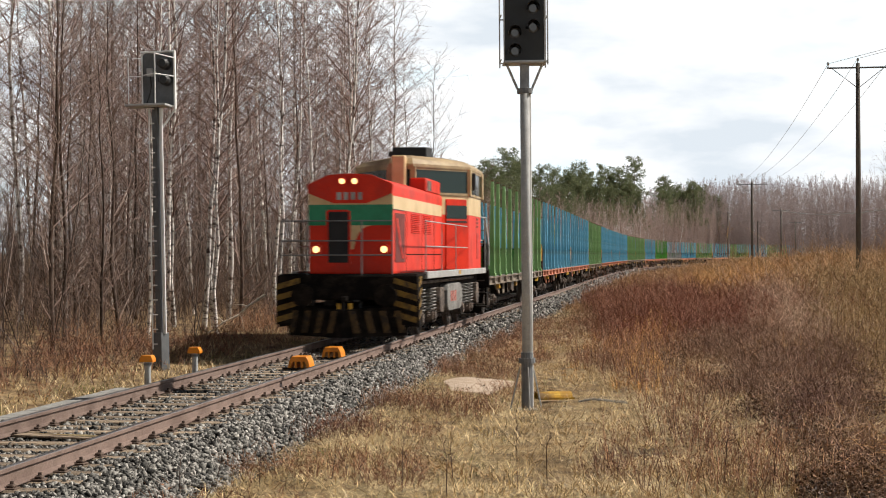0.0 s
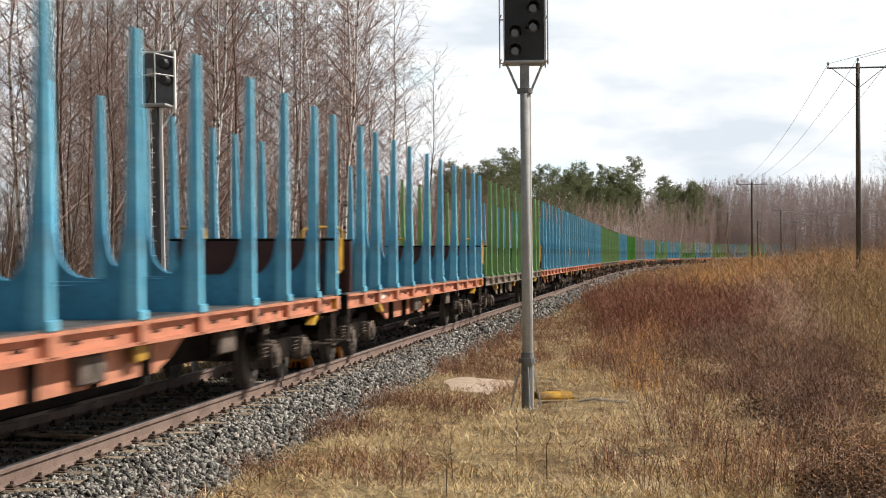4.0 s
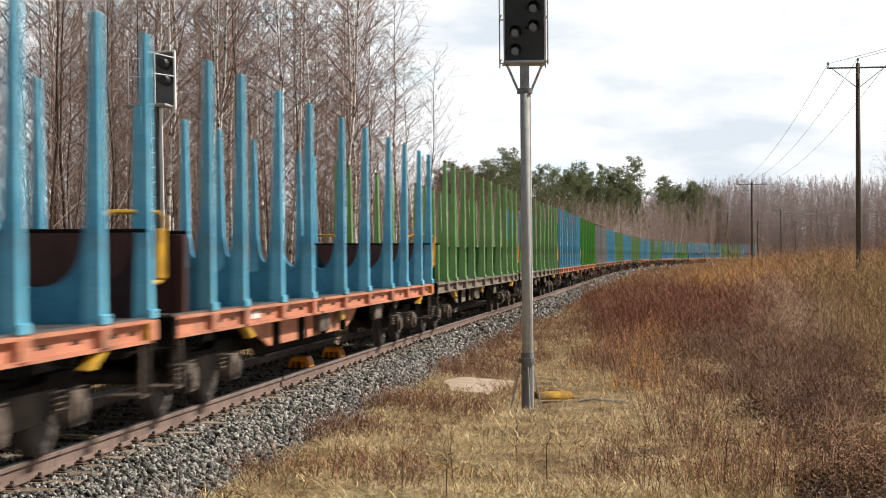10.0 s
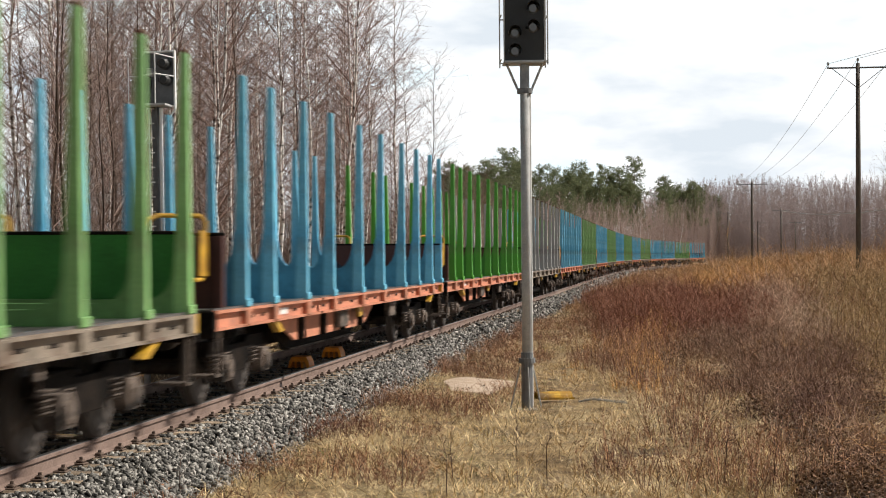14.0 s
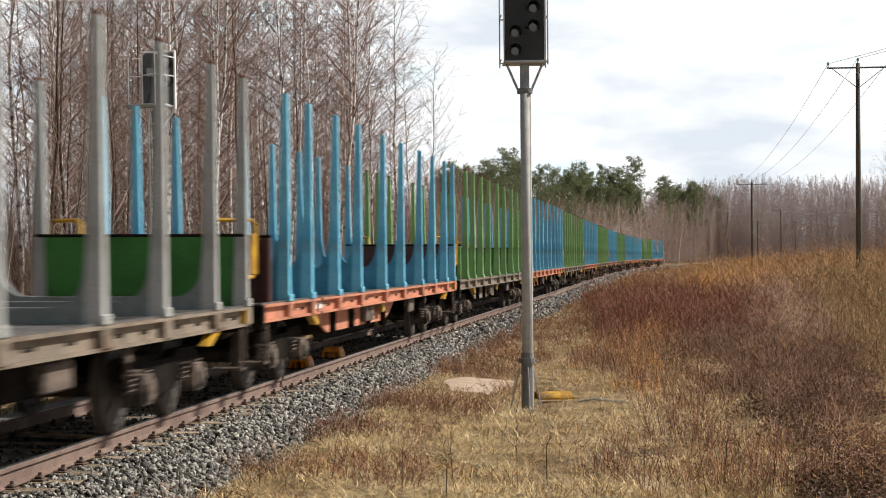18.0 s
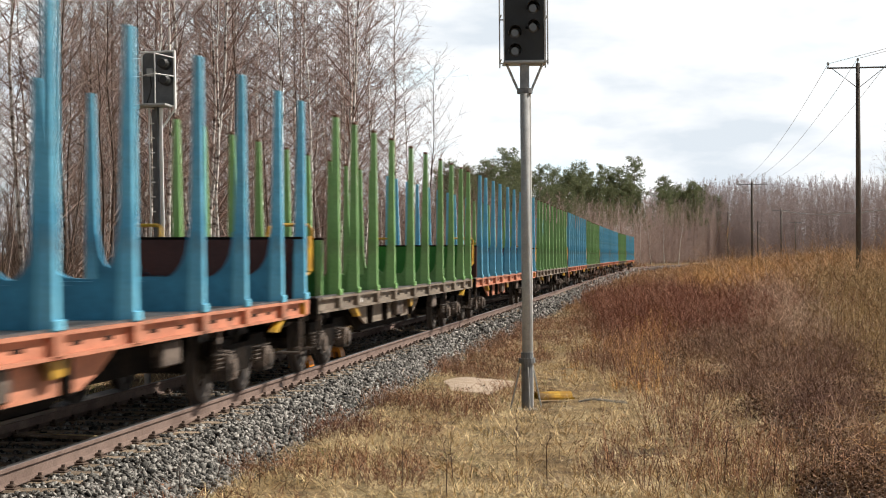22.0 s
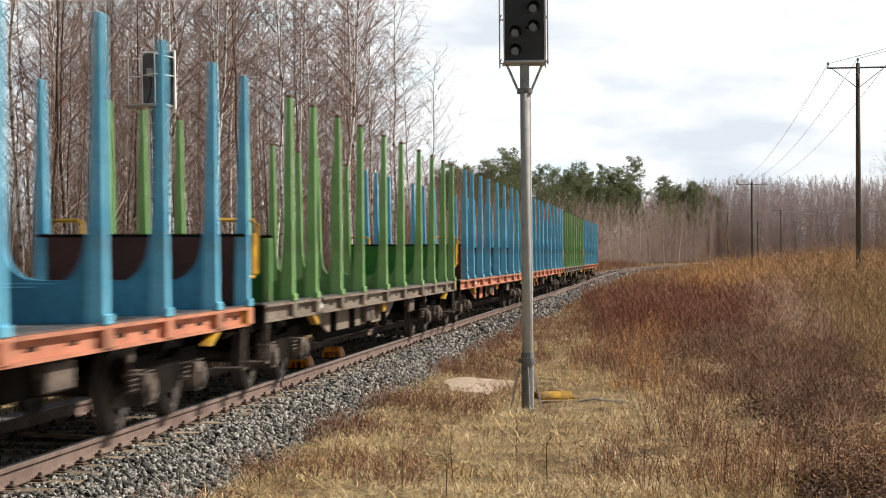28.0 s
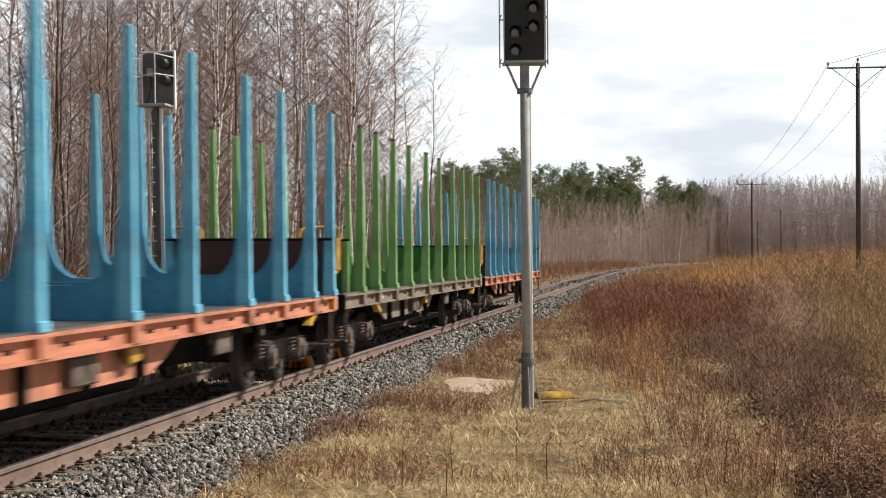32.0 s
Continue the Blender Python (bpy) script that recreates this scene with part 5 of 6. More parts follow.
FAR_POLES = [(57.0, 338.0, 11.2), (62.4, 335.0, 9.2)]
POLES = [(29.0, 5.0, 12.5), (19.42, 79.0, 11.1), (29.8, 163.0, 9.2), (54.0, 270.0, 9.2), (75.0, 360.0, 9.2)]
tops = []
for i, (px, py, hh) in enumerate(POLES):
    p, z = power_pole(px, py, hh, 1.42, -8 if i < 3 else -15)
    tops.append([p.matrix_basis @ Vector((x2, 0, hh + (0.22 if x2 == 0 else 0.0))) for x2 in (-1.36, 0.0, 1.36)])
line = thing("power_line", "thin grey overhead wires sagging between the poles", "power line")
for a, b in zip(tops[:-1], tops[1:]):
    for u, v in zip(a, b):
        pts = [u.lerp(v, f) - Vector((0, 0, 4 * f * (1 - f) * (v - u).length * 0.012)) for f in [i / 12 for i in range(13)]]
        part("wire", Shape().tube(pts, 0.011, 5, cap=False), M_WIRE, line)

for px, py, hh in FAR_POLES:
    power_pole(px, py, hh - 0.3, 1.3, -15)
_, zq = power_pole(50.0, 178.0, 7.4, 0.6, -60)
low = [Vector((54.0, 270.0, 8.8)), Vector((50.0, 178.0, zq + 7.1))]
for u, v in zip(low[:-1], low[1:]):
    pts = [u.lerp(v, f) - Vector((0, 0, 4 * f * (1 - f) * (v - u).length * 0.009)) for f in [i / 12 for i in range(13)]]
    part("cable", Shape().tube(pts, 0.05, 6, cap=False), M_ZINC, line, "thicker pale cable")


# ---- trees ----
def limb(sh, start, way, length, r, bend, rg, segs=3, n=3):
    """A tapering, bent branch; returns its points."""
    pts, p, d = [start.copy()], start.copy(), way.normalized()
    for i in range(segs):
        d = (d + bend * 0.35 + Vector((rg.uniform(-1, 1), rg.uniform(-1, 1), rg.uniform(-1, 1))) * 0.13).normalized()
        p = p + d * (length / segs)
        pts.append(p.copy())
    radii = [r * (1 - 0.82 * i / segs) for i in range(segs + 1)]
    sh.tube(pts, radii, n, cap=False)
    return pts


def bare_tree(seed, height, girth, bark, droop, branches, first, twigs, spread_=1.0, sub=3, twig_mat=None):
    """A leafless tree: one tapered, slightly crooked trunk and a crown of fine twigs."""
    rg = random.Random(seed)
    t = thing("bare_tree", "leafless tree at the edge of the wood", "tree")
    lean = Vector((rg.uniform(-0.05, 0.05), rg.uniform(-0.05, 0.05), 0))
    n = 9
    pts, p = [Vector((0, 0, -0.2))], Vector((0, 0, -0.2))
    for i in range(n):
        p = p + Vector((lean.x * height / n + rg.uniform(-0.13, 0.13), lean.y * height / n + rg.uniform(-0.13, 0.13), (height + 0.2) / n))
        pts.append(p.copy())
    trunk = Shape().tube(pts, [girth * (1 - 0.93 * (i / n) ** 0.85) for i in range(n + 1)], 7, cap=False)
    crown = Shape()
    for k in range(branches):
        f = first + (0.97 - first) * (k + rg.random()) / branches
        q = f * n
        i = min(int(q), n - 1)
        base = pts[i].lerp(pts[i + 1], q - i)
        a = k * 2.4 + rg.uniform(-0.5, 0.5)
        rise = 0.55 + 0.55 * f + rg.uniform(-0.15, 0.2)
        length = height * (0.20 * (1 - f) ** 0.6 + 0.05) * rg.uniform(0.6, 1.25) * spread_
        if f < first + 0.18:
            length *= 0.55
        way = Vector((math.cos(a), math.sin(a), rise))
        br = limb(crown, base, way, length, girth * 0.30 * (1 - f * 0.72) + 0.004, Vector((0, 0, 0.25 - droop * 0.5)), rg, 4, 3)
        for m in range(twigs):
            j = rg.randint(1, 4)
            g2 = br[j - 1].lerp(br[j], rg.random())
            w2 = Vector((rg.uniform(-1, 1), rg.uniform(-1, 1), rg.uniform(-0.2, 1.0) - droop * 0.5)) + way.normalized() * 0.7
            tw = limb(crown, g2, w2, length * rg.uniform(0.22, 0.5), 0.0075, Vector((0, 0, -droop)), rg, 2, 3)
            for _ in range(sub):
                g3 = tw[0].lerp(tw[-1], rg.uniform(0.15, 1.0))
                w3 = (Vector((rg.uniform(-1, 1), rg.uniform(-1, 1), rg.uniform(-0.6, 0.8) - droop)) + w2.normalized() * 0.6).normalized()
                side = w3.cross(Vector((rg.uniform(-1, 1), rg.uniform(-1, 1), rg.uniform(-1, 1)))).normalized() * 0.0055
                end = g3 + w3 * (length * rg.uniform(0.12, 0.3))
                crown.add([tuple(g3 - side), tuple(g3 + side), tuple(end)], [(0, 1, 2)])
    part("trunk", trunk, bark, t, smooth=True)
    part("crown", crown, twig_mat or M_TWIG, t)
    return t


KINDS = []
for i in range(5):
    KINDS.append(("birch", bare_tree(40 + i, 14.5 + i * 0.8, 0.072 + 0.006 * i, M_BARK, 0.40, 46, 0.20, 6, 1.05, 3)))
for i in range(4):
    KINDS.append(("grey", bare_tree(70 + i, 10.5 + i * 1.2, 0.058 + 0.006 * i, M_GREYBARK, 0.05, 46, 0.07, 6, 1.12, 3, M_DARKTWIG)))
LABELS = {"birch": "slender leafless birch with white bark and drooping twigs", "grey": "leafless alder with grey-brown bark and upright twigs"}
used = set()
rg = random.Random(11)


def plant(kind_index, x, y, scale=1.0, cat="tree"):
    kind, proto = KINDS[kind_index]
    z = float(ground_z(np.array([x]), np.array([y]))[0])
    m = pose(x, y, z, 0, 0, rg.uniform(0, 360))
    if kind_index in used:
        t = copy_thing(proto, m)
    else:
        used.add(kind_index)
        t, proto.matrix_basis = proto, m
    t.scale = (scale, scale, scale * rg.uniform(0.92, 1.1))
    t.name = kind + "_tree" if kind == "birch" else "alder_tree"
    return tagged(t, LABELS[kind], cat, "trees of the wood beside the line")


# the wood beside the line
spots = []
tries = 0
while len(spots) < 138 and tries < 6000:
    tries += 1
    s, o = rg.uniform(24, 101), -5.4 - 19 * rg.random() ** 1.5
    if s > 92 and o > -7:
        continue
    x, y, _ = on_way(s, o)
    if x / y < -0.36 or any((x - a) ** 2 + (y - b) ** 2 < 0.8 for a, b in spots):
        continue
    spots.append((x, y))
    near_edge = o > -8
    birch = rg.random() < (0.16 if s < 44 else 0.64)
    plant(rg.randrange(5) if birch else 5 + rg.randrange(4), x, y, rg.uniform(0.8, 1.12) * (0.82 if s < 44 else 1.0))

# birches close together where the wood ends
for i in range(14):
    s, o = rg.uniform(62, 88), -6.5 - 11 * rg.random()
    x, y, _ = on_way(s, o)
    plant(rg.randrange(5), x, y, rg.uniform(0.85, 1.1))

# ---- thickets, grass and far woods ----
rs = np.random.RandomState(17)


def unit(v):
    return v / np.maximum(np.linalg.norm(v, axis=-1, keepdims=True), 1e-9)


def stems(base, way, length, radius, sag):
    """Thin bent stems: a three-sided shaft that ends in a point."""
    n = len(base)
    way = unit(way)
    mid = base + way * (length * 0.55)[:, None]
    tip = mid + unit(way + rs.normal(0, 0.18, (n, 3)) + np.array([0, 0, 1.0]) * sag[:, None]) * (length * 0.45)[:, None]
    side = unit(np.cross(way, rs.normal(0, 1, (n, 3))))
    other = np.cross(way, side)
    ang = np.array([0, 2.094, 4.189])
    off = side[:, None, :] * np.cos(ang)[None, :, None] + other[:, None, :] * np.sin(ang)[None, :, None]
    r = radius[:, None, None]
    v = np.concatenate([base[:, None, :] + off * r, mid[:, None, :] + off * r * 0.65, tip[:, None, :]], axis=1)
    f = np.array([(0, 1, 4), (0, 4, 3), (1, 2, 5), (1, 5, 4), (2, 0, 3), (2, 3, 5), (3, 4, 6), (4, 5, 6), (5, 3, 6)])
    return v.reshape(-1, 3), (f[None] + 7 * np.arange(n)[:, None, None]).reshape(-1, 3), mid, tip


def join(parts):
    vs, fs, k = [], [], 0
    for v, f in parts:
        vs.append(v)
        fs.append(f + k)
        k += len(v)
    return np.concatenate(vs), np.concatenate(fs)


def thicket(x, y, height, radius, lean, twigs, twig_len, twig_r, sag=0.15, way=None, leaf=0.0, leaves=0):
    n = len(x)
    base = np.stack([x, y, ground_z(x, y) - 0.05], -1)
    if way is None:
        way = np.stack([rs.normal(0, lean, n), rs.normal(0, lean, n), np.ones(n)], -1)
    v, f, mid, tip = stems(base, way, height, np.full(n, radius) * rs.uniform(0.6, 1.3, n), np.full(n, sag))
    out = [(v, f)]
    for k in range(twigs):
        t = rs.uniform(0.25, 0.98, n)[:, None]
        b = np.where(t < 0.55, base + (mid - base) * t / 0.55, mid + (tip - mid) * (t - 0.55) / 0.45)
        w = np.stack([rs.normal(0, 0.6, n), rs.normal(0, 0.6, n), rs.uniform(0.1, 1.2, n)], -1)
        out.append(slivers(b, w, height * twig_len * rs.uniform(0.5, 1.3, n), np.full(n, twig_r * 2.2)))
    for k in range(leaves):
        t = rs.uniform(0.1, 1.0, n)[:, None]
        b = np.where(t < 0.55, base + (mid - base) * t / 0.55, mid + (tip - mid) * (t - 0.55) / 0.45)
        out.append(flecks(b + rs.normal(0, 0.06, (n, 3)) * height[:, None], leaf * rs.uniform(0.5, 1.4, n)))
    return join(out)


def flecks(base, size):
    """Small curled dead leaves and seed heads, each one bent quad, turned at random."""
    n = len(base)
    a = unit(rs.normal(0, 1, (n, 3)))
    b = unit(np.cross(a, rs.normal(0, 1, (n, 3))))
    up = np.cross(a, b)
    w, h = size[:, None] * rs.uniform(0.5, 1.0, (n, 1)), size[:, None] * rs.uniform(0.25, 0.6, (n, 1))
    v = np.stack([base - a * w, base - b * h + up * h * 0.5, base + a * w, base + b * h + up * h * 0.5], 1)
    f = np.array([(0, 1, 2), (0, 2, 3)])
    return v.reshape(-1, 3), (f[None] + 4 * np.arange(n)[:, None, None]).reshape(-1, 3)


def slivers(base, way, length, width):
    """Fine far twigs, each one thin tapering sliver."""
    n = len(base)
    way = unit(way)
    side = unit(np.cross(way, rs.normal(0, 1, (n, 3)))) * (width * 0.5)[:, None]
    v = np.stack([base - side, base + side, base + way * length[:, None]], 1)
    return v.reshape(-1, 3), np.arange(3 * n).reshape(-1, 3)


def plan_points(n, s0, s1, o_fn, power=1.0):
    s = s0 + (s1 - s0) * rs.rand(n) ** power
    o = o_fn(s, rs.rand(n))
    x, y, _ = on_way(s, o)
    return x, y, s, o


def clumpy(x, y, scale, keep):
    c = np.sin(x * scale + 2 * np.sin(y * scale * 0.6)) + np.cos(y * scale * 1.1 + 1.7 * np.sin(x * scale * 0.8))
    return c > keep


def in_view(x, y, lo, hi):
    return (y > 9) & (x / np.maximum(y, 1) > lo) & (x / np.maximum(y, 1) < hi)


def brush_edge(s):
    return np.interp(s, [10, 20, 26, 32, 38, 46, 60, 100, 160, 260, 400], [6.8, 6.6, 6.9, 6.6, 5.2, 4.4, 3.9, 2.9, 2.8, 2.9, 3.2]) + 0.5 * np.sin(s * 1.1) + 0.35 * np.sin(s * 2.7 + 1)


def brush_height(s, o):
    return np.interp(o - brush_edge(s), [-1, 0, 1.5, 5, 10, 20], [0.18, 0.35, 0.6, 1.0, 1.55, 2.0]) * np.interp(s, [14, 30, 50, 110], [0.75, 0.85, 1.0, 1.1])


# red-brown willow and meadowsweet brush on the field, in bushes
def bushes(count, s0, s1, reach, power, per, size, radius, twigs, twig_len, twig_r, lo=-0.1, hi=0.30, wide=1.0, patch=0.35, phase=0.0, gap=0.0, leaf=0.0, leaves=0):
    x, y, s, o = plan_points(count, s0, s1, lambda s, u: brush_edge(s) - 0.8 + reach * u ** 1.5, power)
    k = in_view(x, y, lo, hi) & (clumpy(x + phase, y, patch, gap) | (rs.rand(count) < 0.10))
    x, y, s, o = x[k], y[k], s[k], o[k]
    tall = brush_height(s, o) * np.exp(rs.normal(-0.1, 0.32, len(x))) * size
    i = np.repeat(np.arange(len(x)), per)
    n = len(i)
    a, r = rs.rand(n) * 6.283, np.sqrt(rs.rand(n)) * wide * (0.22 + 0.22 * tall[i])
    bx, by = x[i] + r * np.cos(a), y[i] + r * np.sin(a)
    way = np.stack([np.cos(a) * r * 0.75 + rs.normal(0, 0.16, n), np.sin(a) * r * 0.75 + rs.normal(0, 0.16, n), np.ones(n)], -1)
    return thicket(bx, by, tall[i] * rs.uniform(0.45, 1.1, n), radius, 0, twigs, twig_len, twig_r, 0.1, way, leaf, leaves)


def clumps(centres, count, per, size, radius, twigs, twig_len, twig_r, lean=0.16, sag=0.1, flare=0.75, leaf=0.0, leaves=0):
    """Bushes gathered round the places given: x, y, reach across and along, height."""
    c = np.array(centres, float)
    i = rs.choice(len(c), count, p=c[:, 2] * c[:, 3] / np.sum(c[:, 2] * c[:, 3]))
    x, y = c[i, 0] + rs.normal(0, 0.5, count) * c[i, 2], c[i, 1] + rs.normal(0, 0.5, count) * c[i, 3]
    d = ((x - c[i, 0]) / c[i, 2]) ** 2 + ((y - c[i, 1]) / c[i, 3]) ** 2
    o, s = lateral(x, y)
    k = o > brush_edge(s) - 0.9
    x, y, i, d = x[k], y[k], i[k], d[k]
    tall = c[i, 4] * np.exp(rs.normal(-0.1, 0.28, len(x)) - 0.45 * d) * size
    j = np.repeat(np.arange(len(x)), per)
    n = len(j)
    a, r = rs.rand(n) * 6.283, np.sqrt(rs.rand(n)) * (0.16 + 0.24 * tall[j])
    bx, by = x[j] + r * np.cos(a), y[j] + r * np.sin(a)
    way = np.stack([np.cos(a) * r * flare + rs.normal(0, lean, n), np.sin(a) * r * flare + rs.normal(0, lean, n), np.ones(n)], -1)
    return thicket(bx, by, tall[j] * rs.uniform(0.45, 1.1, n), radius, 0, twigs, twig_len, twig_r, sag, way, leaf, leaves)


# thin reddish stalks over the near meadow, in loose groups with straw clearings between
near_groups = [(2.0, 19.0, 1.0, 1.4, 0.55), (3.0, 18.2, 0.9, 1.4, 0.65), (2.9, 22.2, 1.0, 1.6, 0.5), (1.7, 25.0, 0.35, 1.6, 0.55), (3.9, 20.6, 0.8, 1.6, 0.65), (1.05, 27.3, 0.25, 1.0, 0.5),
               (3.6, 26.5, 0.8, 2.2, 0.5), (4.3, 32.0, 1.2, 2.6, 0.6), (3.4, 36.5, 0.9, 3.4, 0.6), (4.7, 40.0, 1.3, 4.0, 0.7), (2.6, 17.2, 0.8, 0.8, 0.6), (3.6, 17.4, 0.7, 0.8, 0.65), (0.4, 18.4, 0.6, 1.2, 0.3)]
v, f = clumps(near_groups, 380, 7, 1.1, 0.005, 5, 0.22, 0.003, flare=1.0, leaf=0.016, leaves=7)
stuff_mesh("field_brush", v, f, M_BRUSH, "thin red-brown dead stalks in loose groups on the meadow", "brush")
v, f = bushes(200, 14, 70, 12, 1.1, 6, 0.75, 0.005, 5, 0.3, 0.003, patch=0.7, gap=0.2, leaf=0.016, leaves=5)
stuff_mesh("scattered_brush", v, f, M_BRUSH, "scattered low red-brown brush", "brush")
golden = [(4.3, 39, 0.7, 3.5, 0.85), (5.2, 43, 0.8, 3.5, 0.9), (4.0, 34, 0.5, 2.5, 0.6), (9.5, 74, 2.0, 6, 0.95), (12.5, 62, 1.8, 6, 1.05), (7.2, 36, 0.6, 2, 0.7), (3.3, 30, 0.5, 2, 0.4), (2.6, 34, 0.5, 2.5, 0.35), (13.5, 78, 2.2, 8, 1.5), (17, 92, 2.6, 10, 1.7), (20, 108, 3, 12, 1.9), (11.8, 70, 1.6, 7, 1.3), (15.5, 100, 2.4, 10, 1.7)]
v, f = clumps(golden, 620, 11, 1.0, 0.005, 7, 0.3, 0.004, leaf=0.02, leaves=4)
stuff_mesh("golden_brush", v, f, M_GOLDEN, "golden tawny brush between the maroon clumps", "brush")
# a dense maroon mass at mid distance
masses = [(6.2, 52, 1.6, 6, 1.25), (7.6, 55, 1.7, 7, 1.45), (8.6, 50, 1.6, 6, 1.3), (6.6, 63, 1.3, 7, 1.0), (9.6, 58, 2.0, 8, 1.5), (5.0, 46, 0.9, 4, 0.85), (6.9, 44, 1.2, 4, 0.95), (8.6, 68, 2.2, 8, 1.5), (11.8, 54, 1.8, 7, 1.3), (7.6, 80, 1.2, 8, 0.8), (6.6, 70, 0.9, 7, 0.7)]
v, f = clumps(masses, 900, 16, 1.0, 0.0055, 9, 0.34, 0.0042, lean=0.26, leaf=0.022, leaves=5)
stuff_mesh("maroon_brush", v, f, M_MAROON, "dense clumps of maroon leafless brush", "brush")
# grey-beige and olive brush beside it
beige = [(9.4, 47, 0.9, 4, 1.1), (10.4, 54, 1.2, 5, 1.35), (9.0, 42, 0.8, 3, 0.9), (11.8, 60, 1.4, 6, 1.4), (8.3, 39, 0.6, 2.5, 0.7)]
v, f = clumps(beige, 300, 14, 1.0, 0.0055, 9, 0.34, 0.004, lean=0.24, leaf=0.02, leaves=3)
stuff_mesh("beige_brush", v, f, M_BEIGE, "pale grey-beige leafless brush", "brush")
olive = [(10.9, 46, 0.9, 4, 1.6), (12.8, 52, 1.2, 5, 1.9), (9.3, 37, 0.7, 3, 1.2), (14.5, 58, 1.4, 6, 2.0), (8.0, 31.5, 0.5, 2, 0.9), (15.6, 66, 1.5, 6, 1.9)]
v, f = clumps(olive, 300, 14, 1.0, 0.0055, 9, 0.34, 0.004, lean=0.3, leaf=0.018, leaves=4)
stuff_mesh("olive_brush", v, f, M_OLIVE, "olive-brown leafless willow brush", "brush")
# tangled, collapsed brush towards the field's edge
tangle = [(5.6, 29, 1.1, 3, 0.8), (6.6, 32, 1.3, 3.5, 0.95), (5.4, 24.5, 0.9, 2.2, 0.75), (7.8, 36, 1.4, 4, 1.05), (6.9, 40, 1.4, 4, 1.05), (4.75, 20.2, 0.6, 1.8, 0.75), (9.4, 42, 1.6, 4.5, 1.1), (4.45, 18.0, 0.35, 1.2, 0.7), (6.0, 26.5, 0.8, 2.0, 0.85), (4.0, 16.9, 0.45, 0.6, 0.55), (4.35, 17.3, 0.4, 0.7, 0.65)]
v, f = clumps(tangle, 430, 14, 0.9, 0.0055, 8, 0.4, 0.0042, lean=0.6, sag=-0.6, leaf=0.02, leaves=7)
stuff_mesh("tangled_brush", v, f, mat("dark_tangled_twigs", (0.22, 0.125, 0.09), 0.8, alt=(0.40, 0.26, 0.17), scale=0.6, bump=0, world_space=True, island=0.6, spec=0.2), "dark tangled collapsed brush with arching stems", "brush")
# dark mounds of dead leaves, added as shaded pits under tangle and in meadow
def mounds(centres, per, leaf):
    c = np.array(centres, float)
    i = np.repeat(np.arange(len(c)), per)
    n = len(i)
    d = unit(rs.normal(0, 1, (n, 3))) * (rs.rand(n) ** 0.4)[:, None]
    x, y = c[i, 0] + d[:, 0] * c[i, 2], c[i, 1] + d[:, 1] * c[i, 2] * 1.5
    return flecks(np.stack([x, y, ground_z(x, y) + np.abs(d[:, 2]) * c[i, 3]], -1), leaf * rs.uniform(0.5, 1.5, n))


spots_ = []
for a, b, ra, rb, hh in tangle:
    for k in range(5):
        spots_.append((a + rs.normal(0, 0.6) * ra, b + rs.normal(0, 0.6) * rb, rs.uniform(0.25, 0.55), hh * rs.uniform(0.25, 0.55)))
for a, b, ra, rb, hh in masses:
    for k in range(6):
        spots_.append((a + rs.normal(0, 0.6) * ra, b + rs.normal(0, 0.6) * rb, rs.uniform(0.4, 0.9), hh * rs.uniform(0.3, 0.6)))
v, f = mounds(spots_, 620, 0.024)
stuff_mesh("matted_leaves", v, f, mat("dark_pit_leaves", (0.12, 0.072, 0.048), 0.75, alt=(0.25, 0.15, 0.085), scale=1.2, bump=0, world_space=True, island=0.85, spec=0.4), "dark mounds of dead leaves added as shaded pits in the brush", "dead leaves")
# curled leaf flecks, so pale because sun glints are painted into them
x, y, s, o = plan_points(30000, 15, 62, lambda s, u: brush_edge(s) - 1.5 + 9 * u, 1.2)
k = in_view(x, y, -0.1, 0.30) & (o > 2.6) & (clumpy(x, y, 1.7, -0.3) | (rs.rand(len(x)) < 0.3))
x, y, s, o = x[k], y[k], s[k], o[k]
v, f = flecks(np.stack([x, y, ground_z(x, y) + brush_height(s, o) * rs.uniform(0.05, 1.0, len(x)) ** 1.3], -1), np.interp(s, [15, 60], [0.010, 0.020]) * rs.uniform(0.6, 1.4, len(x)))
stuff_mesh("pale_seed_heads", v, f, mat("glint_pale_leaves", (0.70, 0.58, 0.42), 0.45, alt=(0.50, 0.34, 0.20), scale=1.5, bump=0, world_space=True, island=0.4, spec=0.5), "curled leaf flecks among the stalks, sun glints put into their pale colour", "dead leaves")
# pale broken stalks lying across it
c = np.array(tangle)
i = rs.randint(0, len(c), 420)
x, y = c[i, 0] + rs.normal(0, 0.6, 420) * c[i, 2], c[i, 1] + rs.normal(0, 0.6, 420) * c[i, 3]
base = np.stack([x, y, ground_z(x, y) + rs.uniform(0.02, 0.45, 420)], -1)
way = np.stack([rs.normal(0, 1, 420), rs.normal(0, 1, 420), rs.normal(0.1, 0.3, 420)], -1)
v, f, _, _ = stems(base, way, rs.uniform(0.2, 0.5, 420), rs.uniform(0.003, 0.005, 420), np.full(420, -0.2))
stuff_mesh("broken_stalks", v, f, M_MIDBRUSH, "pale broken stalks lying across the brush", "dead plants")
v, f = bushes(1500, 60, 160, 34, 1.1, 14, 1.0, 0.009, 9, 0.4, 0.008, wide=1.5, patch=0.3, gap=-0.45, leaf=0.03, leaves=4)
stuff_mesh("middle_field_brush", v, f, M_MIDBRUSH, "dense tawny leafless brush across the field", "brush")
v, f = bushes(900, 140, 420, 60, 1.0, 10, 1.1, 0.022, 9, 0.45, 0.018, hi=0.32, wide=2.2, patch=0.08, gap=-1.2)
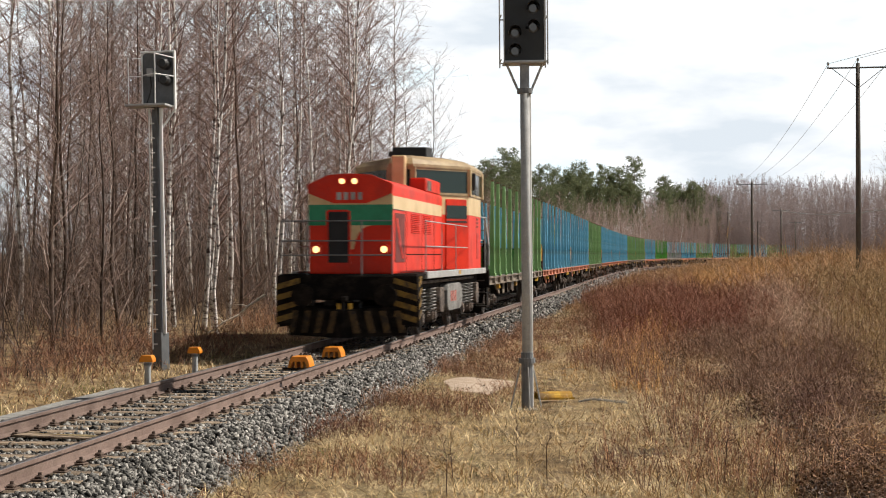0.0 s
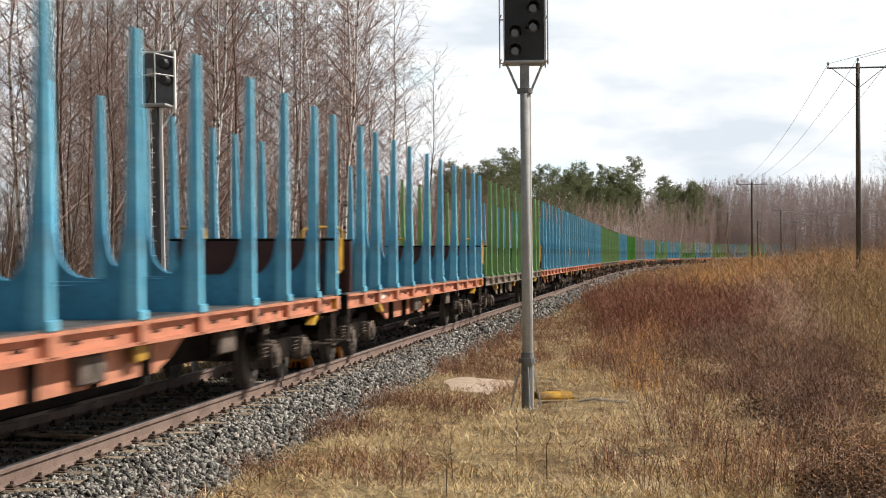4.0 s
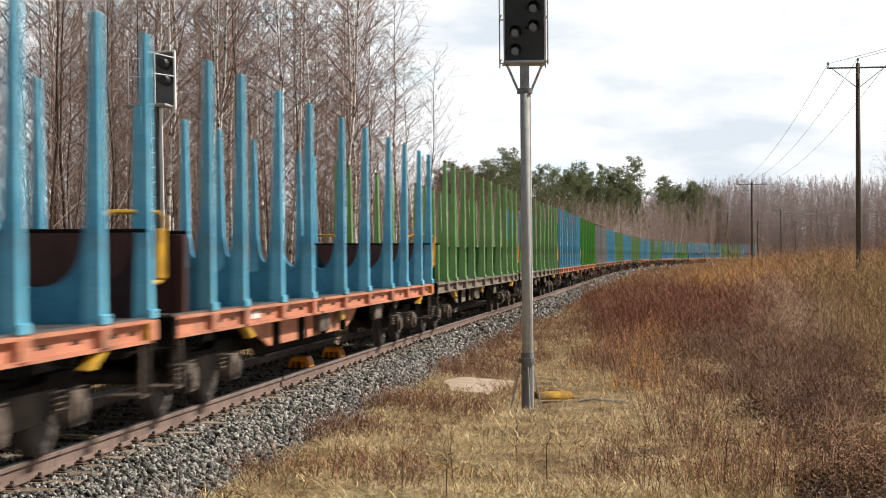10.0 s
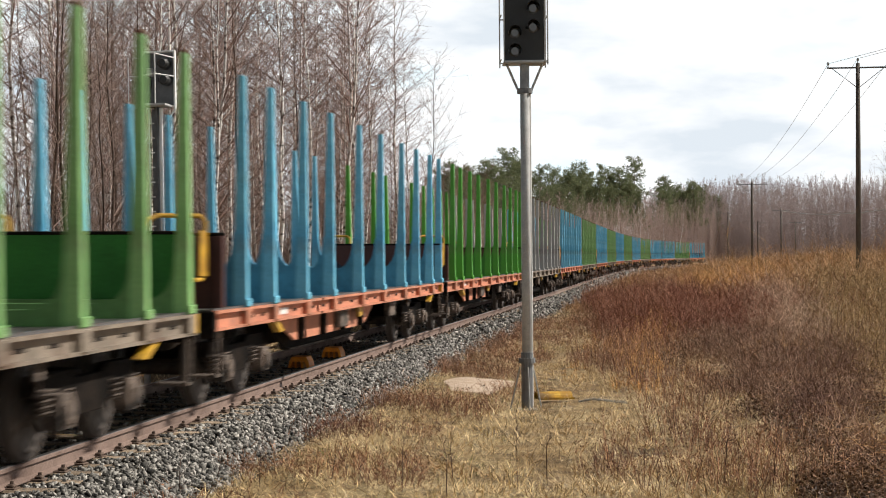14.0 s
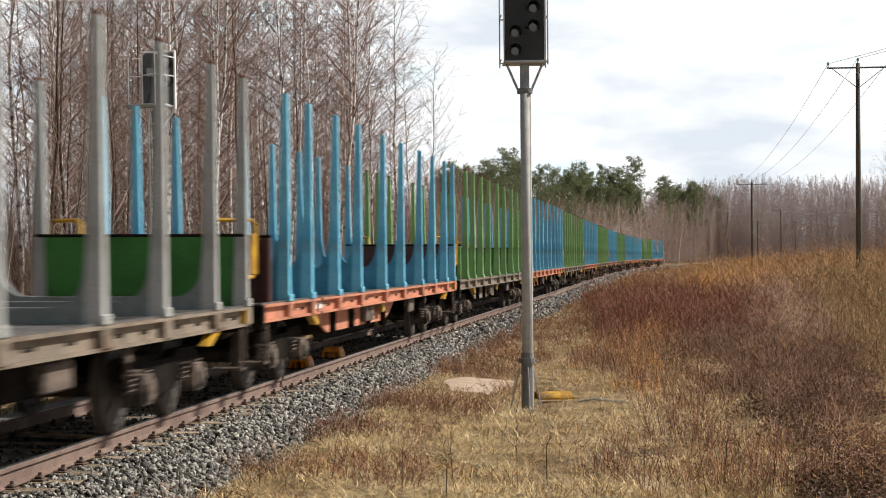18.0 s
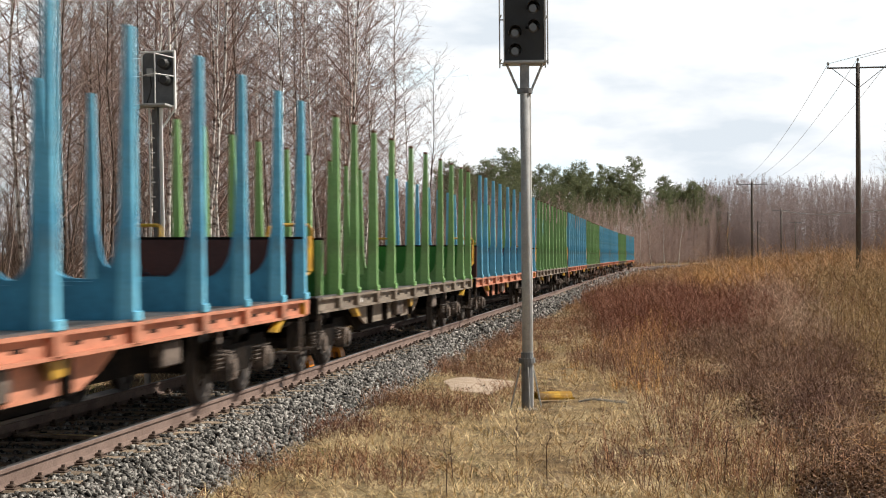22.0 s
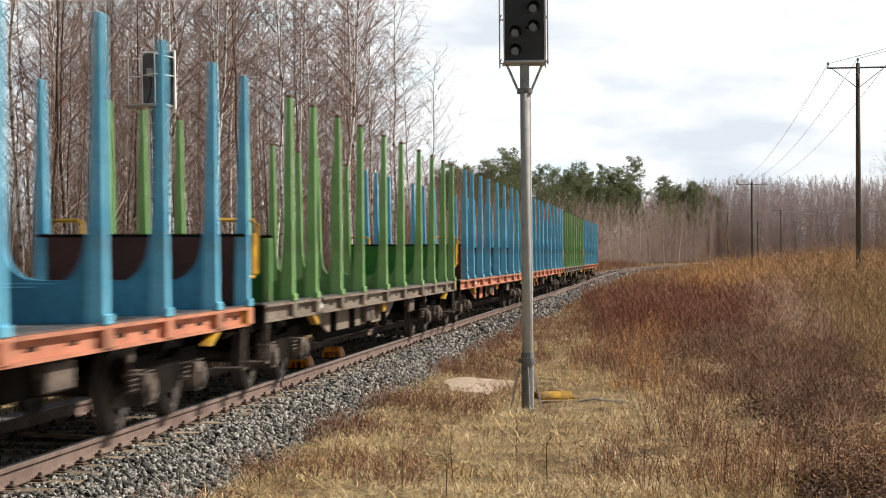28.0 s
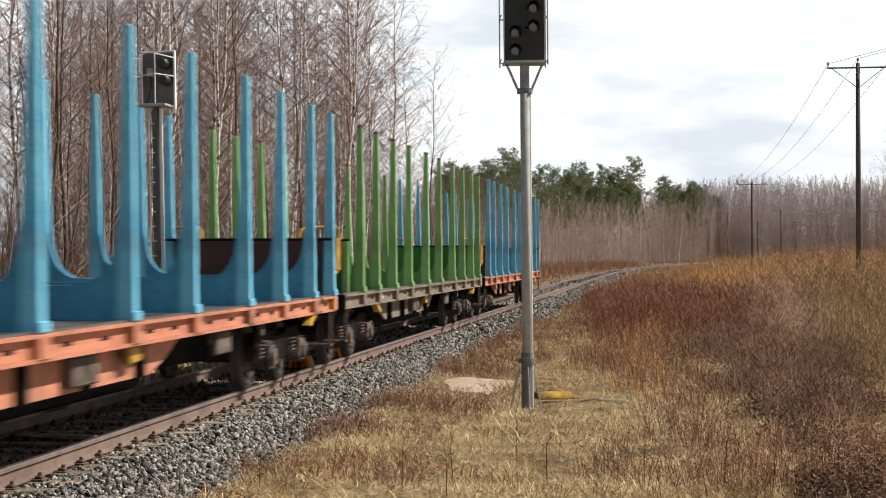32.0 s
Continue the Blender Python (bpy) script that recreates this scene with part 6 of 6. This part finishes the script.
stuff_mesh("far_field_brush", v, f, M_MIDBRUSH, "far tawny leafless brush along the curve", "brush")

# straw in tufts between the bushes
x, y, s, o = plan_points(5200, 14, 75, lambda s, u: brush_edge(s) - 4.5 + 16 * u ** 1.1, 1.25)
k = in_view(x, y, -0.1, 0.30) & (o > 2.6) & (clumpy(x, y, 0.9, -0.1) | (rs.rand(len(x)) < 0.2)) & (((x - 0.62) / 0.75) ** 2 + ((y - 31.0) / 2.4) ** 2 > 0.9)
i = np.repeat(np.arange(k.sum()), 11)
n = len(i)
x, y = x[k][i] + rs.normal(0, 0.07, n), y[k][i] + rs.normal(0, 0.07, n)
tall = rs.uniform(0.08, 0.42, k.sum())[i] * rs.uniform(0.5, 1.2, n) * np.clip(0.4 + (o[k][i] - brush_edge(s[k][i]) + 2.5) * 0.16, 0.4, 1.2)
v, f = slivers(np.stack([x, y, ground_z(x, y)], -1), np.stack([rs.normal(0, 0.75, n), rs.normal(0, 0.75, n), rs.uniform(0.4, 1.0, n)], -1), tall + 0.05, rs.uniform(0.008, 0.016, n))
stuff_mesh("standing_straw", v, f, M_STRAW, "tufts of pale dry straw between the bushes", "grass")

# taller bushes with pale catkin tips at the field's edge
x, y, s, o = plan_points(2600, 30, 75, lambda s, u: 8.5 + 9 * u)
k = in_view(x, y, 0.215, 0.31) & clumpy(x, y, 1.3, 0.5)
x, y, s, o = x[k], y[k], s[k], o[k]
v, f = thicket(x, y, rs.uniform(1.0, 2.1, len(x)), 0.006, 0.26, 10, 0.3, 0.003)
state = rs.get_state()
k2 = rs.randint(0, len(x), 2600)
cv, cf = flecks(np.stack([x[k2] + rs.normal(0, 0.3, 2600), y[k2] + rs.normal(0, 0.3, 2600), ground_z(x[k2], y[k2]) + rs.uniform(0.5, 2.0, 2600)], -1), rs.uniform(0.014, 0.03, 2600))
stuff_mesh("catkins", cv, cf, mat("pale_catkins", (0.62, 0.52, 0.36), 0.8, alt=(0.45, 0.36, 0.22), bump=0, island=0.4, world_space=True), "pale fluffy catkins on the willow twigs", "catkins")
rs.set_state(state)
stuff_mesh("willow_bushes", v, f, mat("yellow_brown_twigs", (0.25, 0.15, 0.06), 0.85, alt=(0.17, 0.10, 0.05), scale=0.6, bump=0, island=0.4, world_space=True), "tall yellow-brown leafless willow bushes", "bush")

# brown stalks beside the ballast
x, y, s, o = plan_points(11000, 12, 60, lambda s, u: 1.8 + 2.3 * u ** 1.5)
k = clumpy(x, y, 1.3, 0.1) & (s > 14)
x, y, s, o = x[k], y[k], s[k], o[k]
v, f = thicket(x, y, rs.uniform(0.12, 0.45, len(x)), 0.004, 0.5, 5, 0.35, 0.003, leaf=0.017, leaves=6)
stuff_mesh("dry_stalks", v, f, M_BRUSH, "short brown dead stalks beside the ballast", "dead plants")

# a few tall dead stalks near the eye
x = np.array([-2.55, -2.35, 0.02, 0.10, -0.42, 0.75, 1.1, 2.9, 3.3, 3.7, 4.1, 2.2, -1.9, -1.2])
y = np.array([16.4, 17.3, 16.5, 17.8, 17.0, 17.2, 18.0, 17.5, 17.0, 18.5, 17.6, 17.1, 17.4, 17.9])
v, f = thicket(x, y, rs.uniform(0.55, 0.95, len(x)), 0.006, 0.10, 12, 0.2, 0.003)
stuff_mesh("tall_stalks", v, f, mat("dark_stalks", (0.10, 0.055, 0.04), 0.85, bump=0), "tall dark dead stalks in the grass", "dead plants")


# matted dry grass
def blades(x, y, length, width, flat, lift=0.0):
    n = len(x)
    a = 1.4 * np.sin(x * 0.9 + np.sin(y * 0.7)) + 1.2 * np.cos(y * 1.1 - x * 0.5) + rs.normal(0, 0.8, n) + np.where(rs.rand(n) < 0.5, 0, 3.1416)
    rise = flat
    d = np.stack([np.cos(a) * np.cos(rise), np.sin(a) * np.cos(rise), np.sin(rise)], -1)
    base = np.stack([x, y, ground_z(x, y) + lift - 0.01], -1)
    side = np.stack([-np.sin(a), np.cos(a), np.zeros(n)], -1) * (width * 0.5)[:, None]
    mid = base + d * (length * 0.55)[:, None]
    tip = mid + unit(d + np.array([0, 0, -0.45])) * (length * 0.45)[:, None]
    v = np.stack([base - side, base + side, mid + side * 0.8, mid - side * 0.8, tip], 1)
    f = np.array([(0, 1, 2), (0, 2, 3), (3, 2, 4)])
    return v.reshape(-1, 3), (f[None] + 5 * np.arange(n)[:, None, None]).reshape(-1, 3)


x, y, s, o = plan_points(150000, 13.5, 75, lambda s, u: 1.8 + 13 * u ** 1.25, 1.9)
k = in_view(x, y, -0.2, 0.29) & (((x - 0.62) / 0.75) ** 2 + ((y - 31.0) / 2.4) ** 2 > 0.7) & (clumpy(x + 0.4 * np.sin(y * 2.3), y * 0.6, 2.2, -0.75) | (rs.rand(len(x)) < 0.2)) & ((o < brush_edge(s) + 1.5) | (rs.rand(len(x)) < 0.35))
x, y = x[k], y[k]
n = len(x)
v, f = blades(x, y, rs.uniform(0.09, 0.36, n), rs.uniform(0.004, 0.010, n), rs.uniform(0.0, 0.95, n) ** 3.2, rs.uniform(0.0, 0.05, n))
x, y = rs.uniform(-3.4, 5.2, 46000), 14.5 + 14 * rs.rand(46000) ** 1.3
o, s = lateral(x, y)
k = in_view(x, y, -0.2, 0.27) & (o > 2.2) & (clumpy(x * 1.3 + 0.5 * np.sin(y * 3.1), y, 2.6, -0.45) | (rs.rand(len(x)) < 0.25))
x, y = x[k], y[k]
n = len(x)
v2, f2 = blades(x, y, rs.uniform(0.08, 0.30, n), rs.uniform(0.004, 0.008, n), rs.uniform(0.0, 1.0, n) ** 2.8, rs.uniform(0.0, 0.05, n))
v, f = join([(v, f), (v2, f2)])
stuff_mesh("dry_grass", v, f, M_GRASS, "matted pale dry grass beside the line", "grass")
x, y, s, o = plan_points(11000, 20, 60, lambda s, u: -2.15 - 2.6 * u ** 1.3)
n = len(x)
v, f = blades(x, y, rs.uniform(0.10, 0.32, n), rs.uniform(0.006, 0.014, n), rs.uniform(0.1, 1.1, n))
stuff_mesh("verge_grass", v, f, M_GRASS, "dry grass verge below the wood", "grass")
x, y, s, o = plan_points(9000, 15, 60, lambda s, u: np.where(u < 0.5, -2.2 - 2.5 * u, 2.2 + 5 * (u - 0.5)))
k = clumpy(x, y, 1.2, 0.7)
x, y = x[k], y[k]
n = len(x)
v, f = blades(x, y, rs.uniform(0.06, 0.16, n), rs.uniform(0.006, 0.012, n), rs.uniform(0.5, 1.3, n))
stuff_mesh("new_grass", v, f, M_GREENGRASS, "sparse tufts of fresh green grass", "grass")

# red-brown brush on the verge, close to the ballast
x, y, s, o = plan_points(4200, 19, 75, lambda s, u: -2.75 - 2.9 * u ** 0.8)
h = np.interp(-o, [2.7, 3.5, 5.6], [0.15, 0.4, 0.95]) * rs.uniform(0.4, 1.2, len(x)) * np.interp(s, [19, 27, 33, 38, 39, 46, 47], [0.3, 0.5, 1.0, 1.0, 0.45, 0.45, 1.0])
v, f = thicket(x, y, h, 0.006, 0.5, 8, 0.4, 0.0035, leaf=0.018, leaves=5)
stuff_mesh("verge_brush", v, f, M_BRUSH, "low red-brown brush between the ballast and the wood", "brush")

x, y, s, o = plan_points(2600, 75, 300, lambda s, u: -2.9 - 8 * u)
v, f = thicket(x, y, rs.uniform(0.3, 1.3, len(x)) * np.interp(-o, [2.9, 6], [0.5, 1.2]), 0.012, 0.5, 14, 0.5, 0.010)
stuff_mesh("curve_verge_brush", v, f, M_BRUSH, "red-brown brush below the wood along the curve", "brush")
# undergrowth of the wood
x, y, s, o = plan_points(6200, 22, 115, lambda s, u: -3.9 - 13 * u ** 1.45)
h = np.interp(-o, [3.9, 5, 6, 8, 15], [0.3, 0.9, 1.7, 2.6, 3.6]) * rs.uniform(0.4, 1.2, len(x)) * np.where((s > 38) & (s < 47) & (o > -7.0), 0.35, 1.0)
v, f = thicket(x, y, h, 0.009, 0.5, 12, 0.34, 0.004, leaf=0.02, leaves=2)
stuff_mesh("wood_undergrowth", v, f, mat("undergrowth_twigs", (0.105, 0.065, 0.047), 0.8, alt=(0.20, 0.135, 0.10), scale=0.5, bump=0, world_space=True, island=0.85, spec=0.25), "dense brown leafless undergrowth below the trees", "undergrowth")
x, y, s, o = plan_points(620, 24, 100, lambda s, u: -5.0 - 12 * u)
v, f = thicket(x, y, rs.uniform(2.5, 7.0, len(x)), 0.016, 0.24, 30, 0.22, 0.004)
stuff_mesh("saplings", v, f, mat("sapling_bark", (0.17, 0.13, 0.11), 0.75, alt=(0.075, 0.055, 0.045), scale=0.8, bump=0, world_space=True, island=0.8), "thin leaning grey saplings in the wood", "saplings")


# woods behind: many plain bare trees
def far_wood(name, x, y, height, radius, twigs, width, material, label, open_=0.6, reach=1.0):
    n = len(x)
    base = np.stack([x, y, ground_z(x, y) - 0.3], -1)
    way = np.stack([rs.normal(0, 0.04, n), rs.normal(0, 0.04, n), np.ones(n)], -1)
    v, f, mid, tip = stems(base, way, height, np.full(n, radius) * rs.uniform(0.6, 1.3, n), np.zeros(n))
    out = [(v, f)]
    for k in range(twigs):
        t = rs.uniform(0.04, 0.98, n)[:, None]
        b = np.where(t < 0.55, base + (mid - base) * t / 0.55, mid + (tip - mid) * (t - 0.55) / 0.45)
        w = np.stack([rs.normal(0, open_, n), rs.normal(0, open_, n), rs.uniform(0.3, 1.3, n)], -1)
        out.append(slivers(b, w, height * reach * (0.08 + 0.18 * (1 - t[:, 0])) * rs.uniform(0.5, 1.3, n), np.full(n, width) * rs.uniform(0.5, 1.2, n)))
    v, f = join(out)
    return stuff_mesh(name, v, f, material, label, "wood")


x, y, s, o = plan_points(1100, 20, 150, lambda s, u: -15 - 50 * u ** 1.2)
k = in_view(x, y, -0.4, 0.02) & (o < -16)
x, y = x[k], y[k]
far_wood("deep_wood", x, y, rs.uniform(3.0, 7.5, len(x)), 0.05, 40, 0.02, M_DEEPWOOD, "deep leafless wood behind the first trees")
# wood added out of view, to keep low sky light from under the train
x, y, s, o = plan_points(700, -70, 23, lambda s, u: -5.5 - 26 * u)
far_wood("near_wood", x, y, rs.uniform(5, 12, len(x)), 0.06, 60, 0.05, M_DEEPWOOD, "unseen leafless wood added to block low sky light", 0.8)
x, y, s, o = plan_points(900, 105, 345, lambda s, u: -8.5 - 55 * u ** 1.3)
k = in_view(x, y, -0.08, 0.22)
x, y = x[k], y[k]
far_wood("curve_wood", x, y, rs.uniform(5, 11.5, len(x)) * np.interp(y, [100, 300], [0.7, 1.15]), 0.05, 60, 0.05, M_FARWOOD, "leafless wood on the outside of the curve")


x, y, s, o = plan_points(330, 104, 170, lambda s, u: -7.5 - 30 * u)
far_wood("bend_wood", x, y, rs.uniform(6.5, 10.6, len(x)), 0.04, 80, 0.035, mat("brown_wood_twigs", (0.30, 0.20, 0.155), 0.9, alt=(0.22, 0.15, 0.115), scale=0.2, bump=0, world_space=True, island=0.2, spec=0.05, through_light=0.4), "dense brown leafless wood where the line bends", 0.7)


def behind_curve(q):
    """Distance at which the sight line x = q y leaves the outer side of the curve."""
    return np.interp(q, [-0.01, 0.009, 0.055, 0.073, 0.0945, 0.117, 0.141, 0.1655, 0.19], [120, 150, 205, 260, 300, 340, 378, 415, 450])


q = rs.uniform(-0.01, 0.175, 1700)
y = behind_curve(q) + 2 + 60 * rs.rand(1700) ** 1.4
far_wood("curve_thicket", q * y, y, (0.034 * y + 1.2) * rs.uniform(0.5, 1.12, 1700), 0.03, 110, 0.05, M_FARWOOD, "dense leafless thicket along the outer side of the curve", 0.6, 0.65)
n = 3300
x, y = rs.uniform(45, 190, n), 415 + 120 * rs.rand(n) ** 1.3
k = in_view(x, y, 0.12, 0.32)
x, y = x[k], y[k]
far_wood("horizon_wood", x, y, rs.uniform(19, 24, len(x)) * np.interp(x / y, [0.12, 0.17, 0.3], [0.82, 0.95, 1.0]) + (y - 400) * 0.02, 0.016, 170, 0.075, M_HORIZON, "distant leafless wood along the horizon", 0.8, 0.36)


# ---- pines ----
def pine(seed, height):
    rg2 = random.Random(seed)
    t = thing("pine_tree", "tall pine with a dark green crown and reddish trunk", "tree", group="pines along the curve")
    pts = [Vector((rg2.uniform(-0.1, 0.1) * i, rg2.uniform(-0.1, 0.1) * i, height * i / 6 - 0.3)) for i in range(7)]
    part("trunk", Shape().tube(pts, [0.17 * (1 - 0.85 * i / 6) for i in range(7)], 7, cap=False), M_PINEBARK, t, smooth=True)
    limbs, needles_v, needles_f = Shape(), [], []
    for k in range(30):
        fz = 0.45 + 0.55 * (k + rg2.random()) / 30
        q = fz * 6
        i = min(int(q), 5)
        b = pts[i].lerp(pts[i + 1], q - i)
        a = k * 2.4 + rg2.uniform(-0.4, 0.4)
        length = height * 0.21 * (1.14 - fz) ** 0.55 * rg2.uniform(0.6, 1.2)
        br = limb(limbs, b, Vector((math.cos(a), math.sin(a), 0.35)), length, 0.035, Vector((0, 0, 0.2)), rg2, 3, 3)
        for c in (br[1].lerp(br[2], 0.5), br[2], br[3], br[3] + Vector((rg2.uniform(-0.5, 0.5), rg2.uniform(-0.5, 0.5), 0.3))):
            r = rg2.uniform(0.45, 0.95)
            for _ in range(50):
                d = Vector((rg2.gauss(0, 1), rg2.gauss(0, 1), rg2.gauss(0.2, 0.45))).normalized()
                p = c + d * r * rg2.uniform(0.15, 0.8)
                w = d.cross(Vector((rg2.gauss(0, 1), rg2.gauss(0, 1), rg2.gauss(0, 1)))).normalized() * 0.06
                e = p + d * rg2.uniform(0.18, 0.36)
                j = len(needles_v)
                needles_v += [tuple(p - w), tuple(p + w), tuple(e)]
                needles_f.append((j, j + 1, j + 2))
    part("limb_frame", limbs, M_PINEBARK, t)
    part("crown", Shape().add(needles_v, needles_f), M_NEEDLE, t)
    return t


PINES = [pine(3 + i, 14.5 + 0.8 * i) for i in range(4)]
placed = 0
# pine stands behind the curve: sight lines from, to, number
for q0, q1, cnt in ((0.0, 0.053, 22), (0.055, 0.117, 27), (0.128, 0.162, 14)):
    for i in range(cnt):
        q = q0 + (q1 - q0) * (i + rg.random()) / cnt
        y = float(behind_curve(q)) + rg.uniform(12, 50)
        x = q * y
        z = float(ground_z(np.array([x]), np.array([y]))[0])
        m = pose(x, y, z, 0, 0, rg.uniform(0, 360))
        if placed < 4:
            t = PINES[placed]
            t.matrix_basis = m
        else:
            t = copy_thing(PINES[placed % 4], m)
        sc = (0.051 * y + 1.8) / 16.0 * rg.uniform(0.78, 1.05) * (0.88 if q > 0.12 else 1.08 if q < 0.054 else 1.0)
        t.scale = (sc * rg.uniform(0.8, 1.08),) * 2 + (sc,)
        placed += 1
# birches along the curve, with white stems
for q in (0.067, 0.072, 0.083, 0.091, 0.096, 0.1, 0.105, 0.117, 0.123, 0.131, 0.139, 0.06):
    y = float(behind_curve(q)) + rg.uniform(-2, 1)
    t = plant(rg.randrange(5), q * y, y, 0.043 * y / 16 * rg.uniform(0.75, 1.05))
    t.scale = (t.scale.x * 1.7, t.scale.y * 1.7, t.scale.z)
plant(1, 24.3, 92.0, 0.6)
plant(3, 27.3, 97.0, 0.6)

# ---- small things on the ground ----
sp_ = Shape()
ring_ = [(0.62 + 0.65 * (1 + 0.2 * math.sin(3 * a + 1)) * math.cos(a), 31.0 + 1.9 * (1 + 0.15 * math.sin(4 * a)) * math.sin(a)) for a in [2 * math.pi * i / 28 for i in range(28)]]
pts_ = [(0.62, 31.0)] + [(0.62 + (px - 0.62) * 0.5, 31.0 + (py - 31.0) * 0.5) for px, py in ring_] + ring_
zz_ = ground_z(np.array([p[0] for p in pts_]), np.array([p[1] for p in pts_]))
sp_.add([(p[0], p[1], float(z) + (0.045 if i < 29 else 0.0)) for i, (p, z) in enumerate(zip(pts_, zz_))], [(0, 1 + i, 1 + (i + 1) % 28) for i in range(28)] + [(1 + i, 29 + i, 29 + (i + 1) % 28, 1 + (i + 1) % 28) for i in range(28)])
sand = tagged(new("sand_patch", sp_.mesh("sand_patch", M_SAND, smooth=True)), "bare patch of pale sand in the grass", "sand", kind="structure")

pipe = thing("cable_guard", "yellow half-round plastic cable guard lying in the grass", "cable guard", upright(28.72, 4.77, -0.53, -66))
half_arc = [(0.125 * math.cos(a), 0.125 * math.sin(a)) for a in [math.pi * i / 10 for i in range(11)]] + [(0.11 * math.cos(a), 0.11 * math.sin(a)) for a in [math.pi * (10 - i) / 10 for i in range(11)]]
ga = Shape()
m = len(half_arc)
ga.add([(p, -0.30, q) for p, q in half_arc] + [(p, 0.30, q) for p, q in half_arc], [(i, (i + 1) % m, m + (i + 1) % m, m + i) for i in range(m)])
part("shell", ga, M_YELLOW, pipe)
part("lower_rim", Shape().box(-0.16, -0.11, -0.30, 0.32, 0.0, 0.04).box(0.11, 0.16, -0.30, 0.32, 0.0, 0.03), M_YELLOW, pipe)
cab_ = thing("loose_cables", "loose grey cables lying in the grass", "cable", upright(28.4, 5.1, -0.57))
for i in range(3):
    part("cable", Shape().tube([(0.1, 0.02 * i, 0.03), (0.35, 0.15 - 0.1 * i, 0.07), (0.6, -0.05 * i, 0.05), (0.9, 0.1 - 0.12 * i, 0.02)], 0.015, 6), M_ZINC if i != 1 else M_RUST, cab_)
bd = thing("wood_board", "splintered pale board lying between the rails", "board", rail_pose(18.9, -0.1))
part("plank", Shape().box(-0.10, 0.10, -0.7, 0.55, -0.165, -0.14, 0.006), M_SLEEPER, bd, at=pose(0, 0, 0, 0, 0, 75))
part("splinter", Shape().add([(-0.03, -0.6, -0.135), (0.05, -0.55, -0.135), (0.02, 0.5, -0.13), (0.0, -0.4, -0.115)], [(0, 1, 2), (0, 2, 3), (1, 3, 2), (0, 3, 1)]), M_GRASS, bd, at=pose(0, 0, 0, 0, 0, 75))
M_PEELED = mat("bleached_wood", (0.66, 0.60, 0.52), 0.8, alt=(0.45, 0.39, 0.33), scale=6, bump=0.2)
br_ = thing("fallen_branch", "fallen pale branch leaning out of the undergrowth", "branch")
sh = Shape()
sh.tube([(-6.80, 47.0, -0.40), (-6.40, 47.1, -0.20), (-6.10, 47.0, 0.02), (-5.68, 47.2, 0.22), (-5.43, 47.1, 0.45), (-4.98, 47.2, 0.76)], [0.016, 0.026, 0.03, 0.034, 0.038, 0.042], 7)
for q, d in (((-6.1, 47.0, 0.02), (-0.34, 0.1, 0.2)), ((-5.68, 47.2, 0.22), (0.12, 0.0, -0.45)), ((-5.43, 47.1, 0.45), (-0.4, 0.1, 0.05)), ((-6.4, 47.1, -0.2), (-0.2, 0.2, 0.14))):
    sh.tube([q, tuple(a + 0.5 * b + 0.02 for a, b in zip(q, d)), tuple(a + b for a, b in zip(q, d))], [0.014, 0.01, 0.003], 5)
part("bough", sh, M_PEELED, br_)
tr = thing("cable_trough", "pale concrete cable trough beside the ballast", "cable trough", kind="structure")
for i in range(10):
    part("trough_lid", Shape().box(-0.16, 0.16, -0.49, 0.49, -0.12, 0.02, 0.01), M_CONCRETE, tr, at=upright(17.5 + i * 1.0, -1.95, -0.27, 0.4 * (-1) ** i))

motions()
